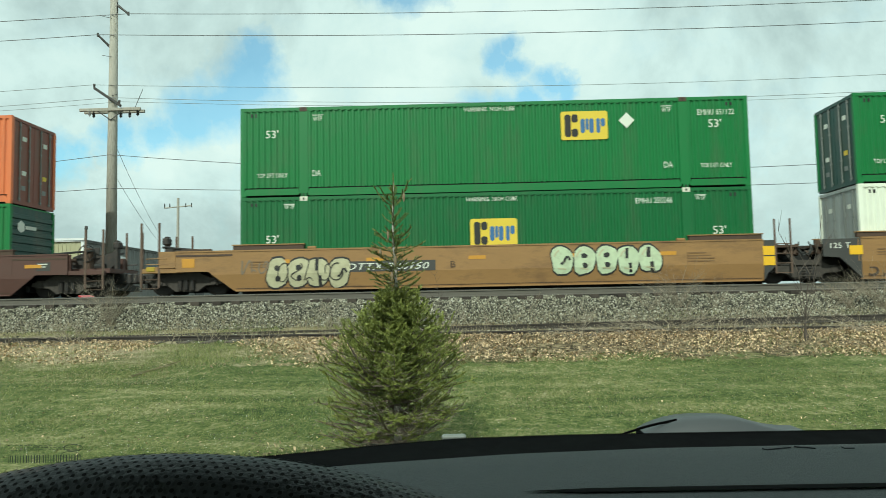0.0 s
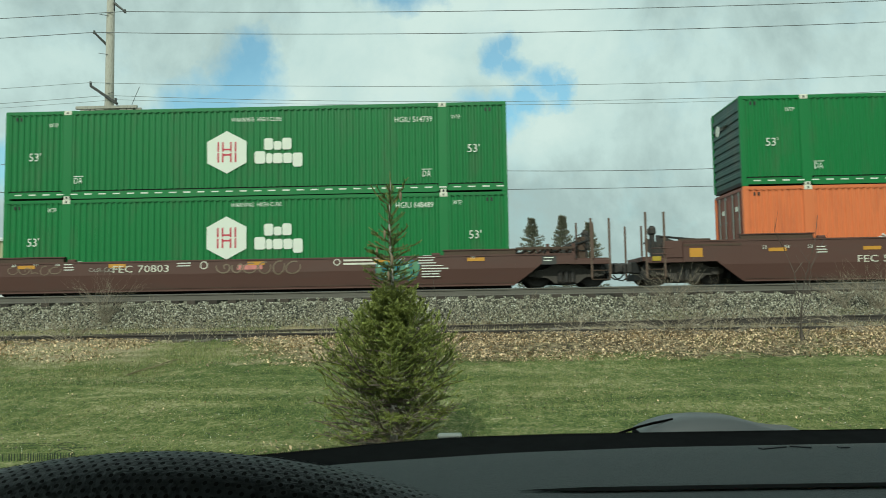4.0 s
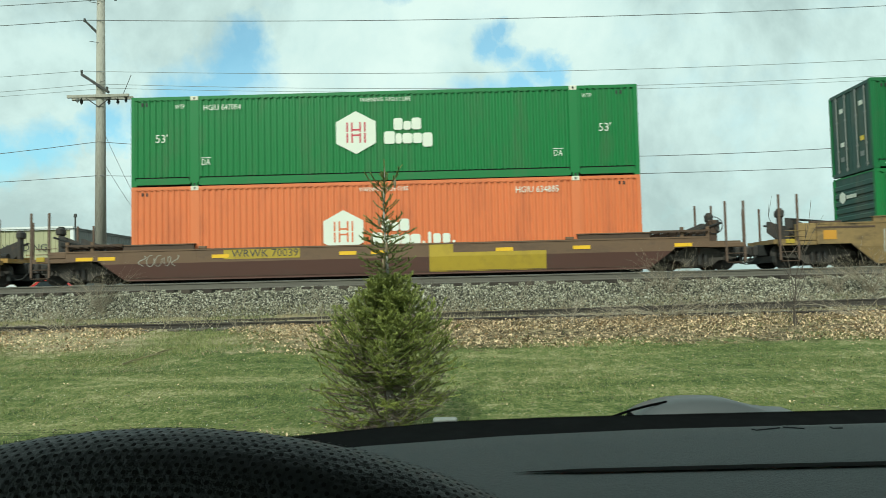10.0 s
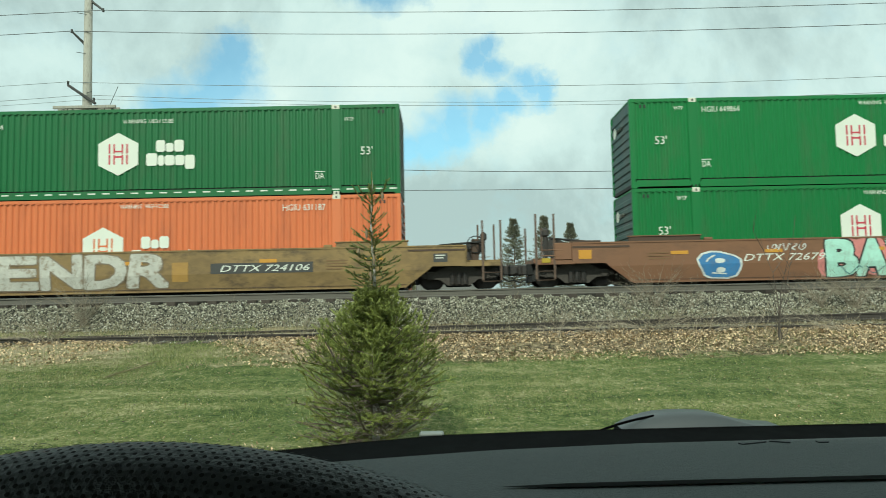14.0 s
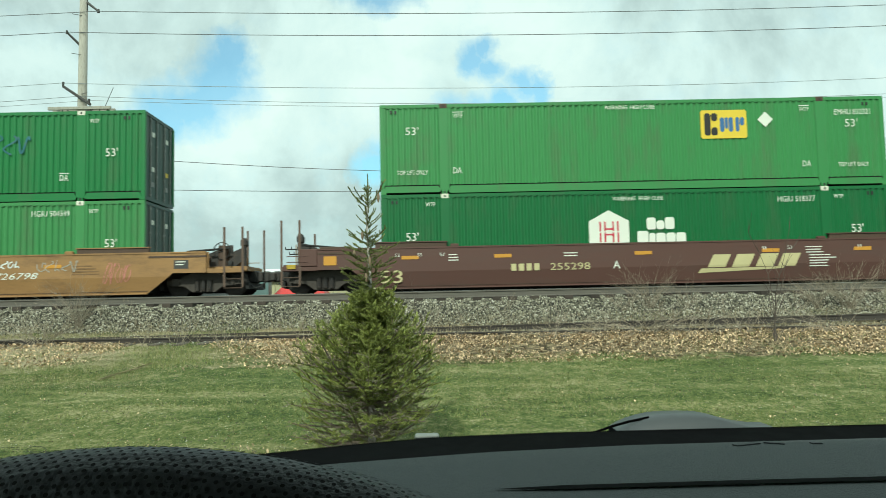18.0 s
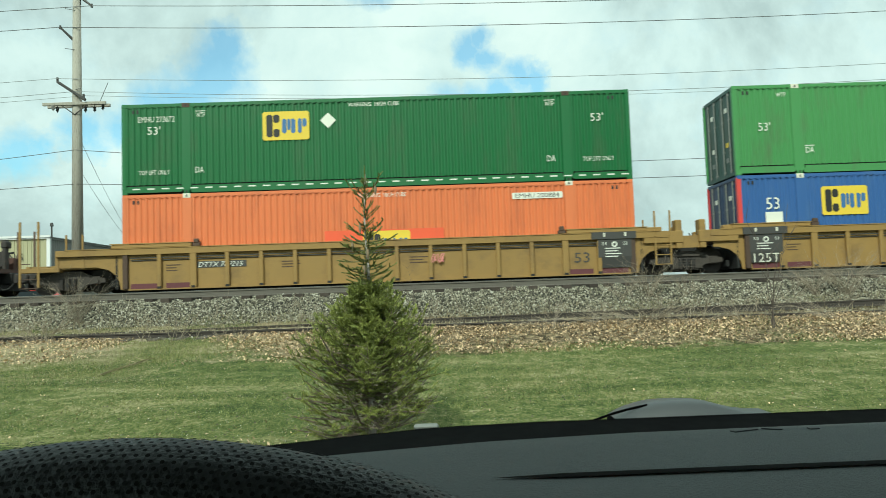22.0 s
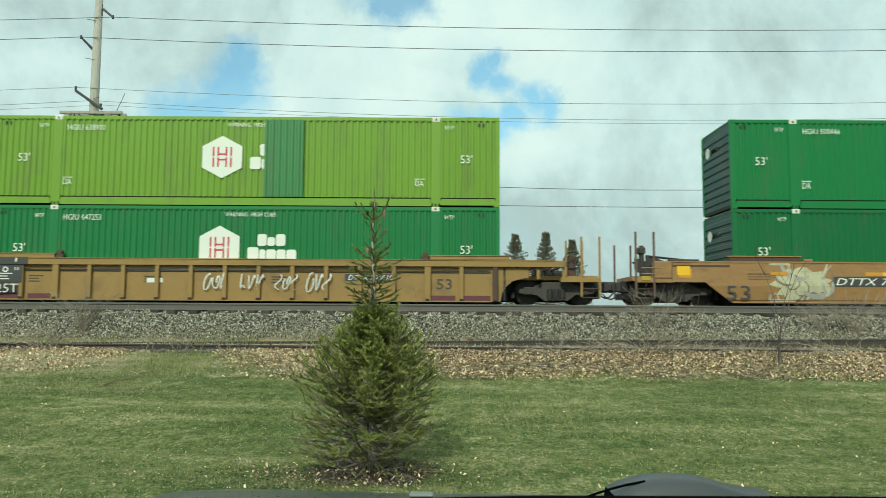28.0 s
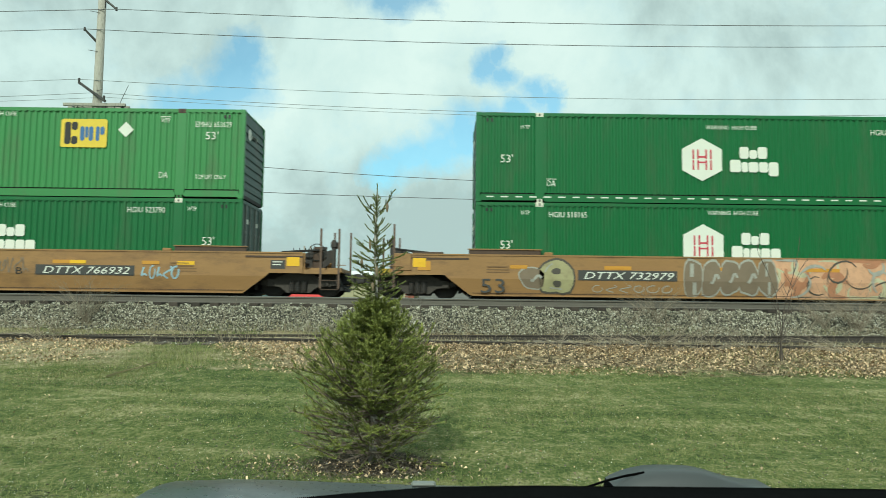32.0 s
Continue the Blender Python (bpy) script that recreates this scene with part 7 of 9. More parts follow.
    std_marks(c, "orange", "joint", "coupler")
    reflectors(c, (1.35, 4.6, 7.9, 11.1, 14.5), 1.0, REFLECT)
    put("yellow_plate", CARM["plate"], REFLECT, c, (LEN + 1.7, 0, 1.08))
    lettering("53", c, .30, .40, .75, .45, CAR_GREY, SIDE_Y - .002)
    dark_panel(c, 2.1, 7.8, .12, 1.34, SPRAY["silver"], -.2035, "sprayed_ground")
    sprayed_word(c, "BORGI", 2.3, 8.4, .14, 1.33, ("silver",), "ghostblack", None, 130, rim=.06, fat=.12)
    scrawl(c, 8.4, 9.6, .6, 1.15, "ghost", 131, .04)
    side_words(c, "B", 9.3, .70, .2, .2, INK)
    dark_panel(c, 9.8, 12.9, .58, .90, CAR_GREY)
    side_words(c, "DTTX 766932", 11.4, .74, 2.7, .22)
    scrawl(c, 13.1, 14.3, .5, .9, "paleblue", 132, .05)
    stack(539.27, c, hex_box(GREEN_D, number="HGIU 523790", number_at=13.1), panel_box(GREEN_L, number="EMHU 653629"))
    # tail seen in the last seconds
    c = well_car(CAR_ORANGE, "orange-brown well car with pale outlined graffiti", "coupler", "coupler")
    std_marks(c, "orange", "coupler", "coupler")
    reflectors(c, (1.35, 4.6, 7.9, 11.1, 14.5), 1.0, AMBER)
    put("yellow_plate", CARM["plate"], REFLECT, c, (-1.75, 0, 1.1))
    lettering("53", c, .55, .40, .75, .45, CAR_GREY, SIDE_Y - .002)
    graffiti(c, 1.45, 2.2, .3, 1.0, 1, "ghost", "silver", None, 139)
    graffiti(c, 2.0, 3.0, .12, 1.33, 1, "khaki", "ghostblack", "silver", 140)
    dark_panel(c, 3.2, 6.3, .60, .92, CAR_GREY)
    side_words(c, "DTTX 732979", 4.8, .76, 2.8, .22)
    graffiti(c, 6.5, 9.4, .14, 1.32, 5, "ghost", "silver", None, 141)
    swirl_piece(c, 9.2, 15.8, "peach", (("cream", 14, .13), ("clay", 10, .20), ("ghostblack", 12, .05), ("silver", 8, .10)), 142)
    scrawl(c, 3.6, 6.2, .22, .48, "silver", 143, .03, 6)
    stack(562.82, c, hex_box(GREEN_D, number="HGIU 518165", emblem_at=7.2), hex_box(GREEN_D, number="HGIU 521120", number_at=13.2, dashes=True, emblem_at=7.2))


def panel_at(x, z):
    def fn(ob):
        mark("emblem_panel", CM["panel"], YELLOW, ob, x, z, y=-.012)
        mark("emblem_block", CM["panel_black"], INK, ob, x, z, y=-.016)
        mark("emblem_block", CM["panel_blue"], LOGO_BLUE, ob, x, z, y=-.016)
    return fn


def words_at(words, x, z, w, h, material=None):
    def fn(ob):
        lettering(words, ob, x, z, w, h, material, -.012)
    return fn


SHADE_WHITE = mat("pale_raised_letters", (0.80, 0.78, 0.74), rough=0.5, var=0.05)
KHAKI = mat("pale_yellow_lettering", (0.52, 0.46, 0.24), rough=0.6, var=0.15, fine=20)

build_train()

# ------------------------------------------------------------ trees


def stick_mesh(name, sticks):
    """Many thin three-sided sticks: (from, to, radius, radius)."""
    quads = []
    for p, q, r0, r1 in sticks:
        d = (q - p).normalized()
        u = d.orthogonal().normalized()
        w = d.cross(u)
        ring = [(u * math.cos(a) + w * math.sin(a)) for a in (0, 2.094, 4.189)]
        for k in range(3):
            e0, e1 = ring[k], ring[(k + 1) % 3]
            quads.append([tuple(p + e0 * r0), tuple(p + e1 * r0), tuple(q + e1 * r1), tuple(q + e0 * r1)])
    return tri_mesh(name, np.array(quads), 4)


def spruce(name, label, at, height, radii, seed, step, needle, width, count, needles, group, whorl, bare_from, lift):
    """A spruce: tapered trunk, whorls of limbs with side twigs, and needles along them. radii: (height, reach) pairs as fractions and metres."""
    rnd = random.Random(seed)
    rng = np.random.default_rng(seed)
    tree = thing(name, label, "tree", group, at)
    hs, rs = zip(*radii)
    bm = bmesh.new()
    pts = [Vector((.02 * height * .3 * math.sin(k * 1.3), .01 * math.cos(k), height * k / 10)) for k in range(11)]
    r0 = height * .014
    for k in range(10):
        rod(bm, pts[k] - Vector((0, 0, .05 if k == 0 else 0)), pts[k + 1], r0 * (1.08 - k / 10), r0 * (1.08 - (k + 1) / 10), 8)
    part("trunk", bm, BARK, tree, smooth=True)
    wood = []
    segs, tips, tops = [], [], []
    unit = height / 2.5
    h = height * .035
    turn = 0.0
    while h < height * .985:
        f = h / height
        leader = f > bare_from
        reach = float(np.interp(f, hs, rs))
        n = rnd.randint(5, 7) if leader else rnd.randint(*whorl)
        turn += rnd.uniform(.3, .9)
        for b in range(n):
            az = turn + 2 * math.pi * b / n + rnd.uniform(-.3, .3)
            clump = 1 + .34 * noise.noise(Vector((math.cos(az) * 1.6, math.sin(az) * 1.6, h / unit * 2.6 + seed)))
            ln = reach * rnd.uniform(.78, 1.2) * clump
            up0 = lift * radians(np.interp(f, (0, .15, .4, .62, .85, 1), (-16, 2, 14, 14, 30, 50)) + rnd.uniform(-9, 9))
            tip = lift * radians(np.interp(f, (0, .15, .4, .62, 1), (-4, 16, 30, 40, 68)) + rnd.uniform(-10, 12))
            base = Vector((0, 0, h + rnd.uniform(-.3, .3) * step))
            side = Vector((-math.sin(az), math.cos(az), 0))
            out = Vector((math.cos(az), math.sin(az), 0))
            line = [base]
            m = 6
            for k in range(m):
                e = up0 + (tip - up0) * k / (m - 1)
                line.append(line[-1] + (out * math.cos(e) + Vector((0, 0, math.sin(e)))) * ln / m + side * rnd.uniform(-.02, .02) * ln)
            thick = max(.0022, ln * .011) * height / 2.5
            wood.append((line[0], line[2], thick * 1.4, thick))
            wood.append((line[2], line[-1], thick, thick * .35))
            for k in range(1, m + 1):
                p, q = line[k - 1], line[k]
                fr = k / m
                if leader:
                    tops.append((p, q, 1.0))
                elif k >= 2:
                    (tips if k > 4 else segs).append((p, q, 1.0))
                if k < 2 and ln > .25 * unit:
                    continue
                for s in (-1, 1):
                    for j in range(3 if not leader else 2):
                        if leader and rnd.random() < .6:
                            continue
                        tw = (.115 - .045 * fr) * unit * rnd.uniform(.7, 1.3) * (1 if not leader else .6)
                        o = p.lerp(q, rnd.random())
                        d = ((q - p).normalized() * .8 + side * s * rnd.uniform(.2, 1.2) + Vector((0, 0, rnd.uniform(-.2, .9)))).normalized()
                        e1 = o + d * tw
                        pick = tips if fr > .55 and not leader and rnd.random() < .7 else segs
                        (tops if leader else pick).append((o, e1, .9))
                        for s2 in (-1, 1):
                            if not leader and rnd.random() < .8:
                                o2 = o.lerp(e1, rnd.uniform(.3, .6))
                                d2 = (d + d.cross(Vector((0, 0, 1))) * s2 * .7 + Vector((0, 0, rnd.uniform(.0, .45)))).normalized()
                                pick.append((o2, o2 + d2 * tw * .62, .8))
        h += (height * .050 if leader else step) * rnd.uniform(.75, 1.25)
    (tops if tops else segs).extend([(Vector((0, 0, height * .88)), Vector((.01, 0, height * 1.01)), 1.0)] * 2)
    put("limb", stick_mesh("limb", wood), BARK, tree)["kind"] = "stuff"

    def needle_tris(lines, total):
        a = np.array([p for p, _, _ in lines])
        b = np.array([q for _, q, _ in lines])
        ln = np.linalg.norm(b - a, axis=1)
        idx = rng.choice(len(lines), total, p=ln / ln.sum())
        t = rng.random(total)[:, None]
        o = a[idx] + (b - a)[idx] * t
        d = (b - a)[idx] / ln[idx][:, None]
        rv = rng.normal(size=(total, 3))
        perp = rv - (rv * d).sum(1, keepdims=True) * d
        perp /= np.linalg.norm(perp, axis=1, keepdims=True)
        perp[:, 2] += .25
        way = d * rng.uniform(.6, 1.1, (total, 1)) + perp * rng.uniform(.35, .8, (total, 1))
        way /= np.linalg.norm(way, axis=1, keepdims=True)
        w = np.cross(way, rng.normal(size=(total, 3)))
        w /= np.linalg.norm(w, axis=1, keepdims=True)
        size = needle * rng.uniform(.6, 1.2, (total, 1))
        return np.stack([o - w * width, o + w * width, o + way * size], 1)
    if tops:
        put("leader", tri_mesh("leader", needle_tris(tops, count // 8)), needles, tree, None, "sparse upright top shoots")["kind"] = "stuff"
    total = [sum((q - p).length for p, q, _ in lines) for lines in (segs, tips)]
    inner = int(count * total[0] / sum(total))
    crown = put("crown", tri_mesh("crown", needle_tris(segs, inner)), needles, tree)
    crown["kind"] = "stuff"
    young = put("young_shoot", tri_mesh("young_shoot", needle_tris(tips, count - inner)), needles, tree)
    young["kind"] = "stuff"
    return tree


def young_spruce(name, label, at, height, radii, seed):
    """A young spruce: a pale trunk that shows in the thin top, upswept limbs with side shoots below, and needles along every shoot."""
    rnd = random.Random(seed)
    rng = np.random.default_rng(seed)
    tree = thing(name, label, "tree", "", at)
    up = Vector((0, 0, 1))
    hs, rs = zip(*radii)
    bm = bmesh.new()
    stem = [Vector((.012 * math.sin(k * 1.1), .01 * math.cos(k * .9), height * k / 12)) for k in range(13)]
    for k in range(12):
        rod(bm, stem[k] - (up * .05 if k == 0 else up * 0), stem[k + 1], .036 * (1.06 - k / 12), .036 * (1.06 - (k + 1) / 12), 9)
    part("trunk", bm, BARK_PALE, tree, "pale grey bark", smooth=True)
    wood, inner, shoots, leader, dry, cones = [], [], [], [], [], []

    def limb(base, az, ln, up0, up1, m=6):
        out, side = Vector((math.cos(az), math.sin(az), 0)), Vector((-math.sin(az), math.cos(az), 0))
        line = [base]
        sway = rnd.uniform(-.12, .12)
        for k in range(m):
            e = up0 + (up1 - up0) * k / (m - 1)
            line.append(line[-1] + (out * math.cos(e) + up * math.sin(e) + side * (sway + rnd.uniform(-.1, .1))) * ln / m)
        thick = max(.0026, ln * .011)
        wood.append((line[0], line[m // 2], thick * 1.4, thick))
        wood.append((line[m // 2], line[-1], thick, thick * .4))
        return line, side

    # the thin top: separate whorls of brush-like branches
    for f, n, reach, e0, e1 in ((.59, 7, .27, 8, 30), (.615, 7, .26, 8, 30), (.645, 6, .25, 5, 28), (.675, 7, .29, 0, 24), (.705, 6, .27, 8, 30), (.735, 6, .26, 5, 30), (.765, 6, .22, 15, 38),
                                (.80, 5, .15, 22, 40), (.835, 5, .16, 25, 48), (.868, 5, .15, 32, 55), (.905, 6, .23, 40, 62), (.955, 4, .09, 45, 65)):
        turn = rnd.uniform(0, 6.28)
        for b in range(n):
            az = turn + 2 * math.pi * b / n + rnd.uniform(-.35, .35)
            line, side = limb(up * (height * (f + rnd.uniform(-.008, .008))), az, reach * rnd.uniform(.7, 1.15), radians(e0 + rnd.uniform(-10, 10)), radians(e1 + rnd.uniform(-12, 12)), 5)
            if len(cones) < 5 and math.sin(az) < -.35 and (f in (.905, .80, .735, .705, .645)) and all(abs(c.z - line[3].z) > .06 for c in cones):
                cones.append(line[3])
            for k in range(1, 6):
                leader.append((line[k - 1], line[k]))
                if k > 1 and reach > .2:
                    for s in (-1, 1):
                        if rnd.random() < .55:
                            o = line[k - 1].lerp(line[k], rnd.random())
                            d = ((line[k] - line[k - 1]).normalized() + side * s * rnd.uniform(.5, 1.1) + up * rnd.uniform(-.2, .5)).normalized()
                            leader.append((o, o + d * rnd.uniform(.03, .075)))
    for _ in range(46):
        o = up * (height * rnd.uniform(.60, .97))
        az = rnd.uniform(0, 6.28)
        leader.append((o, o + Vector((math.cos(az), math.sin(az), rnd.uniform(.4, 1.3))).normalized() * rnd.uniform(.03, .07)))
    leader.append((up * (height * .90), up * (height * 1.03)))
    for tip in cones:
        bm = bmesh.new()
        for k in range(8):
            rod(bm, (0, 0, -.011 * k), (0, 0, -.011 * (k + 1)), .008 + .007 * math.sin(k / 7 * 3.0), .006 + .007 * math.sin((k + 1) / 7 * 3.0), 8)
        part("cone", bm, CONE_BROWN, tree, "pale brown hanging cone").location = tip
    # the full body
    h = height * .03
    while h < height * .565:
        f = h / height
        reach = float(np.interp(f, hs, rs))
        n = rnd.randint(7, 9)
        turn = rnd.uniform(0, 6.28)
        for b in range(n):
            az = turn + 2 * math.pi * b / n + rnd.uniform(-.3, .3)
            clump = 1 + .42 * noise.noise(Vector((math.cos(az) * 1.5, math.sin(az) * 1.5, f * 7 + seed)))
            ln = reach * rnd.uniform(.80, 1.16) * clump
            e0 = np.interp(f, (0, .12, .3, .5, .6), (-8, 0, 8, 18, 25)) + rnd.uniform(-14, 16)
            e1 = e0 + rnd.uniform(10, 48)
            line, side = limb(up * (h + rnd.uniform(-.02, .02)), az, ln * 1.06, radians(e0), radians(e1))
            bare = f < .20 and rnd.random() < .75 - 2.4 * f
            for k in range(1, 7):
                p, q = line[k - 1], line[k]
                fr = k / 6
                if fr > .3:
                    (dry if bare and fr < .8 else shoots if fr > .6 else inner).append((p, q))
                for s in (-1, 1):
                    for _ in range(1 if fr < .3 else 2):
                        o = p.lerp(q, rnd.random())
                        tw = rnd.uniform(.07, .17) * (1.12 - .45 * fr) * min(1, .35 + ln)
                        d = ((q - p).normalized() * rnd.uniform(.4, .9) + side * s * rnd.uniform(.2, 1.4) + up * rnd.uniform(-.45, .95)).normalized()
                        e = o + d * tw
                        if f < .24 and rnd.random() < (.8 if bare else .25):
                            dry.append((o, e))
                            continue
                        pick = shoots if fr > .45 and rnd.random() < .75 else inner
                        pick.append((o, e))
                        for s2 in (-1, 1):
                            if rnd.random() < .6:
                                o2 = o.lerp(e, rnd.uniform(.25, .7))
                                d2 = (d + d.cross(up) * s2 * .8 + up * rnd.uniform(.1, .6)).normalized()
                                pick.append((o2, o2 + d2 * tw * rnd.uniform(.4, .65)))
        h += .046 * rnd.uniform(.7, 1.3)
    put("limb", stick_mesh("limb", wood), BARK, tree)["kind"] = "stuff"

    def needle_tris(lines, total, size, width):
        a = np.array([p for p, _ in lines])
        b = np.array([q for _, q in lines])
        ln = np.linalg.norm(b - a, axis=1)
        idx = rng.choice(len(lines), total, p=ln / ln.sum())
        o = a[idx] + (b - a)[idx] * rng.random(total)[:, None]
        d = (b - a)[idx] / ln[idx][:, None]
        rv = rng.normal(size=(total, 3))
        perp = rv - (rv * d).sum(1, keepdims=True) * d
        perp /= np.linalg.norm(perp, axis=1, keepdims=True)
        perp[:, 2] += .2
        way = d * rng.uniform(.5, 1.1, (total, 1)) + perp * rng.uniform(.4, .9, (total, 1))
        way /= np.linalg.norm(way, axis=1, keepdims=True)
        w = np.cross(way, rng.normal(size=(total, 3)))
        w /= np.linalg.norm(w, axis=1, keepdims=True)
        return np.stack([o - w * width, o + w * width, o + way * size * rng.uniform(.6, 1.2, (total, 1))], 1)
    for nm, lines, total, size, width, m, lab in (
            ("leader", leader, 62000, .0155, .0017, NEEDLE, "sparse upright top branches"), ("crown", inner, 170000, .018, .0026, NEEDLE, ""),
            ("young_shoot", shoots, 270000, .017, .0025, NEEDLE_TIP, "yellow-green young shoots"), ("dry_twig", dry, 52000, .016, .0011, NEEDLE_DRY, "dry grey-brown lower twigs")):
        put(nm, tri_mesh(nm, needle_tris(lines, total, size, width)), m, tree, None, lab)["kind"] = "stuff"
    put("bare_twig", stick_mesh("bare_twig", [(p, q, .0022, .0009) for p, q in dry]), NEEDLE_DRY, tree)["kind"] = "stuff"
    put("shoot_stem", stick_mesh("shoot_stem", [(p, q, .0016, .0008) for p, q in leader]), BARK, tree)["kind"] = "stuff"
    return tree


BARK_PALE = mat("pale_spruce_bark", (0.34, 0.31, 0.27), rough=0.9, var=0.35, scale=14, fine=90, bump=0.6, dirt=(0.12, 0.09, 0.07), dirt_amount=0.5)


def build_trees():
    radii = ((0, .62), (.06, .72), (.126, .76), (.20, .74), (.28, .66), (.36, .53), (.43, .38), (.48, .27), (.55, .19), (.60, .18))
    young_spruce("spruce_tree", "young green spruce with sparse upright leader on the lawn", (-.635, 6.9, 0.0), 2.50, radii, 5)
    far = ((0, 1.5), (.12, 1.35), (.3, 1.1), (.5, 1.0), (.65, .76), (.8, .42), (.9, .17), (.94, .07), (1, .01))
    for i, (x, y, top) in enumerate(((4.45, 45, 6.35), (6.4, 45.6, 6.45), (7.85, 44.6, 5.95))):
        spruce("distant_spruce", ("blue-green spruce with hanging cones behind the tracks" if i < 2 else "blue-grey spruce behind the tracks"), (x, y, 1.0), top - 1.0, far, 20 + i, .16, .085, .013, 30000,
               NEEDLE_FAR, "spruces behind the tracks", (4, 6), 1.1, .35)


build_trees()

# ------------------------------------------------------------ poles and wires
POLE_Y = 29.0


def build_poles():
    def pole(x):
        p = thing("utility_pole", "tall weathered wooden utility pole with crossarm", "utility pole", "utility poles", (x, POLE_Y, 1.0))
        bm = bmesh.new()
        rod(bm, (0, 0, -.2), (0, 0, 14.4), .235, .137, 16)
        part("shaft", bm, WOOD_POLE, p, smooth=True)
        for y in (-.19, .19):
            part("crossarm", boxed(-1.25, 1.22, y - .05, y + .05, 8.27, 8.39, .01), WOOD_POLE, p)
        for xx, zz in ((-.85, 8.12), (-.68, 8.05), (.42, 8.02), (.78, 8.02), (1.10, 8.08)):
            bm = bmesh.new()
            for k in range(3):
                rod(bm, (xx, -.19, zz + .06 * k), (xx, -.19, zz + .06 * k + .035), .05, .065, 8)
            rod(bm, (xx, -.19, zz - .05), (xx, -.19, zz + .25), .018, sides=6)
            part("insulator", bm, PORCELAIN if xx < -.8 else SHADOW_STEEL, p)
        for (x0, z0), (x1, z1), r in (((-.10, 10.92), (-.58, 11.42), .055), ((.10, 12.72), (.66, 12.26), .055)):
            bm = bmesh.new()
            rod(bm, (x0, 0, z0 - .35), (x0, 0, z0 + .1), .07, .06, 8)
            rod(bm, (x0, 0, z0), (x1, -.15, z1), r, r * .7, 8)
            rod(bm, (x1, -.15, z1 - .06), (x1, -.15, z1 + .08), .05, .04, 8)
            part("bracket_arm", bm, CAR_GREY, p)
        bm = bmesh.new()
        rod(bm, (-.72, -.10, 9.25), (.46, -.30, 8.44), .055, sides=6)
        rod(bm, (-.72, -.10, 9.25), (-.72, -.10, 9.42), .04, .05, 8)
        rod(bm, (.40, -.30, 8.48), (.40, -.30, 8.66), .04, .05, 8)
        part("slanted_arm", bm, CAR_GREY, p)
        for s in (-1, 1):
            bm = bmesh.new()
            rod(bm, (s * .55, -.2, 8.3), (0, -.2, 7.9), .02, sides=6)
            part("brace", bm, CAR_GREY, p)
        bm = bmesh.new()
        for zz, s in ((12.1, -1), (10.5, -1), (8.9, 1)):
            rod(bm, (0, -.15, zz), (s * .32, -.3, zz + .02), .012, sides=5)
        rod(bm, (1.0, -.2, 8.4), (1.35, -.3, 9.1), .012, sides=5)
        part("bare_hook", bm, WIRE, p)
        return p
    a = pole(-13.95)
    for x in (30.0, -58.0):
        copy_thing(a, Matrix.Translation((x, POLE_Y, 1.0)))
    wires = ((-.58, 12.42, .46, .0135), (.66, 13.25, .40, .0135), (-.72, 10.36, .55, .010), (.0, 9.82, .66, .010), (.40, 9.64, .62, .008), (.0, 7.50, 1.15, .0125), (.0, 6.15, .48, .0125))
    for dx, z, sag, r in wires:
        bm = bmesh.new()
        n = 22
        pts = [Vector((x0 + dx + 44.0 * k / n, POLE_Y - .18, z - sag * (1 - (2 * k / n - 1) ** 2))) for x0 in (-57.95, -13.95) for k in range(n)]
        tube(bm, pts + [Vector((30.05 + dx, POLE_Y - .18, z))], r)
        w = part("overhead_wire", bm, WIRE if r > .012 else WIRE_PALE, None)
        tagged(w, "thin dark overhead wire between the poles", "wire", "overhead wires")
    # small pole far behind, with drooping service lines
    p = thing("small_pole", "slim grey pole with a short crossarm far behind the tracks", "utility pole", "utility poles", (-27.2, 70, 1.0))
    bm = bmesh.new()
    rod(bm, (0, 0, -.1), (0, 0, 10.9), .16, .12, 10)
    part("shaft", bm, WOOD_POLE, p)
    bm = bmesh.new()
    rod(bm, (-1.35, 0, 9.95), (1.35, 0, 10.15), .06, sides=6)
    part("crossarm", bm, WOOD_POLE, p)
    for x in (-1.3, -.8, .75, 1.3):
        bm = bmesh.new()
        rod(bm, (x, 0, 10.0), (x, 0, 10.38), .06, .04, 6)
        part("insulator", bm, SHADOW_STEEL, p)
    for i, (p0, p1, sag) in enumerate((((-13.95, 29, 8.2), (-27.2, 70, 6.4), .8), ((-13.95, 29, 6.9), (-27.2, 70, 6.1), .6))):
        bm = bmesh.new()
        a, b = Vector(p0), Vector(p1)
        pts = [a.lerp(b, k / 16) - Vector((0, 0, sag * (1 - (k / 8 - 1) ** 2))) for k in range(17)]
        tube(bm, pts, .009, 4)
        tagged(part("service_line", bm, WIRE, None), "thin drooping service line behind the tracks", "wire", "overhead wires")
    hf = thing("far_pole_frame", "distant two-legged power pole with crossarms", "utility pole", "utility poles", (-25.4, 120, 1.0))
    for x in (2.6, 3.6):
        bm = bmesh.new()
        rod(bm, (x, 0, -.1), (x, 0, 10.4), .20, .15, 8)
        part("shaft", bm, WOOD_POLE, hf)
    for x0, x1, z in ((.9, 4.8, 9.6), (1.5, 4.6, 8.8)):
        bm = bmesh.new()
        rod(bm, (x0, -.2, z), (x1, -.2, z + .05), .10, sides=6)
        for k in range(5):
            xx = x0 + (x1 - x0) * k / 4
            rod(bm, (xx, -.2, z), (xx, -.2, z + .45), .07, sides=5)
        part("crossarm", bm, SHADOW_STEEL, hf)


build_poles()

# ------------------------------------------------------------ buildings and vehicles behind the tracks


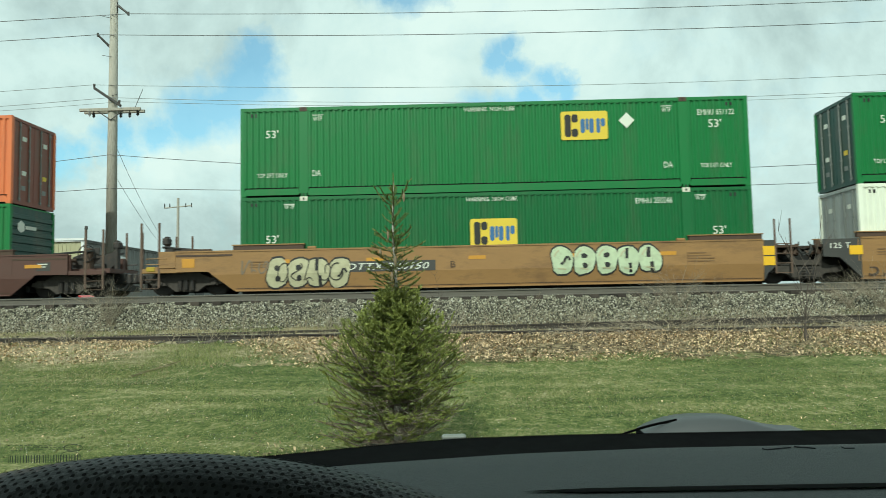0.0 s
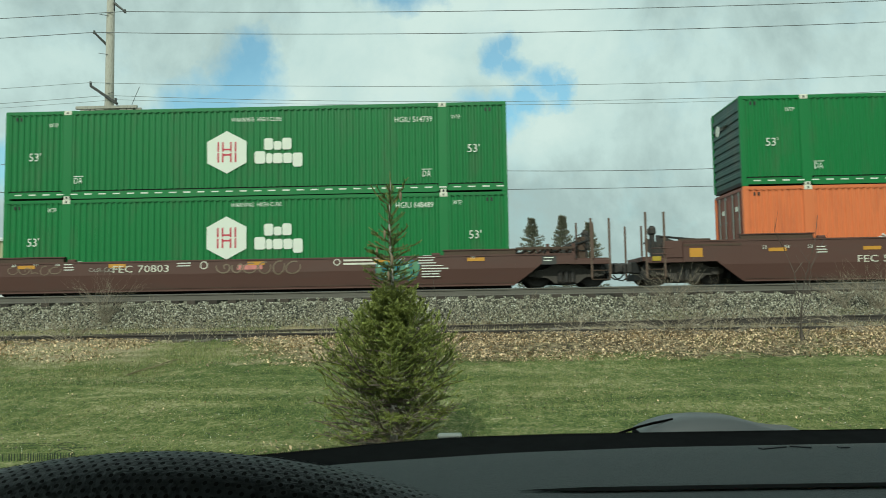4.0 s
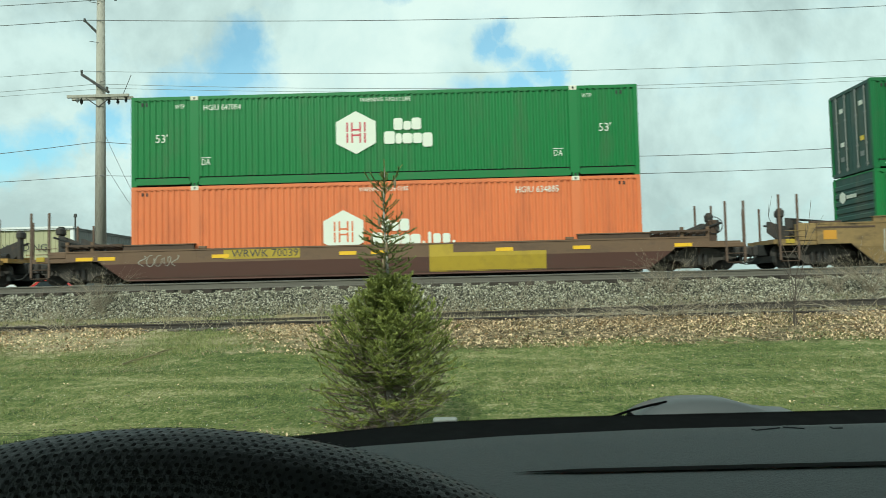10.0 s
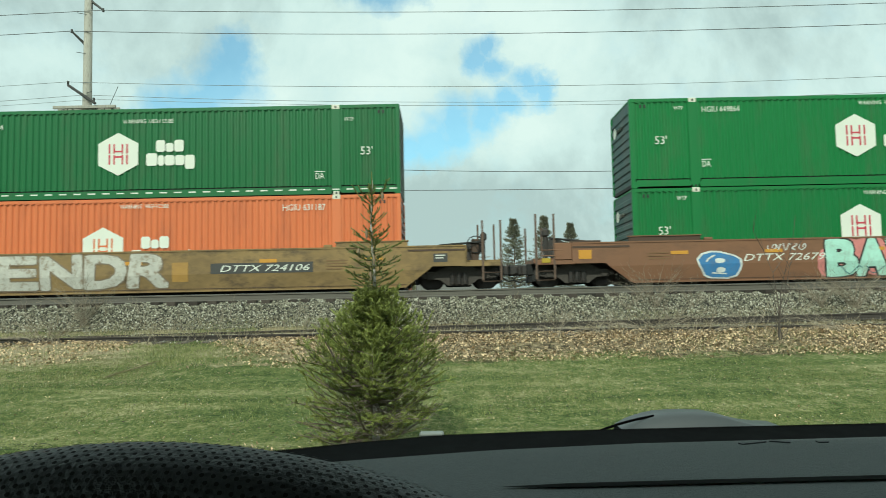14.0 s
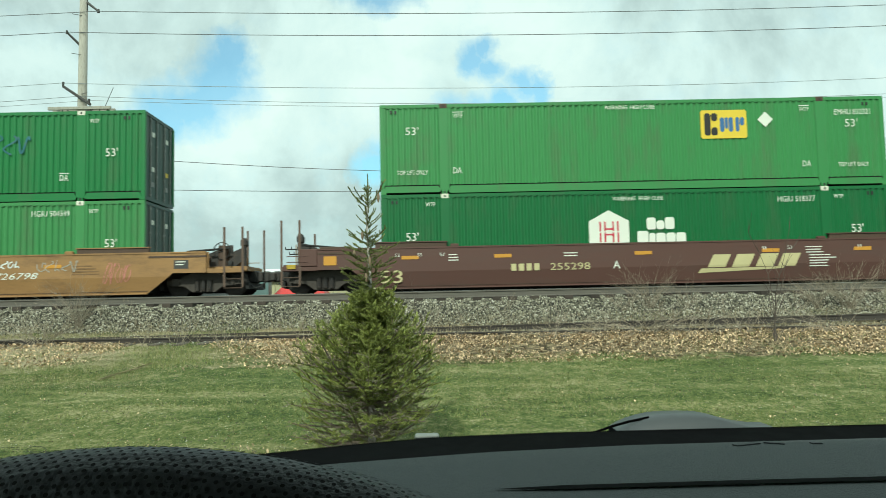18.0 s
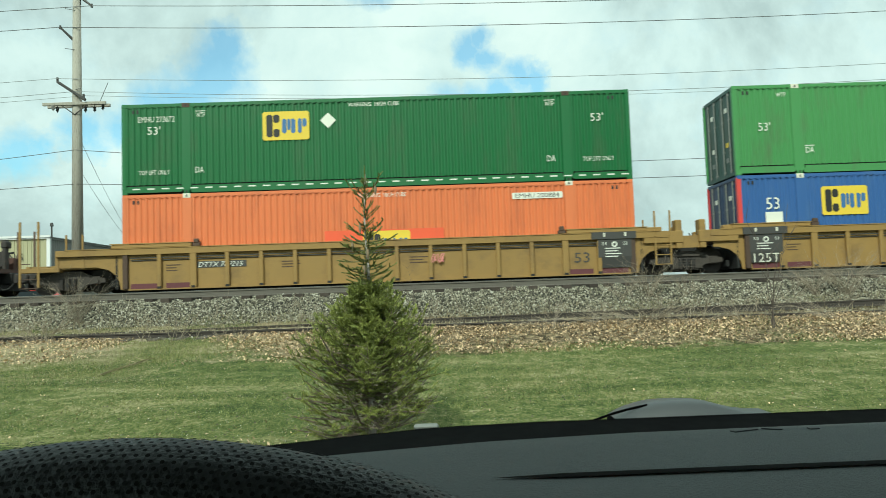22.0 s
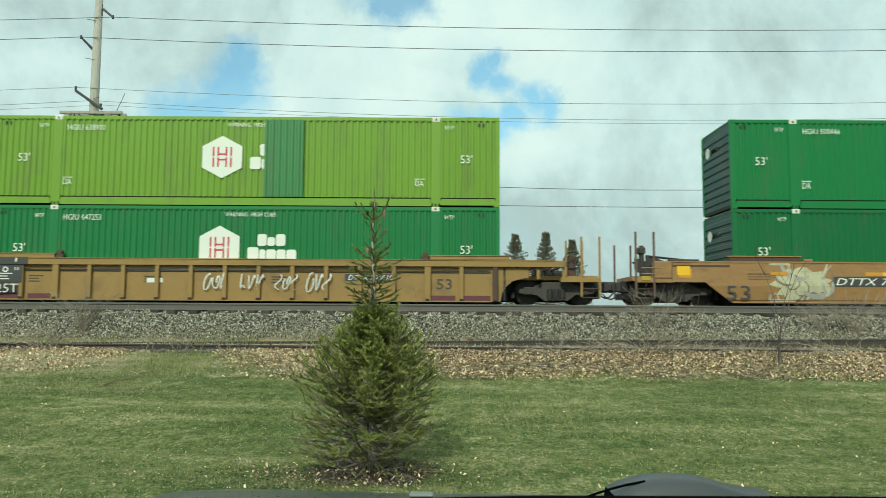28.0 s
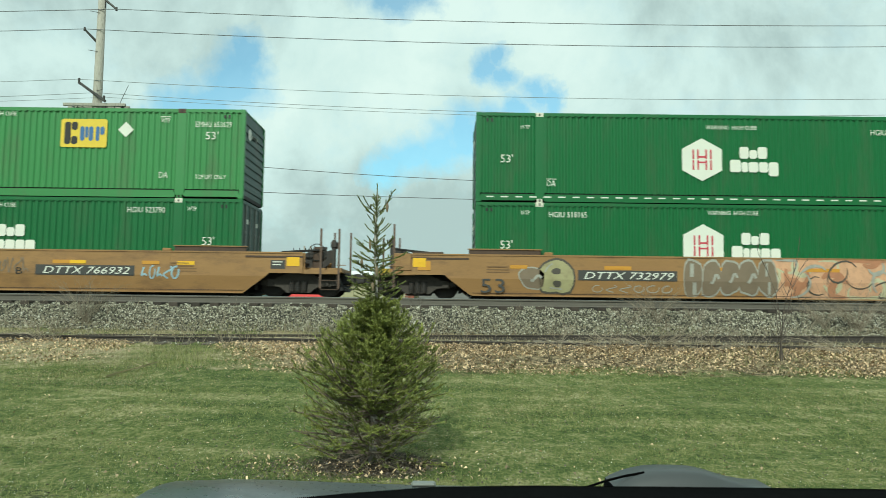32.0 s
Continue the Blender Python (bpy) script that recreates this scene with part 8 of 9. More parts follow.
def ribbed_wall(x0, x1, y, z0, z1, pitch=.3, face=-1):
    bm = bmesh.new()
    n = int((x1 - x0) / pitch)
    prof = []
    for i in range(n):
        b = x0 + i * pitch
        prof += [(b, 0), (b + pitch * .7, 0), (b + pitch * .78, .03), (b + pitch * .92, .03)]
    prof.append((x1, 0))
    lo = [bm.verts.new((x, y + face * d, z0)) for x, d in prof]
    hi = [bm.verts.new((x, y + face * d, z1)) for x, d in prof]
    for i in range(len(prof) - 1):
        bm.faces.new((lo[i], lo[i + 1], hi[i + 1], hi[i]))
    return bm


def build_behind():
    w = thing("workshop_building", "long low tan metal workshop with white roof trim", "building")
    part("front_wall", ribbed_wall(-75, -27.05, 52, 1.0, 6.25), TAN_METAL, w)
    sidew = ribbed_wall(0, 62, 0, 1.0, 6.25)
    sidew.transform(Matrix.Translation((-27.0, 52, 0)) @ Matrix.Rotation(radians(90), 4, "Z"))
    part("side_wall", sidew, GREY_METAL, w)
    part("back_wall", boxed(-75, -27.05, 113.9, 114, 1.0, 6.25), GREY_METAL, w)
    part("far_wall", boxed(-75, -74.9, 52.1, 113.9, 1.0, 6.25), GREY_METAL, w)
    bm = bmesh.new()
    a = [bm.verts.new(v) for v in ((-75.2, 51.8, 6.28), (-26.8, 51.8, 6.28), (-26.8, 83, 7.4), (-75.2, 83, 7.4), (-26.8, 114.2, 6.28), (-75.2, 114.2, 6.28))]
    bm.faces.new((a[0], a[1], a[2], a[3]))
    bm.faces.new((a[3], a[2], a[4], a[5]))
    # the roof falls to the side, so that its gutter runs level
    for v in bm.verts:
        v.co.z = 6.30 + (0.12 if -30 > v.co.x else 0)
    part("roof", bm, GREY_METAL, w)
    part("roof_trim", boxed(-75.2, -26.9, 51.86, 51.98, 6.22, 6.46), TRIM_WHITE, w, "white fascia")
    part("corner_trim", boxed(-27.14, -26.9, 51.9, 52.1, 1.0, 6.3), TRIM_WHITE, w, "white corner strip")
    part("side_gutter", boxed(-26.98, -26.88, 52.1, 114, 6.18, 6.36), GREY_METAL, w)
    part("side_door", boxed(-26.98, -26.9, 74, 76.4, 1.0, 5.0), CAR_GREY, w, "dark sliding door")
    part("wall_vent", boxed(-26.98, -26.86, 57, 58.6, 4.9, 5.5), TRIM_WHITE, w)
    bm = bmesh.new()
    rod(bm, (-27.6, 53.5, 6.2), (-27.6, 53.5, 7.3), .06, sides=8)
    rod(bm, (-27.6, 53.5, 7.25), (-27.6, 53.5, 7.5), .14, .10, 8)
    part("roof_vent", bm, CAR_GREY, w)
    put("lettering", text_mesh("WELDING", 3.2, .5), CAR_GREY, w, (-30.4, 51.90, 5.0))

    h = thing("low_brick_chimney_house", "low tan building with white metal roof and brick chimney", "building")
    part("front_wall", ribbed_wall(-13.0, -1.75, 50, 1.0, 3.4), TAN_METAL, h)
    part("grey_front_wall", boxed(-1.7, 2.6, 50, 50.1, 1.0, 3.3), GREY_METAL, h)
    part("door_trim", boxed(-3.4, -3.15, 49.9, 49.97, 1.0, 3.3), TRIM_WHITE, h)
    bm = bmesh.new()
    a = [bm.verts.new(v) for v in ((-13.3, 49.6, 3.40), (2.9, 49.6, 3.40), (2.9, 54.5, 4.15), (-13.3, 54.5, 4.15), (2.9, 59.4, 3.4), (-13.3, 59.4, 3.4))]
    bm.faces.new((a[0], a[1], a[2], a[3]))
    bm.faces.new((a[3], a[2], a[4], a[5]))
    part("roof", bm, TRIM_WHITE, h, "white metal roof")
    part("eave", boxed(-13.3, 2.9, 49.55, 49.65, 3.24, 3.42), TRIM_WHITE, h)
    part("side_wall", boxed(2.5, 2.6, 50.1, 59, 1.0, 3.4), GREY_METAL, h)
    part("end_wall", boxed(-13.0, -12.9, 50.1, 59, 1.0, 3.4), GREY_METAL, h)
    part("rear_wall", boxed(-12.9, 2.5, 58.9, 59, 1.0, 3.4), GREY_METAL, h)
    ch = part("chimney", boxed(-2.60, -1.98, 49.32, 49.9, 1.0, 4.72), MORTAR, h, "red brick chimney")
    me = mesh_of("brick", boxed(-.10, .10, -.012, .012, -.033, .033, .004))
    for r in range(48):
        z = 1.06 + r * .0765
        for k in range(3):
            x = -2.50 + k * .212 + (.0 if r % 2 else -.03)
            if -2.51 <= x - .0 and x + .1 < -1.95:
                put("brick", me, BRICK_RED, ch, (x, 49.316, z))
    part("chimney_cap", boxed(-2.66, -1.92, 49.26, 49.96, 4.72, 4.80), STEEL, ch)
    bm = bmesh.new()
    rod(bm, (-2.4, 49.6, 4.8), (-2.4, 49.6, 5.1), .09, sides=8)
    rod(bm, (-2.15, 49.6, 4.8), (-2.15, 49.6, 5.0), .07, sides=8)
    part("flue_pot", bm, CASTING, ch)

    def vehicle(x, y, color, label, kind):
        v = thing("parked_" + kind, label, "car", "parked vehicles", (x, y, 1.0))
        bm = bmesh.new()
        if kind == "van":
            prism(bm, [(-2.5, .35), (2.4, .35), (2.45, .95), (1.9, 1.15), (1.4, 1.95), (-2.4, 2.0), (-2.5, 1.6)], -.95, .95)
        else:
            prism(bm, [(-2.2, .35), (2.2, .35), (2.25, .75), (1.95, .92), (.95, 1.02), (.3, 1.48), (-1.1, 1.5), (-1.75, 1.05), (-2.2, .98)], -.85, .85)
        bmesh.ops.bevel(bm, geom=[e for e in bm.edges if e.calc_length() > 1.2], offset=.08, segments=2, affect="EDGES")
        part("body", bm, color, v)
        bm = bmesh.new()
        if kind == "van":
            prism(bm, [(1.1, 1.2), (1.75, 1.2), (1.35, 1.8), (1.1, 1.8)], -.965, -.955)
        else:
            prism(bm, [(-1.45, 1.06), (.75, 1.06), (.25, 1.4), (-1.05, 1.4)], -.865, -.855)
        part("side_window", bm, GLASS_DARK, v)
        for x2 in (-1.4, 1.45):
            for y2 in (-.8, .8):
                bm = bmesh.new()
                rod(bm, (x2, y2 - .1, .33), (x2, y2 + .1, .33), .33, sides=16)
                wh = part("wheel", bm, RUBBER, v)
                bm = bmesh.new()
                rod(bm, (x2, y2 - .11 if y2 < 0 else y2 + .09, .33), (x2, y2 - .09 if y2 < 0 else y2 + .11, .33), .2, sides=12)
                part("hubcap", bm, DULL, wh)
    # red hipped canopy on four legs with a round white emblem on its slope
    tent = thing("canopy_tent", "red hipped canopy tent with a round white emblem beyond the tracks", "tent", "", (-8.15, 45, 1.0))
    bm = bmesh.new()
    eave, ridge = .86, 2.03
    ring = [bm.verts.new((x, y, eave)) for x, y in ((-1.70, -1.5), (1.70, -1.5), (1.70, 1.5), (-1.70, 1.5))]
    crest = [bm.verts.new((x, y, ridge)) for x, y in ((-.72, -.12), (.72, -.12), (.72, .12), (-.72, .12))]
    for i in range(4):
        bm.faces.new((ring[i], ring[(i + 1) % 4], crest[(i + 1) % 4], crest[i]))
    bm.faces.new(crest)
    part("canopy", bm, CAR_RED, tent)
    for x0, x1, y0, y1 in ((-1.70, 1.70, -1.52, -1.49), (-1.70, 1.70, 1.49, 1.52), (-1.72, -1.69, -1.49, 1.49), (1.69, 1.72, -1.49, 1.49)):
        part("valance", boxed(x0, x1, y0, y1, eave - .22, eave + .01), CAR_RED, tent)
    for x in (-1.66, 1.66):
        for y in (-1.46, 1.46):
            bm = bmesh.new()
            rod(bm, (x, y, 0), (x, y, eave - .02), .03, sides=8)
            part("leg", bm, TRIM_WHITE, tent)
    bm = bmesh.new()
    slope = (ridge - eave) / 1.38
    for r0, r1 in ((.12, .20), (0.0, .07)):
        rim = []
        for k in range(20):
            a = 2 * math.pi * k / 20
            rim.append([bm.verts.new((-.42 + r * math.cos(a), -1.5 + (.62 + r * math.sin(a)) / slope - .02, eave + .62 + r * math.sin(a) + .01)) for r in (r0, r1)])
        for k in range(20):
            (a0, a1), (b0, b1) = rim[k], rim[(k + 1) % 20]
            bm.faces.new((a1, b1, b0, a0))
    part("emblem", bm, TRIM_WHITE, tent, "round white emblem")
    box_unit = thing("equipment_cabinet", "teal-grey metal equipment cabinet beyond the tracks", "cabinet", "", (-10.7, 45, 1.0))
    part("body", boxed(-.56, .56, -.4, .4, .08, 1.92, .02), CABINET_TEAL, box_unit)
    part("base", boxed(-.6, .6, -.44, .44, 0, .08, .01), CAR_GREY, box_unit)
    part("cap", boxed(-.60, .60, -.44, .44, 1.92, 1.98, .01), CABINET_TEAL, box_unit)
    for x in (-.27, .27):
        part("door", boxed(x - .25, x + .25, -.415, -.4, .16, 1.84, .004), CABINET_TEAL, box_unit)
    vehicle(-23.6, 44.6, CAR_RED, "red hatchback parked beyond the tracks", "car")
    vehicle(-28.9, 44.2, TRIM_WHITE, "white van parked by the workshop", "van")


CABINET_TEAL = mat("teal_grey_cabinet_paint", (0.115, 0.185, 0.175), rough=0.5, var=0.15, scale=3)
MORTAR = mat("chimney_mortar", (0.25, 0.22, 0.19), rough=0.95, var=0.2, fine=40)
build_behind()

# ------------------------------------------------------------ the parked car round the camera


def lerp_y(x, table):
    return float(np.interp(x, [a for a, _ in table], [b for _, b in table]))


def build_car():
    car = thing("parked_car", "dark parked car with black dashboard and leather steering wheel", "car")
    # body, hood and tyres below the dash
    bm = bmesh.new()
    prism(bm, [(-1.9, .30), (2.1, .28), (2.2, .55), (2.05, .80), (1.5, .93), (.98, .98), (.60, .98), (.30, .55), (-.6, .45), (-.75, .95), (-1.8, .95), (-1.95, .6)], -.94, .94)
    bm.transform(Matrix.Translation((.40, 0, 0)) @ Matrix.Rotation(radians(90), 4, "Z") @ Matrix.Scale(-1, 4, (0, 1, 0)))
    bmesh.ops.bevel(bm, geom=[e for e in bm.edges if e.calc_length() > 1.5], offset=.04, segments=2, affect="EDGES")
    part("body", bm, BODY, car)
    for x in (-.36, 1.16):
        for y in (-1.25, 1.45):
            bm = bmesh.new()
            rod(bm, (x - .1, y, .32), (x + .1, y, .32), .32, sides=20)
            tyre = part("tyre", bm, RUBBER, car)
            bm = bmesh.new()
            rod(bm, (x - .11, y, .32), (x + .11, y, .32), .2, sides=14)
            part("rim", bm, DULL, tyre)
    # roof and rear of the cabin
    bm = boxed(-.42, 1.22, -1.35, .33, 1.56, 1.60, .01)
    box(bm, -.46, 1.26, -1.42, -1.34, .9, 1.58)
    for x in (-.46, 1.20):
        box(bm, x, x + .06, -1.4, -.5, .9, 1.58)
        box(bm, x, x + .06, -.5, .33, .9, 1.06)
    part("cabin_roof", bm, BODY, car)
    # hood, a little higher on the driver's side
    bm = bmesh.new()
    nx, ny = 24, 14
    vs = [[bm.verts.new((-.56 + 1.86 * i / nx, .95 + 1.0 * j / ny,
                         .985 + .064 * math.exp(-((-.56 + 1.86 * i / nx + .50) / .30) ** 2) * math.exp(-((j / ny - .45) / .4) ** 2) - .13 * max(0, j / ny - .55) ** 1.5)) for i in range(nx + 1)] for j in range(ny + 1)]
    for j in range(ny):
        for i in range(nx):
            bm.faces.new((vs[j][i], vs[j][i + 1], vs[j + 1][i + 1], vs[j + 1][i]))
    part("hood", bm, BODY, car, smooth=True)
    zt = 1.195
    far = [(-.75, .55), (-.45, .65), (-.25, .712), (-.1, .765), (.05, .803), (.2, .822), (.5, .831), (.9, .825), (1.2, .77)]
    glass = [(-.75, .63), (-.45, .715), (-.25, .79), (-.1, .858), (.0, .895), (.12, .907), (.5, .910), (.9, .90), (1.2, .84)]
    xs = np.linspace(-.44, 1.2, 70)
    # main pad
    bm = bmesh.new()
    rows = []
    for k, (f, dz) in enumerate(((0.0, -.035), (.012, -.014), (.035, -.005), (.10, 0), (.25, .001), (.42, 0.0), (.55, -.001), (.80, -.004), (1.05, -.012))):
        rows.append([bm.verts.new((x, lerp_y(x, far) - f * .33, zt + dz)) for x in xs])
    for a, b in zip(rows, rows[1:]):
        for i in range(len(xs) - 1):
            bm.faces.new((a[i], a[i + 1], b[i + 1], b[i]))
    dash = part("dashboard", bm, DASH, car, smooth=True)
    # front skirt of the dash, which carries it down to the floor
    bm = bmesh.new()
    up = [bm.verts.new((x, lerp_y(x, far) - .33 * 1.05, zt - .012)) for x in xs]
    lo = [bm.verts.new((x, lerp_y(x, far) - .33 * 1.05 - .02, .50)) for x in xs]
    for i in range(len(xs) - 1):
        bm.faces.new((up[i], up[i + 1], lo[i + 1], lo[i]))
    part("dash_front", bm, DASH, car, smooth=True)
    # groove across the pad
    bm = bmesh.new()
    gx = np.linspace(.045, 1.15, 40)
    for i in range(len(gx) - 1):
        q = []
        for x, s in ((gx[i], -1), (gx[i + 1], -1), (gx[i + 1], 1), (gx[i], 1)):
            w = .0062 * min(1, (x - .04) / .06)
            q.append(bm.verts.new((x, .626 - .012 * ((x - .5) / .6) ** 2 + s * w, zt + .0002)))
        bm.faces.new(q)
    bmesh.ops.remove_doubles(bm, verts=bm.verts, dist=1e-5)
    part("dash_groove", bm, DASH_DARK, car)
    # dark strip between the dash and the glass, with a dotted upper edge
    bm = bmesh.new()
    a = [bm.verts.new((x, lerp_y(x, far) - .002, zt - .02)) for x in xs]
    b = [bm.verts.new((x, lerp_y(x, glass), zt - .006)) for x in xs]
    c = [bm.verts.new((x, lerp_y(x, glass) + .004, zt - .20)) for x in xs]
    for i in range(len(xs) - 1):
        bm.faces.new((a[i], a[i + 1], b[i + 1], b[i]))
        bm.faces.new((b[i], b[i + 1], c[i + 1], c[i]))
    part("cowl_strip", bm, DASH_DARK, car, smooth=True)
    bm = bmesh.new()
    x = -.42
    while x < 1.18:
        y = lerp_y(x, glass)
        box(bm, x, x + .0009, y - .001, y + .001, zt - .007, zt - .0054)
        x += .0021
    d = part("dotted_edge", bm, DASH_DARK, car)
    d["kind"] = "stuff"
    # wiper: a hooded arm base with a thin blade beside it
    bm = bmesh.new()
    sec = [(.222, .0), (.23, .005), (.242, .0105), (.256, .0150), (.272, .0182), (.29, .0194), (.31, .0194), (.332, .0182), (.350, .0140), (.366, .0085), (.382, .0040), (.40, .001), (.42, .0)]
    lo0 = zt - .012
    r0 = [bm.verts.new((x, .925, lo0)) for x, _ in sec]
    r1 = [bm.verts.new((x, .931, lo0 + h * .85)) for x, h in sec]
    r2 = [bm.verts.new((x, .944, lo0 + h)) for x, h in sec]
    r3 = [bm.verts.new((x, .985, lo0 + h * .9)) for x, h in sec]
    r4 = [bm.verts.new((x, 1.01, lo0 - .03)) for x, h in sec]
    for p, q in ((r0, r1), (r1, r2), (r2, r3), (r3, r4)):
        for i in range(len(sec) - 1):
            bm.faces.new((p[i], p[i + 1], q[i + 1], q[i]))
    wip = part("wiper_arm", bm, WIPER, car, "dark grey hooded wiper arm", smooth=True)
    bm = bmesh.new()
    pts = [(.185, .926, zt - .012), (.20, .93, zt - .008), (.216, .934, zt - .004), (.236, .938, zt + .000), (.262, .942, zt + .004)]
    for p, q in zip(pts, pts[1:]):
        rod(bm, p, q, .0016, sides=6)
    part("wiper_blade", bm, DASH_DARK, car)
    part("washer_nozzle", boxed(-.03, .0, .915, .93, zt - .012, zt - .0065, .002), DULL, car)
    # small scuffs on the pad
    for x, y, w, r in ((.315, .775, .030, 20), (.345, .778, .020, -30), (.385, .772, .010, 0)):
        bm = boxed(-w / 2, w / 2, -.0035, .0035, 0, .0012)
        bm.transform(pose(x, y, zt + .0005, 0, 0, r))
        part("pad_scuff", bm, DASH_SCUFF, car)
    # bars of a label mirrored low in the glass, the reflection built as dark strips
    bm = bmesh.new()
    rnd = random.Random(2)
    x = -.462
    while x < -.388:
        w = rnd.choice((.0004, .0006, .0010))
        box(bm, x, x + w, .749, .7495, 1.197, 1.2045)
        x += w + rnd.choice((.0011, .0017, .0024))
    for z, x0, x1 in ((1.214, -.455, -.415), (1.2118, -.46, -.40), (1.2096, -.46, -.372)):
        x = x0
        while x < x1:
            w = rnd.uniform(.0015, .004)
            box(bm, x, x + w, .749, .7495, z, z + .00035)
            x += w + rnd.uniform(.0010, .0022)
    for cx, cz in ((-.396, 1.2115), (-.399, 1.2045)):
        for k in range(14):
            a0, a1 = 2 * math.pi * k / 14, 2 * math.pi * (k + 1) / 14
            p, q = Vector((cx + .0095 * math.cos(a0), .749, cz + .0032 * math.sin(a0))), Vector((cx + .0095 * math.cos(a1), .749, cz + .0032 * math.sin(a1)))
            rod(bm, p, q, .0003, sides=4)
    lab = part("windscreen_label", bm, MIRRORED_LABEL, car)
    lab["kind"] = "stuff"
    # steering wheel
    lean_f = radians(25)
    upv, nrm = Vector((0, math.sin(lean_f), math.cos(lean_f))), Vector((0, -math.cos(lean_f), math.sin(lean_f)))
    R, rt = .185, .0168
    top = Vector((-.073, .190, 1.3125))
    ctr = top - upv * (R + rt)
    bm = bmesh.new()
    nu, nv = 96, 18

    def rim(u, v, grow=0.0):
        d = Vector((1, 0, 0)) * math.cos(u) + upv * math.sin(u)
        return ctr + d * (R + (rt + grow) * math.cos(v)) + nrm * (rt + grow) * 1.05 * math.sin(v)
    g = [[bm.verts.new(rim(2 * math.pi * i / nu, 2 * math.pi * j / nv)) for j in range(nv)] for i in range(nu)]
    for i in range(nu):
        for j in range(nv):
            bm.faces.new((g[i][j], g[(i + 1) % nu][j], g[(i + 1) % nu][(j + 1) % nv], g[i][(j + 1) % nv]))
    wheel = part("steering_wheel", bm, LEATHER, car, "black perforated leather rim", smooth=True)
    tris = []
    du, dv = .0025 / R, .0018 / rt
    iu = 0
    u = radians(25)
    while u < radians(155):
        k = 0
        v = radians(6)
        while v < radians(135):
            uu = u + (du / 2 if k % 2 else 0)
            c = rim(uu, v, .00016)
            e1 = (rim(uu + .001, v) - rim(uu - .001, v)).normalized()
            e2 = (rim(uu, v + .01) - rim(uu, v - .01)).normalized()
            ring = [c + (e1 * math.cos(a) + e2 * math.sin(a)) * .00058 for a in (0, 1.047, 2.094, 3.142, 4.189, 5.236)]
            tris.append([list(p) for p in ring])
            v += dv
            k += 1
        u += du
    pf = put("perforation", tri_mesh("perforation", np.array(tris), 6), HOLE, wheel)
    pf["kind"] = "stuff"
    bm = bmesh.new()
    for a in (radians(-10), radians(190), radians(270)):
        d = Vector((1, 0, 0)) * math.cos(a) + upv * math.sin(a)
        rod(bm, ctr - nrm * .03, ctr + d * R, .02, .014, 8)
    rod(bm, ctr - nrm * .02, ctr - nrm * .07, .07, .06, 16)
    rod(bm, ctr - nrm * .06, ctr - nrm * .36, .035, .035, 10)
    part("wheel_hub", bm, LEATHER, car)


WIPER = mat("satin_grey_plastic", (0.055, 0.060, 0.062), rough=0.5, var=0.12, scale=20)
build_car()

# ------------------------------------------------------------ grass, litter, stones, weeds


def stuff(name, tris, material, label, category, per=3):
    ob = put(name, tri_mesh(name, tris, per), material)
    tagged(ob, label, category, kind="stuff")
    return ob


def ground_z(x, y):
    return np.array([gz(a, b) for a, b in zip(x, y)])


def blades(rng, n, y0, y1, h0, h1, w, spread=.68, lean=.6, dens=None):
    u = rng.random(n)
    y = y0 + (y1 - y0) * u
    x = rng.uniform(-1, 1, n) * (y * spread + .4)
    if dens is not None:
        keep = dens(x, y) > rng.random(n)
        x, y = x[keep], y[keep]
        n = len(x)
    z = ground_z(x, y)
    a = rng.uniform(0, 2 * np.pi, n)
    h = rng.uniform(h0, h1, n)
    d = np.stack([np.cos(a), np.sin(a), 0 * a], 1)
    o = np.stack([x, y, z - .004], 1)
    sd = np.stack([-np.sin(a), np.cos(a), 0 * a], 1) * (w * rng.uniform(.6, 1.3, n))[:, None]
    tipv = o + d * (h * rng.uniform(.1, lean, n))[:, None] + np.array([0, 0, 1.0]) * h[:, None]
    return np.stack([o - sd, o + sd, tipv], 1)


def patchy(x, y):
    return np.array([.12 + .7 * noise.noise(Vector((a * .3, b * 1.3, 0))) + .7 * noise.noise(Vector((a * 2.0, b * 1.5, 5))) + .8 * noise.noise(Vector((a * 9, b * 3.6, 3))) for a, b in zip(x, y)])


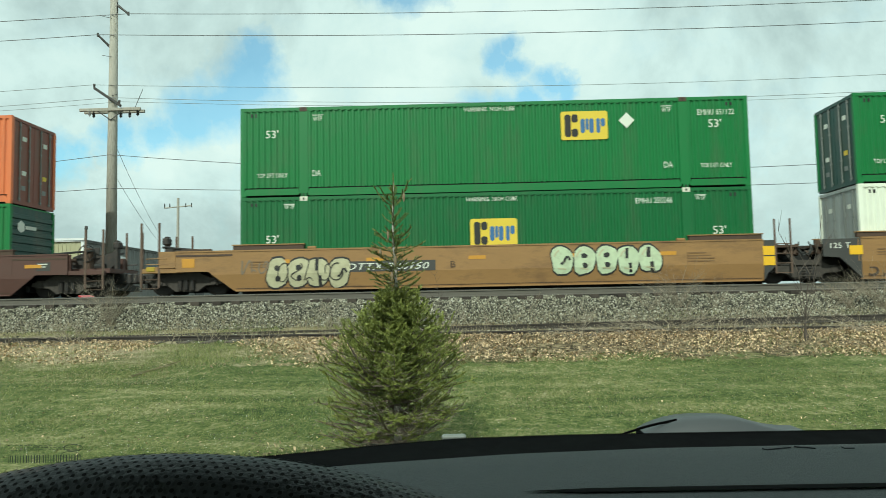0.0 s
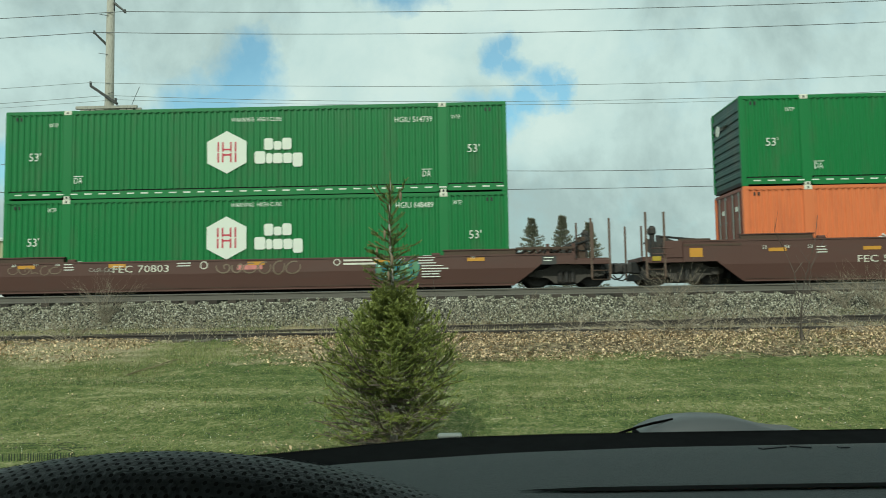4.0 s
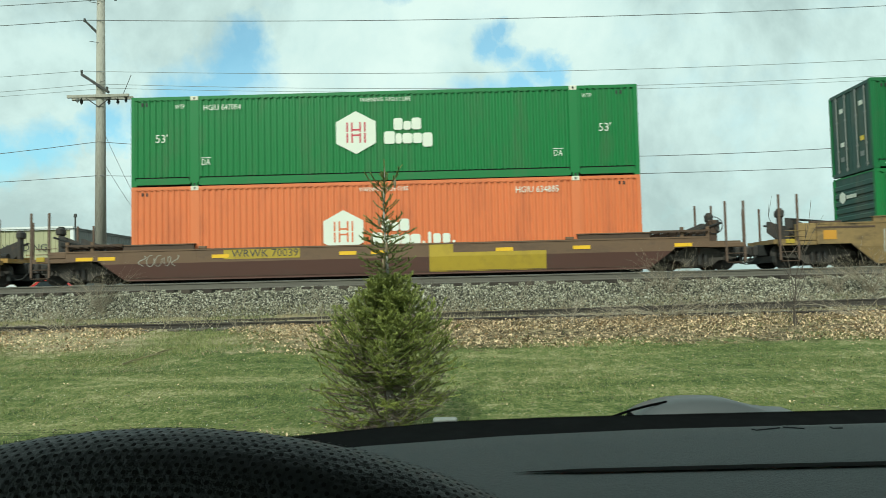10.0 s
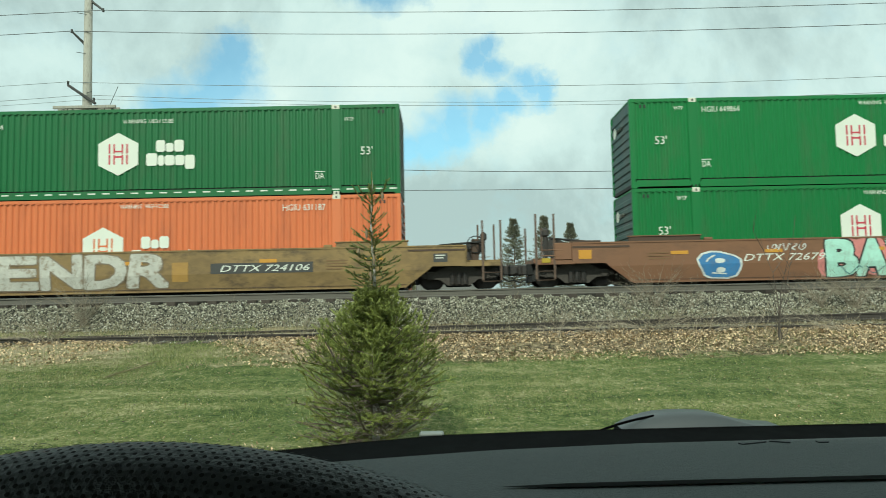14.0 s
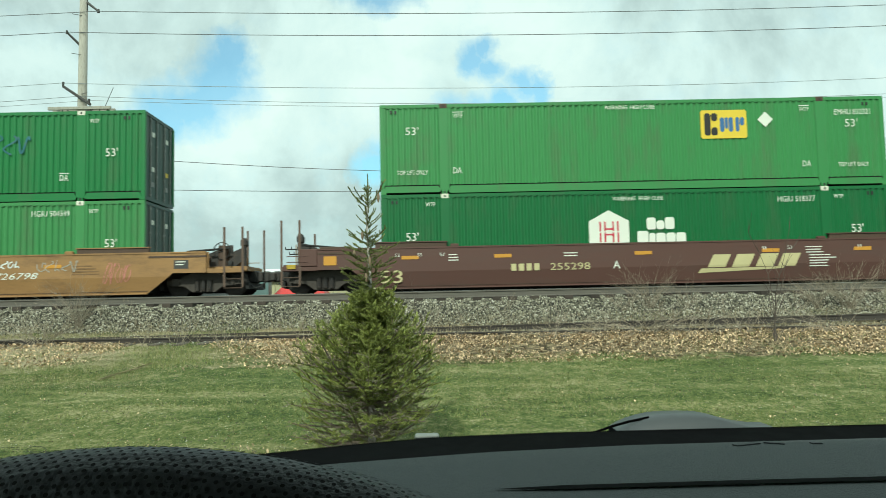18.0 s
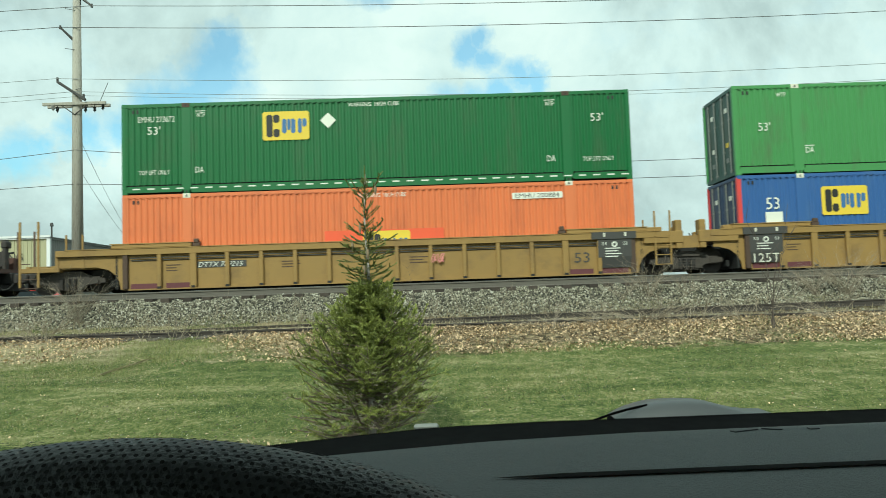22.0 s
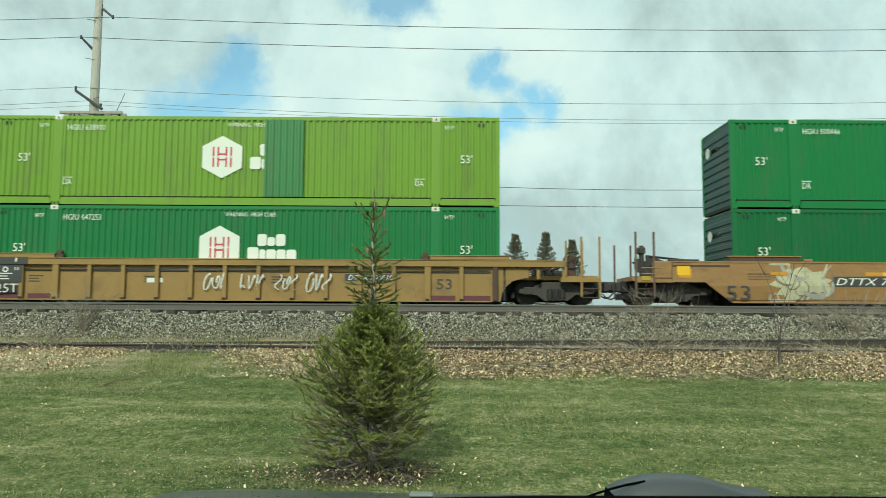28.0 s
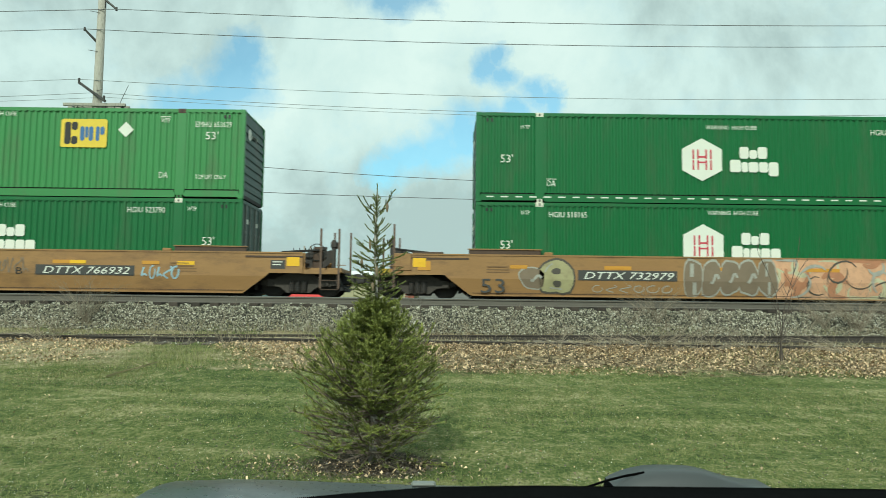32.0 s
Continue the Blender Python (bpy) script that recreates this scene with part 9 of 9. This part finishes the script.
def build_ground_cover():
    rng = np.random.default_rng(12)
    edge = lambda x, y: np.clip((13.35 + .9 * np.sin(x * .55 + .6) + .5 * np.sin(x * 1.7) - y) * 1.3, .03, 1)
    left_side = lambda x, y: np.clip((-3.2 - x) * .6, 0, 1) * np.clip(.55 + 1.3 * np.array([noise.noise(Vector((a * .9, b * 1.2, 2))) for a, b in zip(x, y)]), 0, 1)
    left_green = lambda x, y: np.clip((-2.4 - x) * .6, 0, 1) * np.clip(.45 - 2.4 * np.array([noise.noise(Vector((a * .9, b * 1.2, 2))) for a, b in zip(x, y)]), 0, 1)
    right_straw = lambda x, y: np.clip(1.2 - np.abs(x - 7.0) * .45, 0, 1) * np.clip(.4 + 1.6 * np.array([noise.noise(Vector((a * 1.3, b * 1.3, 8))) for a, b in zip(x, y)]), 0, 1)
    gap_green = lambda x, y: np.clip((1.25 - np.abs(x + 5.35 + .5 * np.sin(y * 2.1)) / .85) * 1.6, 0, 1)
    lawn_edge = edge
    edge = lambda x, y: lawn_edge(x, y) * np.clip(2.6 * np.hypot((x + .60) / .60, (y - 6.85) / .52) - 2.0, .06, 1)
    edge_patch = lambda x, y: edge(x, y) * np.array([min(1, max(.15, .62 + 1.1 * noise.noise(Vector((a * .45, b * 1.4, 1))) + .6 * noise.noise(Vector((a * 7, b * 3.2, 6))))) for a, b in zip(x, y)])
    g = np.concatenate([blades(rng, 120000, 4.6, 8.5, .012, .034, .0022, dens=edge_patch, lean=1.6), blades(rng, 100000, 8.5, 14.2, .016, .042, .0034, dens=edge_patch, lean=1.6)])
    stuff("lawn_grass", g, GRASS, "short green lawn grass with thin patches", "grass")
    s = np.concatenate([blades(rng, 60000, 4.6, 8.6, .006, .020, .0024, lean=3.0, dens=patchy), blades(rng, 56000, 8.6, 13.6, .008, .026, .0036, lean=3.0, dens=patchy), blades(rng, 42000, 11.4, 15.7, .015, .05, .0034, lean=4.5, dens=left_side), blades(rng, 9000, 13.2, 15.2, .03, .10, .0034, lean=2.5, dens=right_straw), blades(rng, 8000, 13.0, 16.1, .03, .11, .0035, lean=1.6),
                        blades(rng, 15000, 17.85, 18.75, .04, .14, .004, lean=1.5), blades(rng, 3500, 16.5, 17.7, .04, .16, .004, lean=1.3)])
    stuff("dry_grass", s, STRAW, "dry straw-coloured grass among the lawn and tracks", "grass")
    tuft = lambda x, y: np.clip(1.6 * np.array([noise.noise(Vector((a * .5, b * .5, 9))) for a, b in zip(x, y)]), 0, 1)
    g2 = np.concatenate([blades(rng, 9000, 13.0, 16.0, .05, .13, .004, dens=tuft), blades(rng, 46000, 17.9, 18.75, .03, .09, .004, dens=tuft), blades(rng, 44000, 12.4, 15.9, .02, .055, .0034, dens=left_green), blades(rng, 60000, 12.0, 15.9, .02, .06, .0034, dens=gap_green)])
    stuff("verge_grass", g2, GRASS, "scattered green tufts in the leaf litter", "grass")
    # leaves
    n = 36000
    y = 12.75 + 3.45 * rng.random(n) ** .8
    x = rng.uniform(-1, 1, n) * (y * .66)
    keep = (np.array([noise.noise(Vector((a * .45, b * .8, 4))) for a, b in zip(x, y)]) + .38 + .10 * (y - 13) - .18 * np.clip((-2.0 - x) * .5, 0, 1) - .9 * gap_green(x, y)) > rng.random(n) * .9
    x, y = x[keep], y[keep]
    m = 900
    ys = 5 + 8 * rng.random(m)
    x, y = np.concatenate([x, rng.uniform(-1, 1, m) * (ys * .66)]), np.concatenate([y, ys])
    x, y = np.concatenate([x, rng.normal(-.85, .55, 420)]), np.concatenate([y, rng.normal(6.55, .28, 420)])
    m += 420
    n = len(x)
    z = ground_z(x, y) + rng.uniform(.005, .05, n)
    size = rng.uniform(.012, .034, n)
    size[-m:] = rng.uniform(.006, .020, m)
    a = rng.uniform(0, 6.28, n)
    tilt = rng.normal(0, .5, (n, 2))
    e1 = np.stack([np.cos(a), np.sin(a), tilt[:, 0]], 1) * size[:, None]
    e2 = np.stack([-np.sin(a), np.cos(a), tilt[:, 1]], 1) * (size * .65)[:, None]
    c = np.stack([x, y, z], 1)
    up = np.array([0, 0, 1.0]) * (size * .35)[:, None]
    leaf = np.stack([c - e1, c - e2 * .9 + up, c + e1, c + e2 + up], 1)
    stuff("leaf_litter", leaf, LEAF, "dead brown oak leaves strewn below the siding", "leaves", 4)
    # pale petals and scraps on the lawn
    n = 4200
    y = 5.2 + 8 * rng.random(n) ** 1.2
    x = rng.uniform(-1, 1, n) * (y * .64)
    z = ground_z(x, y) + .03
    sz = rng.uniform(.002, .006, n)[:, None]
    c = np.stack([x, y, z], 1)
    a = rng.uniform(0, 6.28, n)
    e1 = np.stack([np.cos(a), np.sin(a), .4 + 0 * a], 1) * sz
    e2 = np.stack([-np.sin(a), np.cos(a), .5 + 0 * a], 1) * sz
    stuff("pale_petals", np.stack([c - e1, c - e2, c + e1, c + e2], 1), PETAL, "pale fallen petals on the lawn", "petals", 4)

    # dark crumbs of soil and bark among the grass
    n = 4600
    y = np.concatenate([5.0 + 8.5 * rng.random(n - 1400), rng.normal(6.5, .3, 1400)])
    x = np.concatenate([rng.uniform(-1, 1, n - 1400) * (y[:n - 1400] * .64), rng.normal(-.9, .6, 1400)])
    c = np.stack([x, y, ground_z(x, y) + .022], 1)
    a = rng.uniform(0, 6.28, n)
    sz = rng.uniform(.004, .013, n)[:, None]
    e1 = np.stack([np.cos(a), np.sin(a), .5 + 0 * a], 1) * sz
    e2 = np.stack([-np.sin(a), np.cos(a), .6 + 0 * a], 1) * sz * .7
    stuff("lawn_crumbs", np.stack([c - e1, c - e2, c + e1, c + e2], 1), TWIG_DARK, "dark crumbs of soil and bark in the grass", "debris", 4)

    # ballast: angular stones
    def stones(n, xr, y0, y1, s0, s1, name, label, seed, material=STONE):
        r = np.random.default_rng(seed)
        base = np.array([(1, 1, 1), (1, -1, -1), (-1, 1, -1), (-1, -1, 1), (1.2, 0, 0), (-1.2, 0, 0), (0, 1.2, 0), (0, 0, 1.3)], float)
        cube = np.array([(-1, -1, -1), (1, -1, -1), (1, 1, -1), (-1, 1, -1), (-1, -1, 1), (1, -1, 1), (1, 1, 1), (-1, 1, 1)], float)
        quads = np.array([(0, 3, 2, 1), (4, 5, 6, 7), (0, 1, 5, 4), (1, 2, 6, 5), (2, 3, 7, 6), (3, 0, 4, 7)])
        x = r.uniform(-xr, xr, n)
        y = r.uniform(y0, y1, n)
        z = ground_z(x, y)
        s = r.uniform(s0, s1, n)
        q = r.normal(size=(n, 4))
        q /= np.linalg.norm(q, axis=1, keepdims=True)
        w, i, j, k = q.T
        rot = np.stack([1 - 2 * (j * j + k * k), 2 * (i * j - k * w), 2 * (i * k + j * w), 2 * (i * j + k * w), 1 - 2 * (i * i + k * k), 2 * (j * k - i * w),
                        2 * (i * k - j * w), 2 * (j * k + i * w), 1 - 2 * (i * i + j * j)], 1).reshape(n, 3, 3)
        v = cube[None] * r.uniform(.45, 1.0, (n, 8, 1)) * r.uniform(.6, 1.0, (n, 1, 3))
        v = np.einsum("nab,nvb->nva", rot, v) * s[:, None, None] + np.stack([x, y, z + s * .25], 1)[:, None]
        me = bpy.data.meshes.new(name)
        me.vertices.add(n * 8)
        me.vertices.foreach_set("co", v.astype(np.float32).reshape(-1))
        f = (quads[None] + (np.arange(n) * 8)[:, None, None]).reshape(-1).astype(np.int32)
        me.loops.add(len(f))
        me.loops.foreach_set("vertex_index", f)
        me.polygons.add(n * 6)
        me.polygons.foreach_set("loop_start", np.arange(0, n * 24, 4, dtype=np.int32))
        me.update(calc_edges=True)
        tagged(put(name, me, material), label, "stones", kind="stuff")
    stones(56000, 14.5, 18.42, 19.72, .012, .034, "ballast_stones", "grey crushed stone ballast on the bank", 31)
    stones(3000, 14, 16.0, 18.6, .012, .035, "siding_stones", "sparse grey stones along the siding", 32)

    # bare weeds and shrubs
    def bush(out, rnd, x, y, n, h, spread, r, droop=.2):
        for _ in range(n):
            z = gz(x, y) - .02
            p = Vector((x + rnd.uniform(-.12, .12) * spread, y + rnd.uniform(-.1, .1), z))
            az = rnd.uniform(0, 6.28)
            d = Vector((math.cos(az) * spread, math.sin(az) * spread * .6, rnd.uniform(.6, 1.1))).normalized()
            ln = h * rnd.uniform(.5, 1.1)
            k = 5
            for s in range(k):
                q = p + d * ln / k
                out.append((p, q, r * (1 - s / k * .7), r * (1 - (s + 1) / k * .7)))
                if s > 0:
                    for _ in range(2):
                        e = (d + Vector((rnd.uniform(-1, 1), rnd.uniform(-.6, .6), rnd.uniform(-.3, .7)))).normalized()
                        out.append((q, q + e * ln * rnd.uniform(.10, .24), r * .55, r * .2))
                p = q
                d = (d + Vector((rnd.uniform(-.25, .25), rnd.uniform(-.2, .2), -droop * rnd.random()))).normalized()

    def shrub(name, label, material, spots, seed, group):
        rnd = random.Random(seed)
        for x, y, n, h, sp, r in spots:
            sticks = []
            bush(sticks, rnd, x, y, n, h, sp, r)
            tagged(put(name, stick_mesh(name, sticks), material), label, "shrub", group)
    shrub("bare_shrub", "leafless pale shrub beside the siding", TWIG,
          ((-9.0, 18.7, 70, 1.25, .5, .0034), (9.6, 18.8, 60, 1.0, .7, .0036), (5.4, 18.9, 60, 1.2, .7, .0034), (6.4, 18.9, 30, .85, .8, .0034), (4.7, 18.8, 26, .8, .8, .0034), (10.4, 18.7, 80, 1.35, .7, .0036), (-13.0, 16.0, 16, 1.0, .7, .007), (13.4, 18.7, 60, 1.1, .8, .0045),
           (11.8, 18.9, 24, .85, .9, .006), (-8.4, 15.9, 12, .9, .9, .007)), 41, "bare shrubs")
    shrub("fallen_branch", "tangle of grey fallen branches over the siding", TWIG,
          ((3.4, 15.8, 16, 1.1, 2.2, .0075), (4.4, 15.9, 22, 1.3, 2.1, .008), (5.5, 15.9, 16, 1.1, 2.1, .0075), (2.4, 15.8, 8, .9, 2.2, .007), (8.4, 15.6, 12, 1.2, 2.0, .007), (10.2, 15.8, 10, 1.1, 2.0, .006), (-8.6, 16.0, 12, 1.2, 1.5, .006)), 42, "fallen branches")
    sticks = []
    rnd = random.Random(47)
    p = Vector((-5.45, 12.1, gz(-5.45, 12.1) + .03))
    for k in range(6):
        q = p + Vector((.06, .22, 0)) + Vector((rnd.uniform(-.03, .03), 0, 0))
        q.z = gz(q.x, q.y) + .04
        sticks.append((p, q, .022 - .002 * k, .020 - .002 * k))
        if k > 1:
            sticks.append((p, p + Vector((rnd.choice((-1, 1)) * .25, .2, .05)), .008, .003))
        p = q
    tagged(put("fallen_branch", stick_mesh("fallen_branch", sticks), STRAW), "pale fallen branch lying at the lawn's edge", "shrub", "fallen branches")
    shrub("dead_stem", "tall dark dead stems beside the siding", TWIG_DARK, ((6.62, 14.6, 5, 2.1, .035, .010), (6.75, 14.8, 5, .7, .5, .008), (-.6, 18.9, 4, .9, .2, .006)), 43, "dead stems")
    rnd = random.Random(44)
    for k in range(100):
        x, y = rnd.uniform(-12.5, 13.5), rnd.choice((rnd.uniform(15.2, 16.1), rnd.uniform(18.0, 18.9)))
        sticks = []
        bush(sticks, rnd, x, y, rnd.randint(2, 5), rnd.uniform(.3, .8), rnd.uniform(.2, .8), rnd.uniform(.004, .0075))
        tagged(put("dry_weed", stick_mesh("dry_weed", sticks), TWIG), "dry bare weed stalks along the siding", "weed", "dry weeds")


PETAL = mat("pale_petal", (0.62, 0.60, 0.50), rough=0.7, var=0.15)
build_ground_cover()

# ------------------------------------------------------------ what moves


def along(s, t):
    """Where a car with its mark at s stands at t seconds: the train rolls to the left and gathers a little speed."""
    u = t / 32.0
    return s - 559.405 * u + 2.640 * u ** 2 - 9.898 * u ** 3 + 4.813 * u ** 4


def wheel_rows(x, s):
    """Rows for a wheelset at x on a car at s: it rolls while it passes before the camera and is left at rest before and after."""
    inside = [k for k in range(0, 961) if abs(along(s, k / FPS) + x) < 17.5]
    if not inside:
        return None
    k0, k1 = inside[0], inside[-1]
    rows = []
    for k in sorted({0, 960, *range(k0, k1 + 1)}):
        kk = min(max(k, k0), k1)
        turn = (along(s, k0 / FPS) - along(s, kk / FPS)) / WHEEL_R
        rows.append((k / FPS, Matrix.Translation((x, WID / 2, WHEEL_R)) @ Matrix.Rotation(-turn, 4, "Y")))
    return rows


def motions():
    spots = {ob: s for ob, s, _ in MOVING}
    for w, x in WHEELSETS:
        rows = wheel_rows(x, spots[w.parent])
        if rows:
            walk(w, rows)
    for ob, s, z in MOVING:
        walk(ob, [(t, pose(along(s, t), NEAR_Y, RAIL_Z + z)) for t in range(0, 33, 4)])


motions()
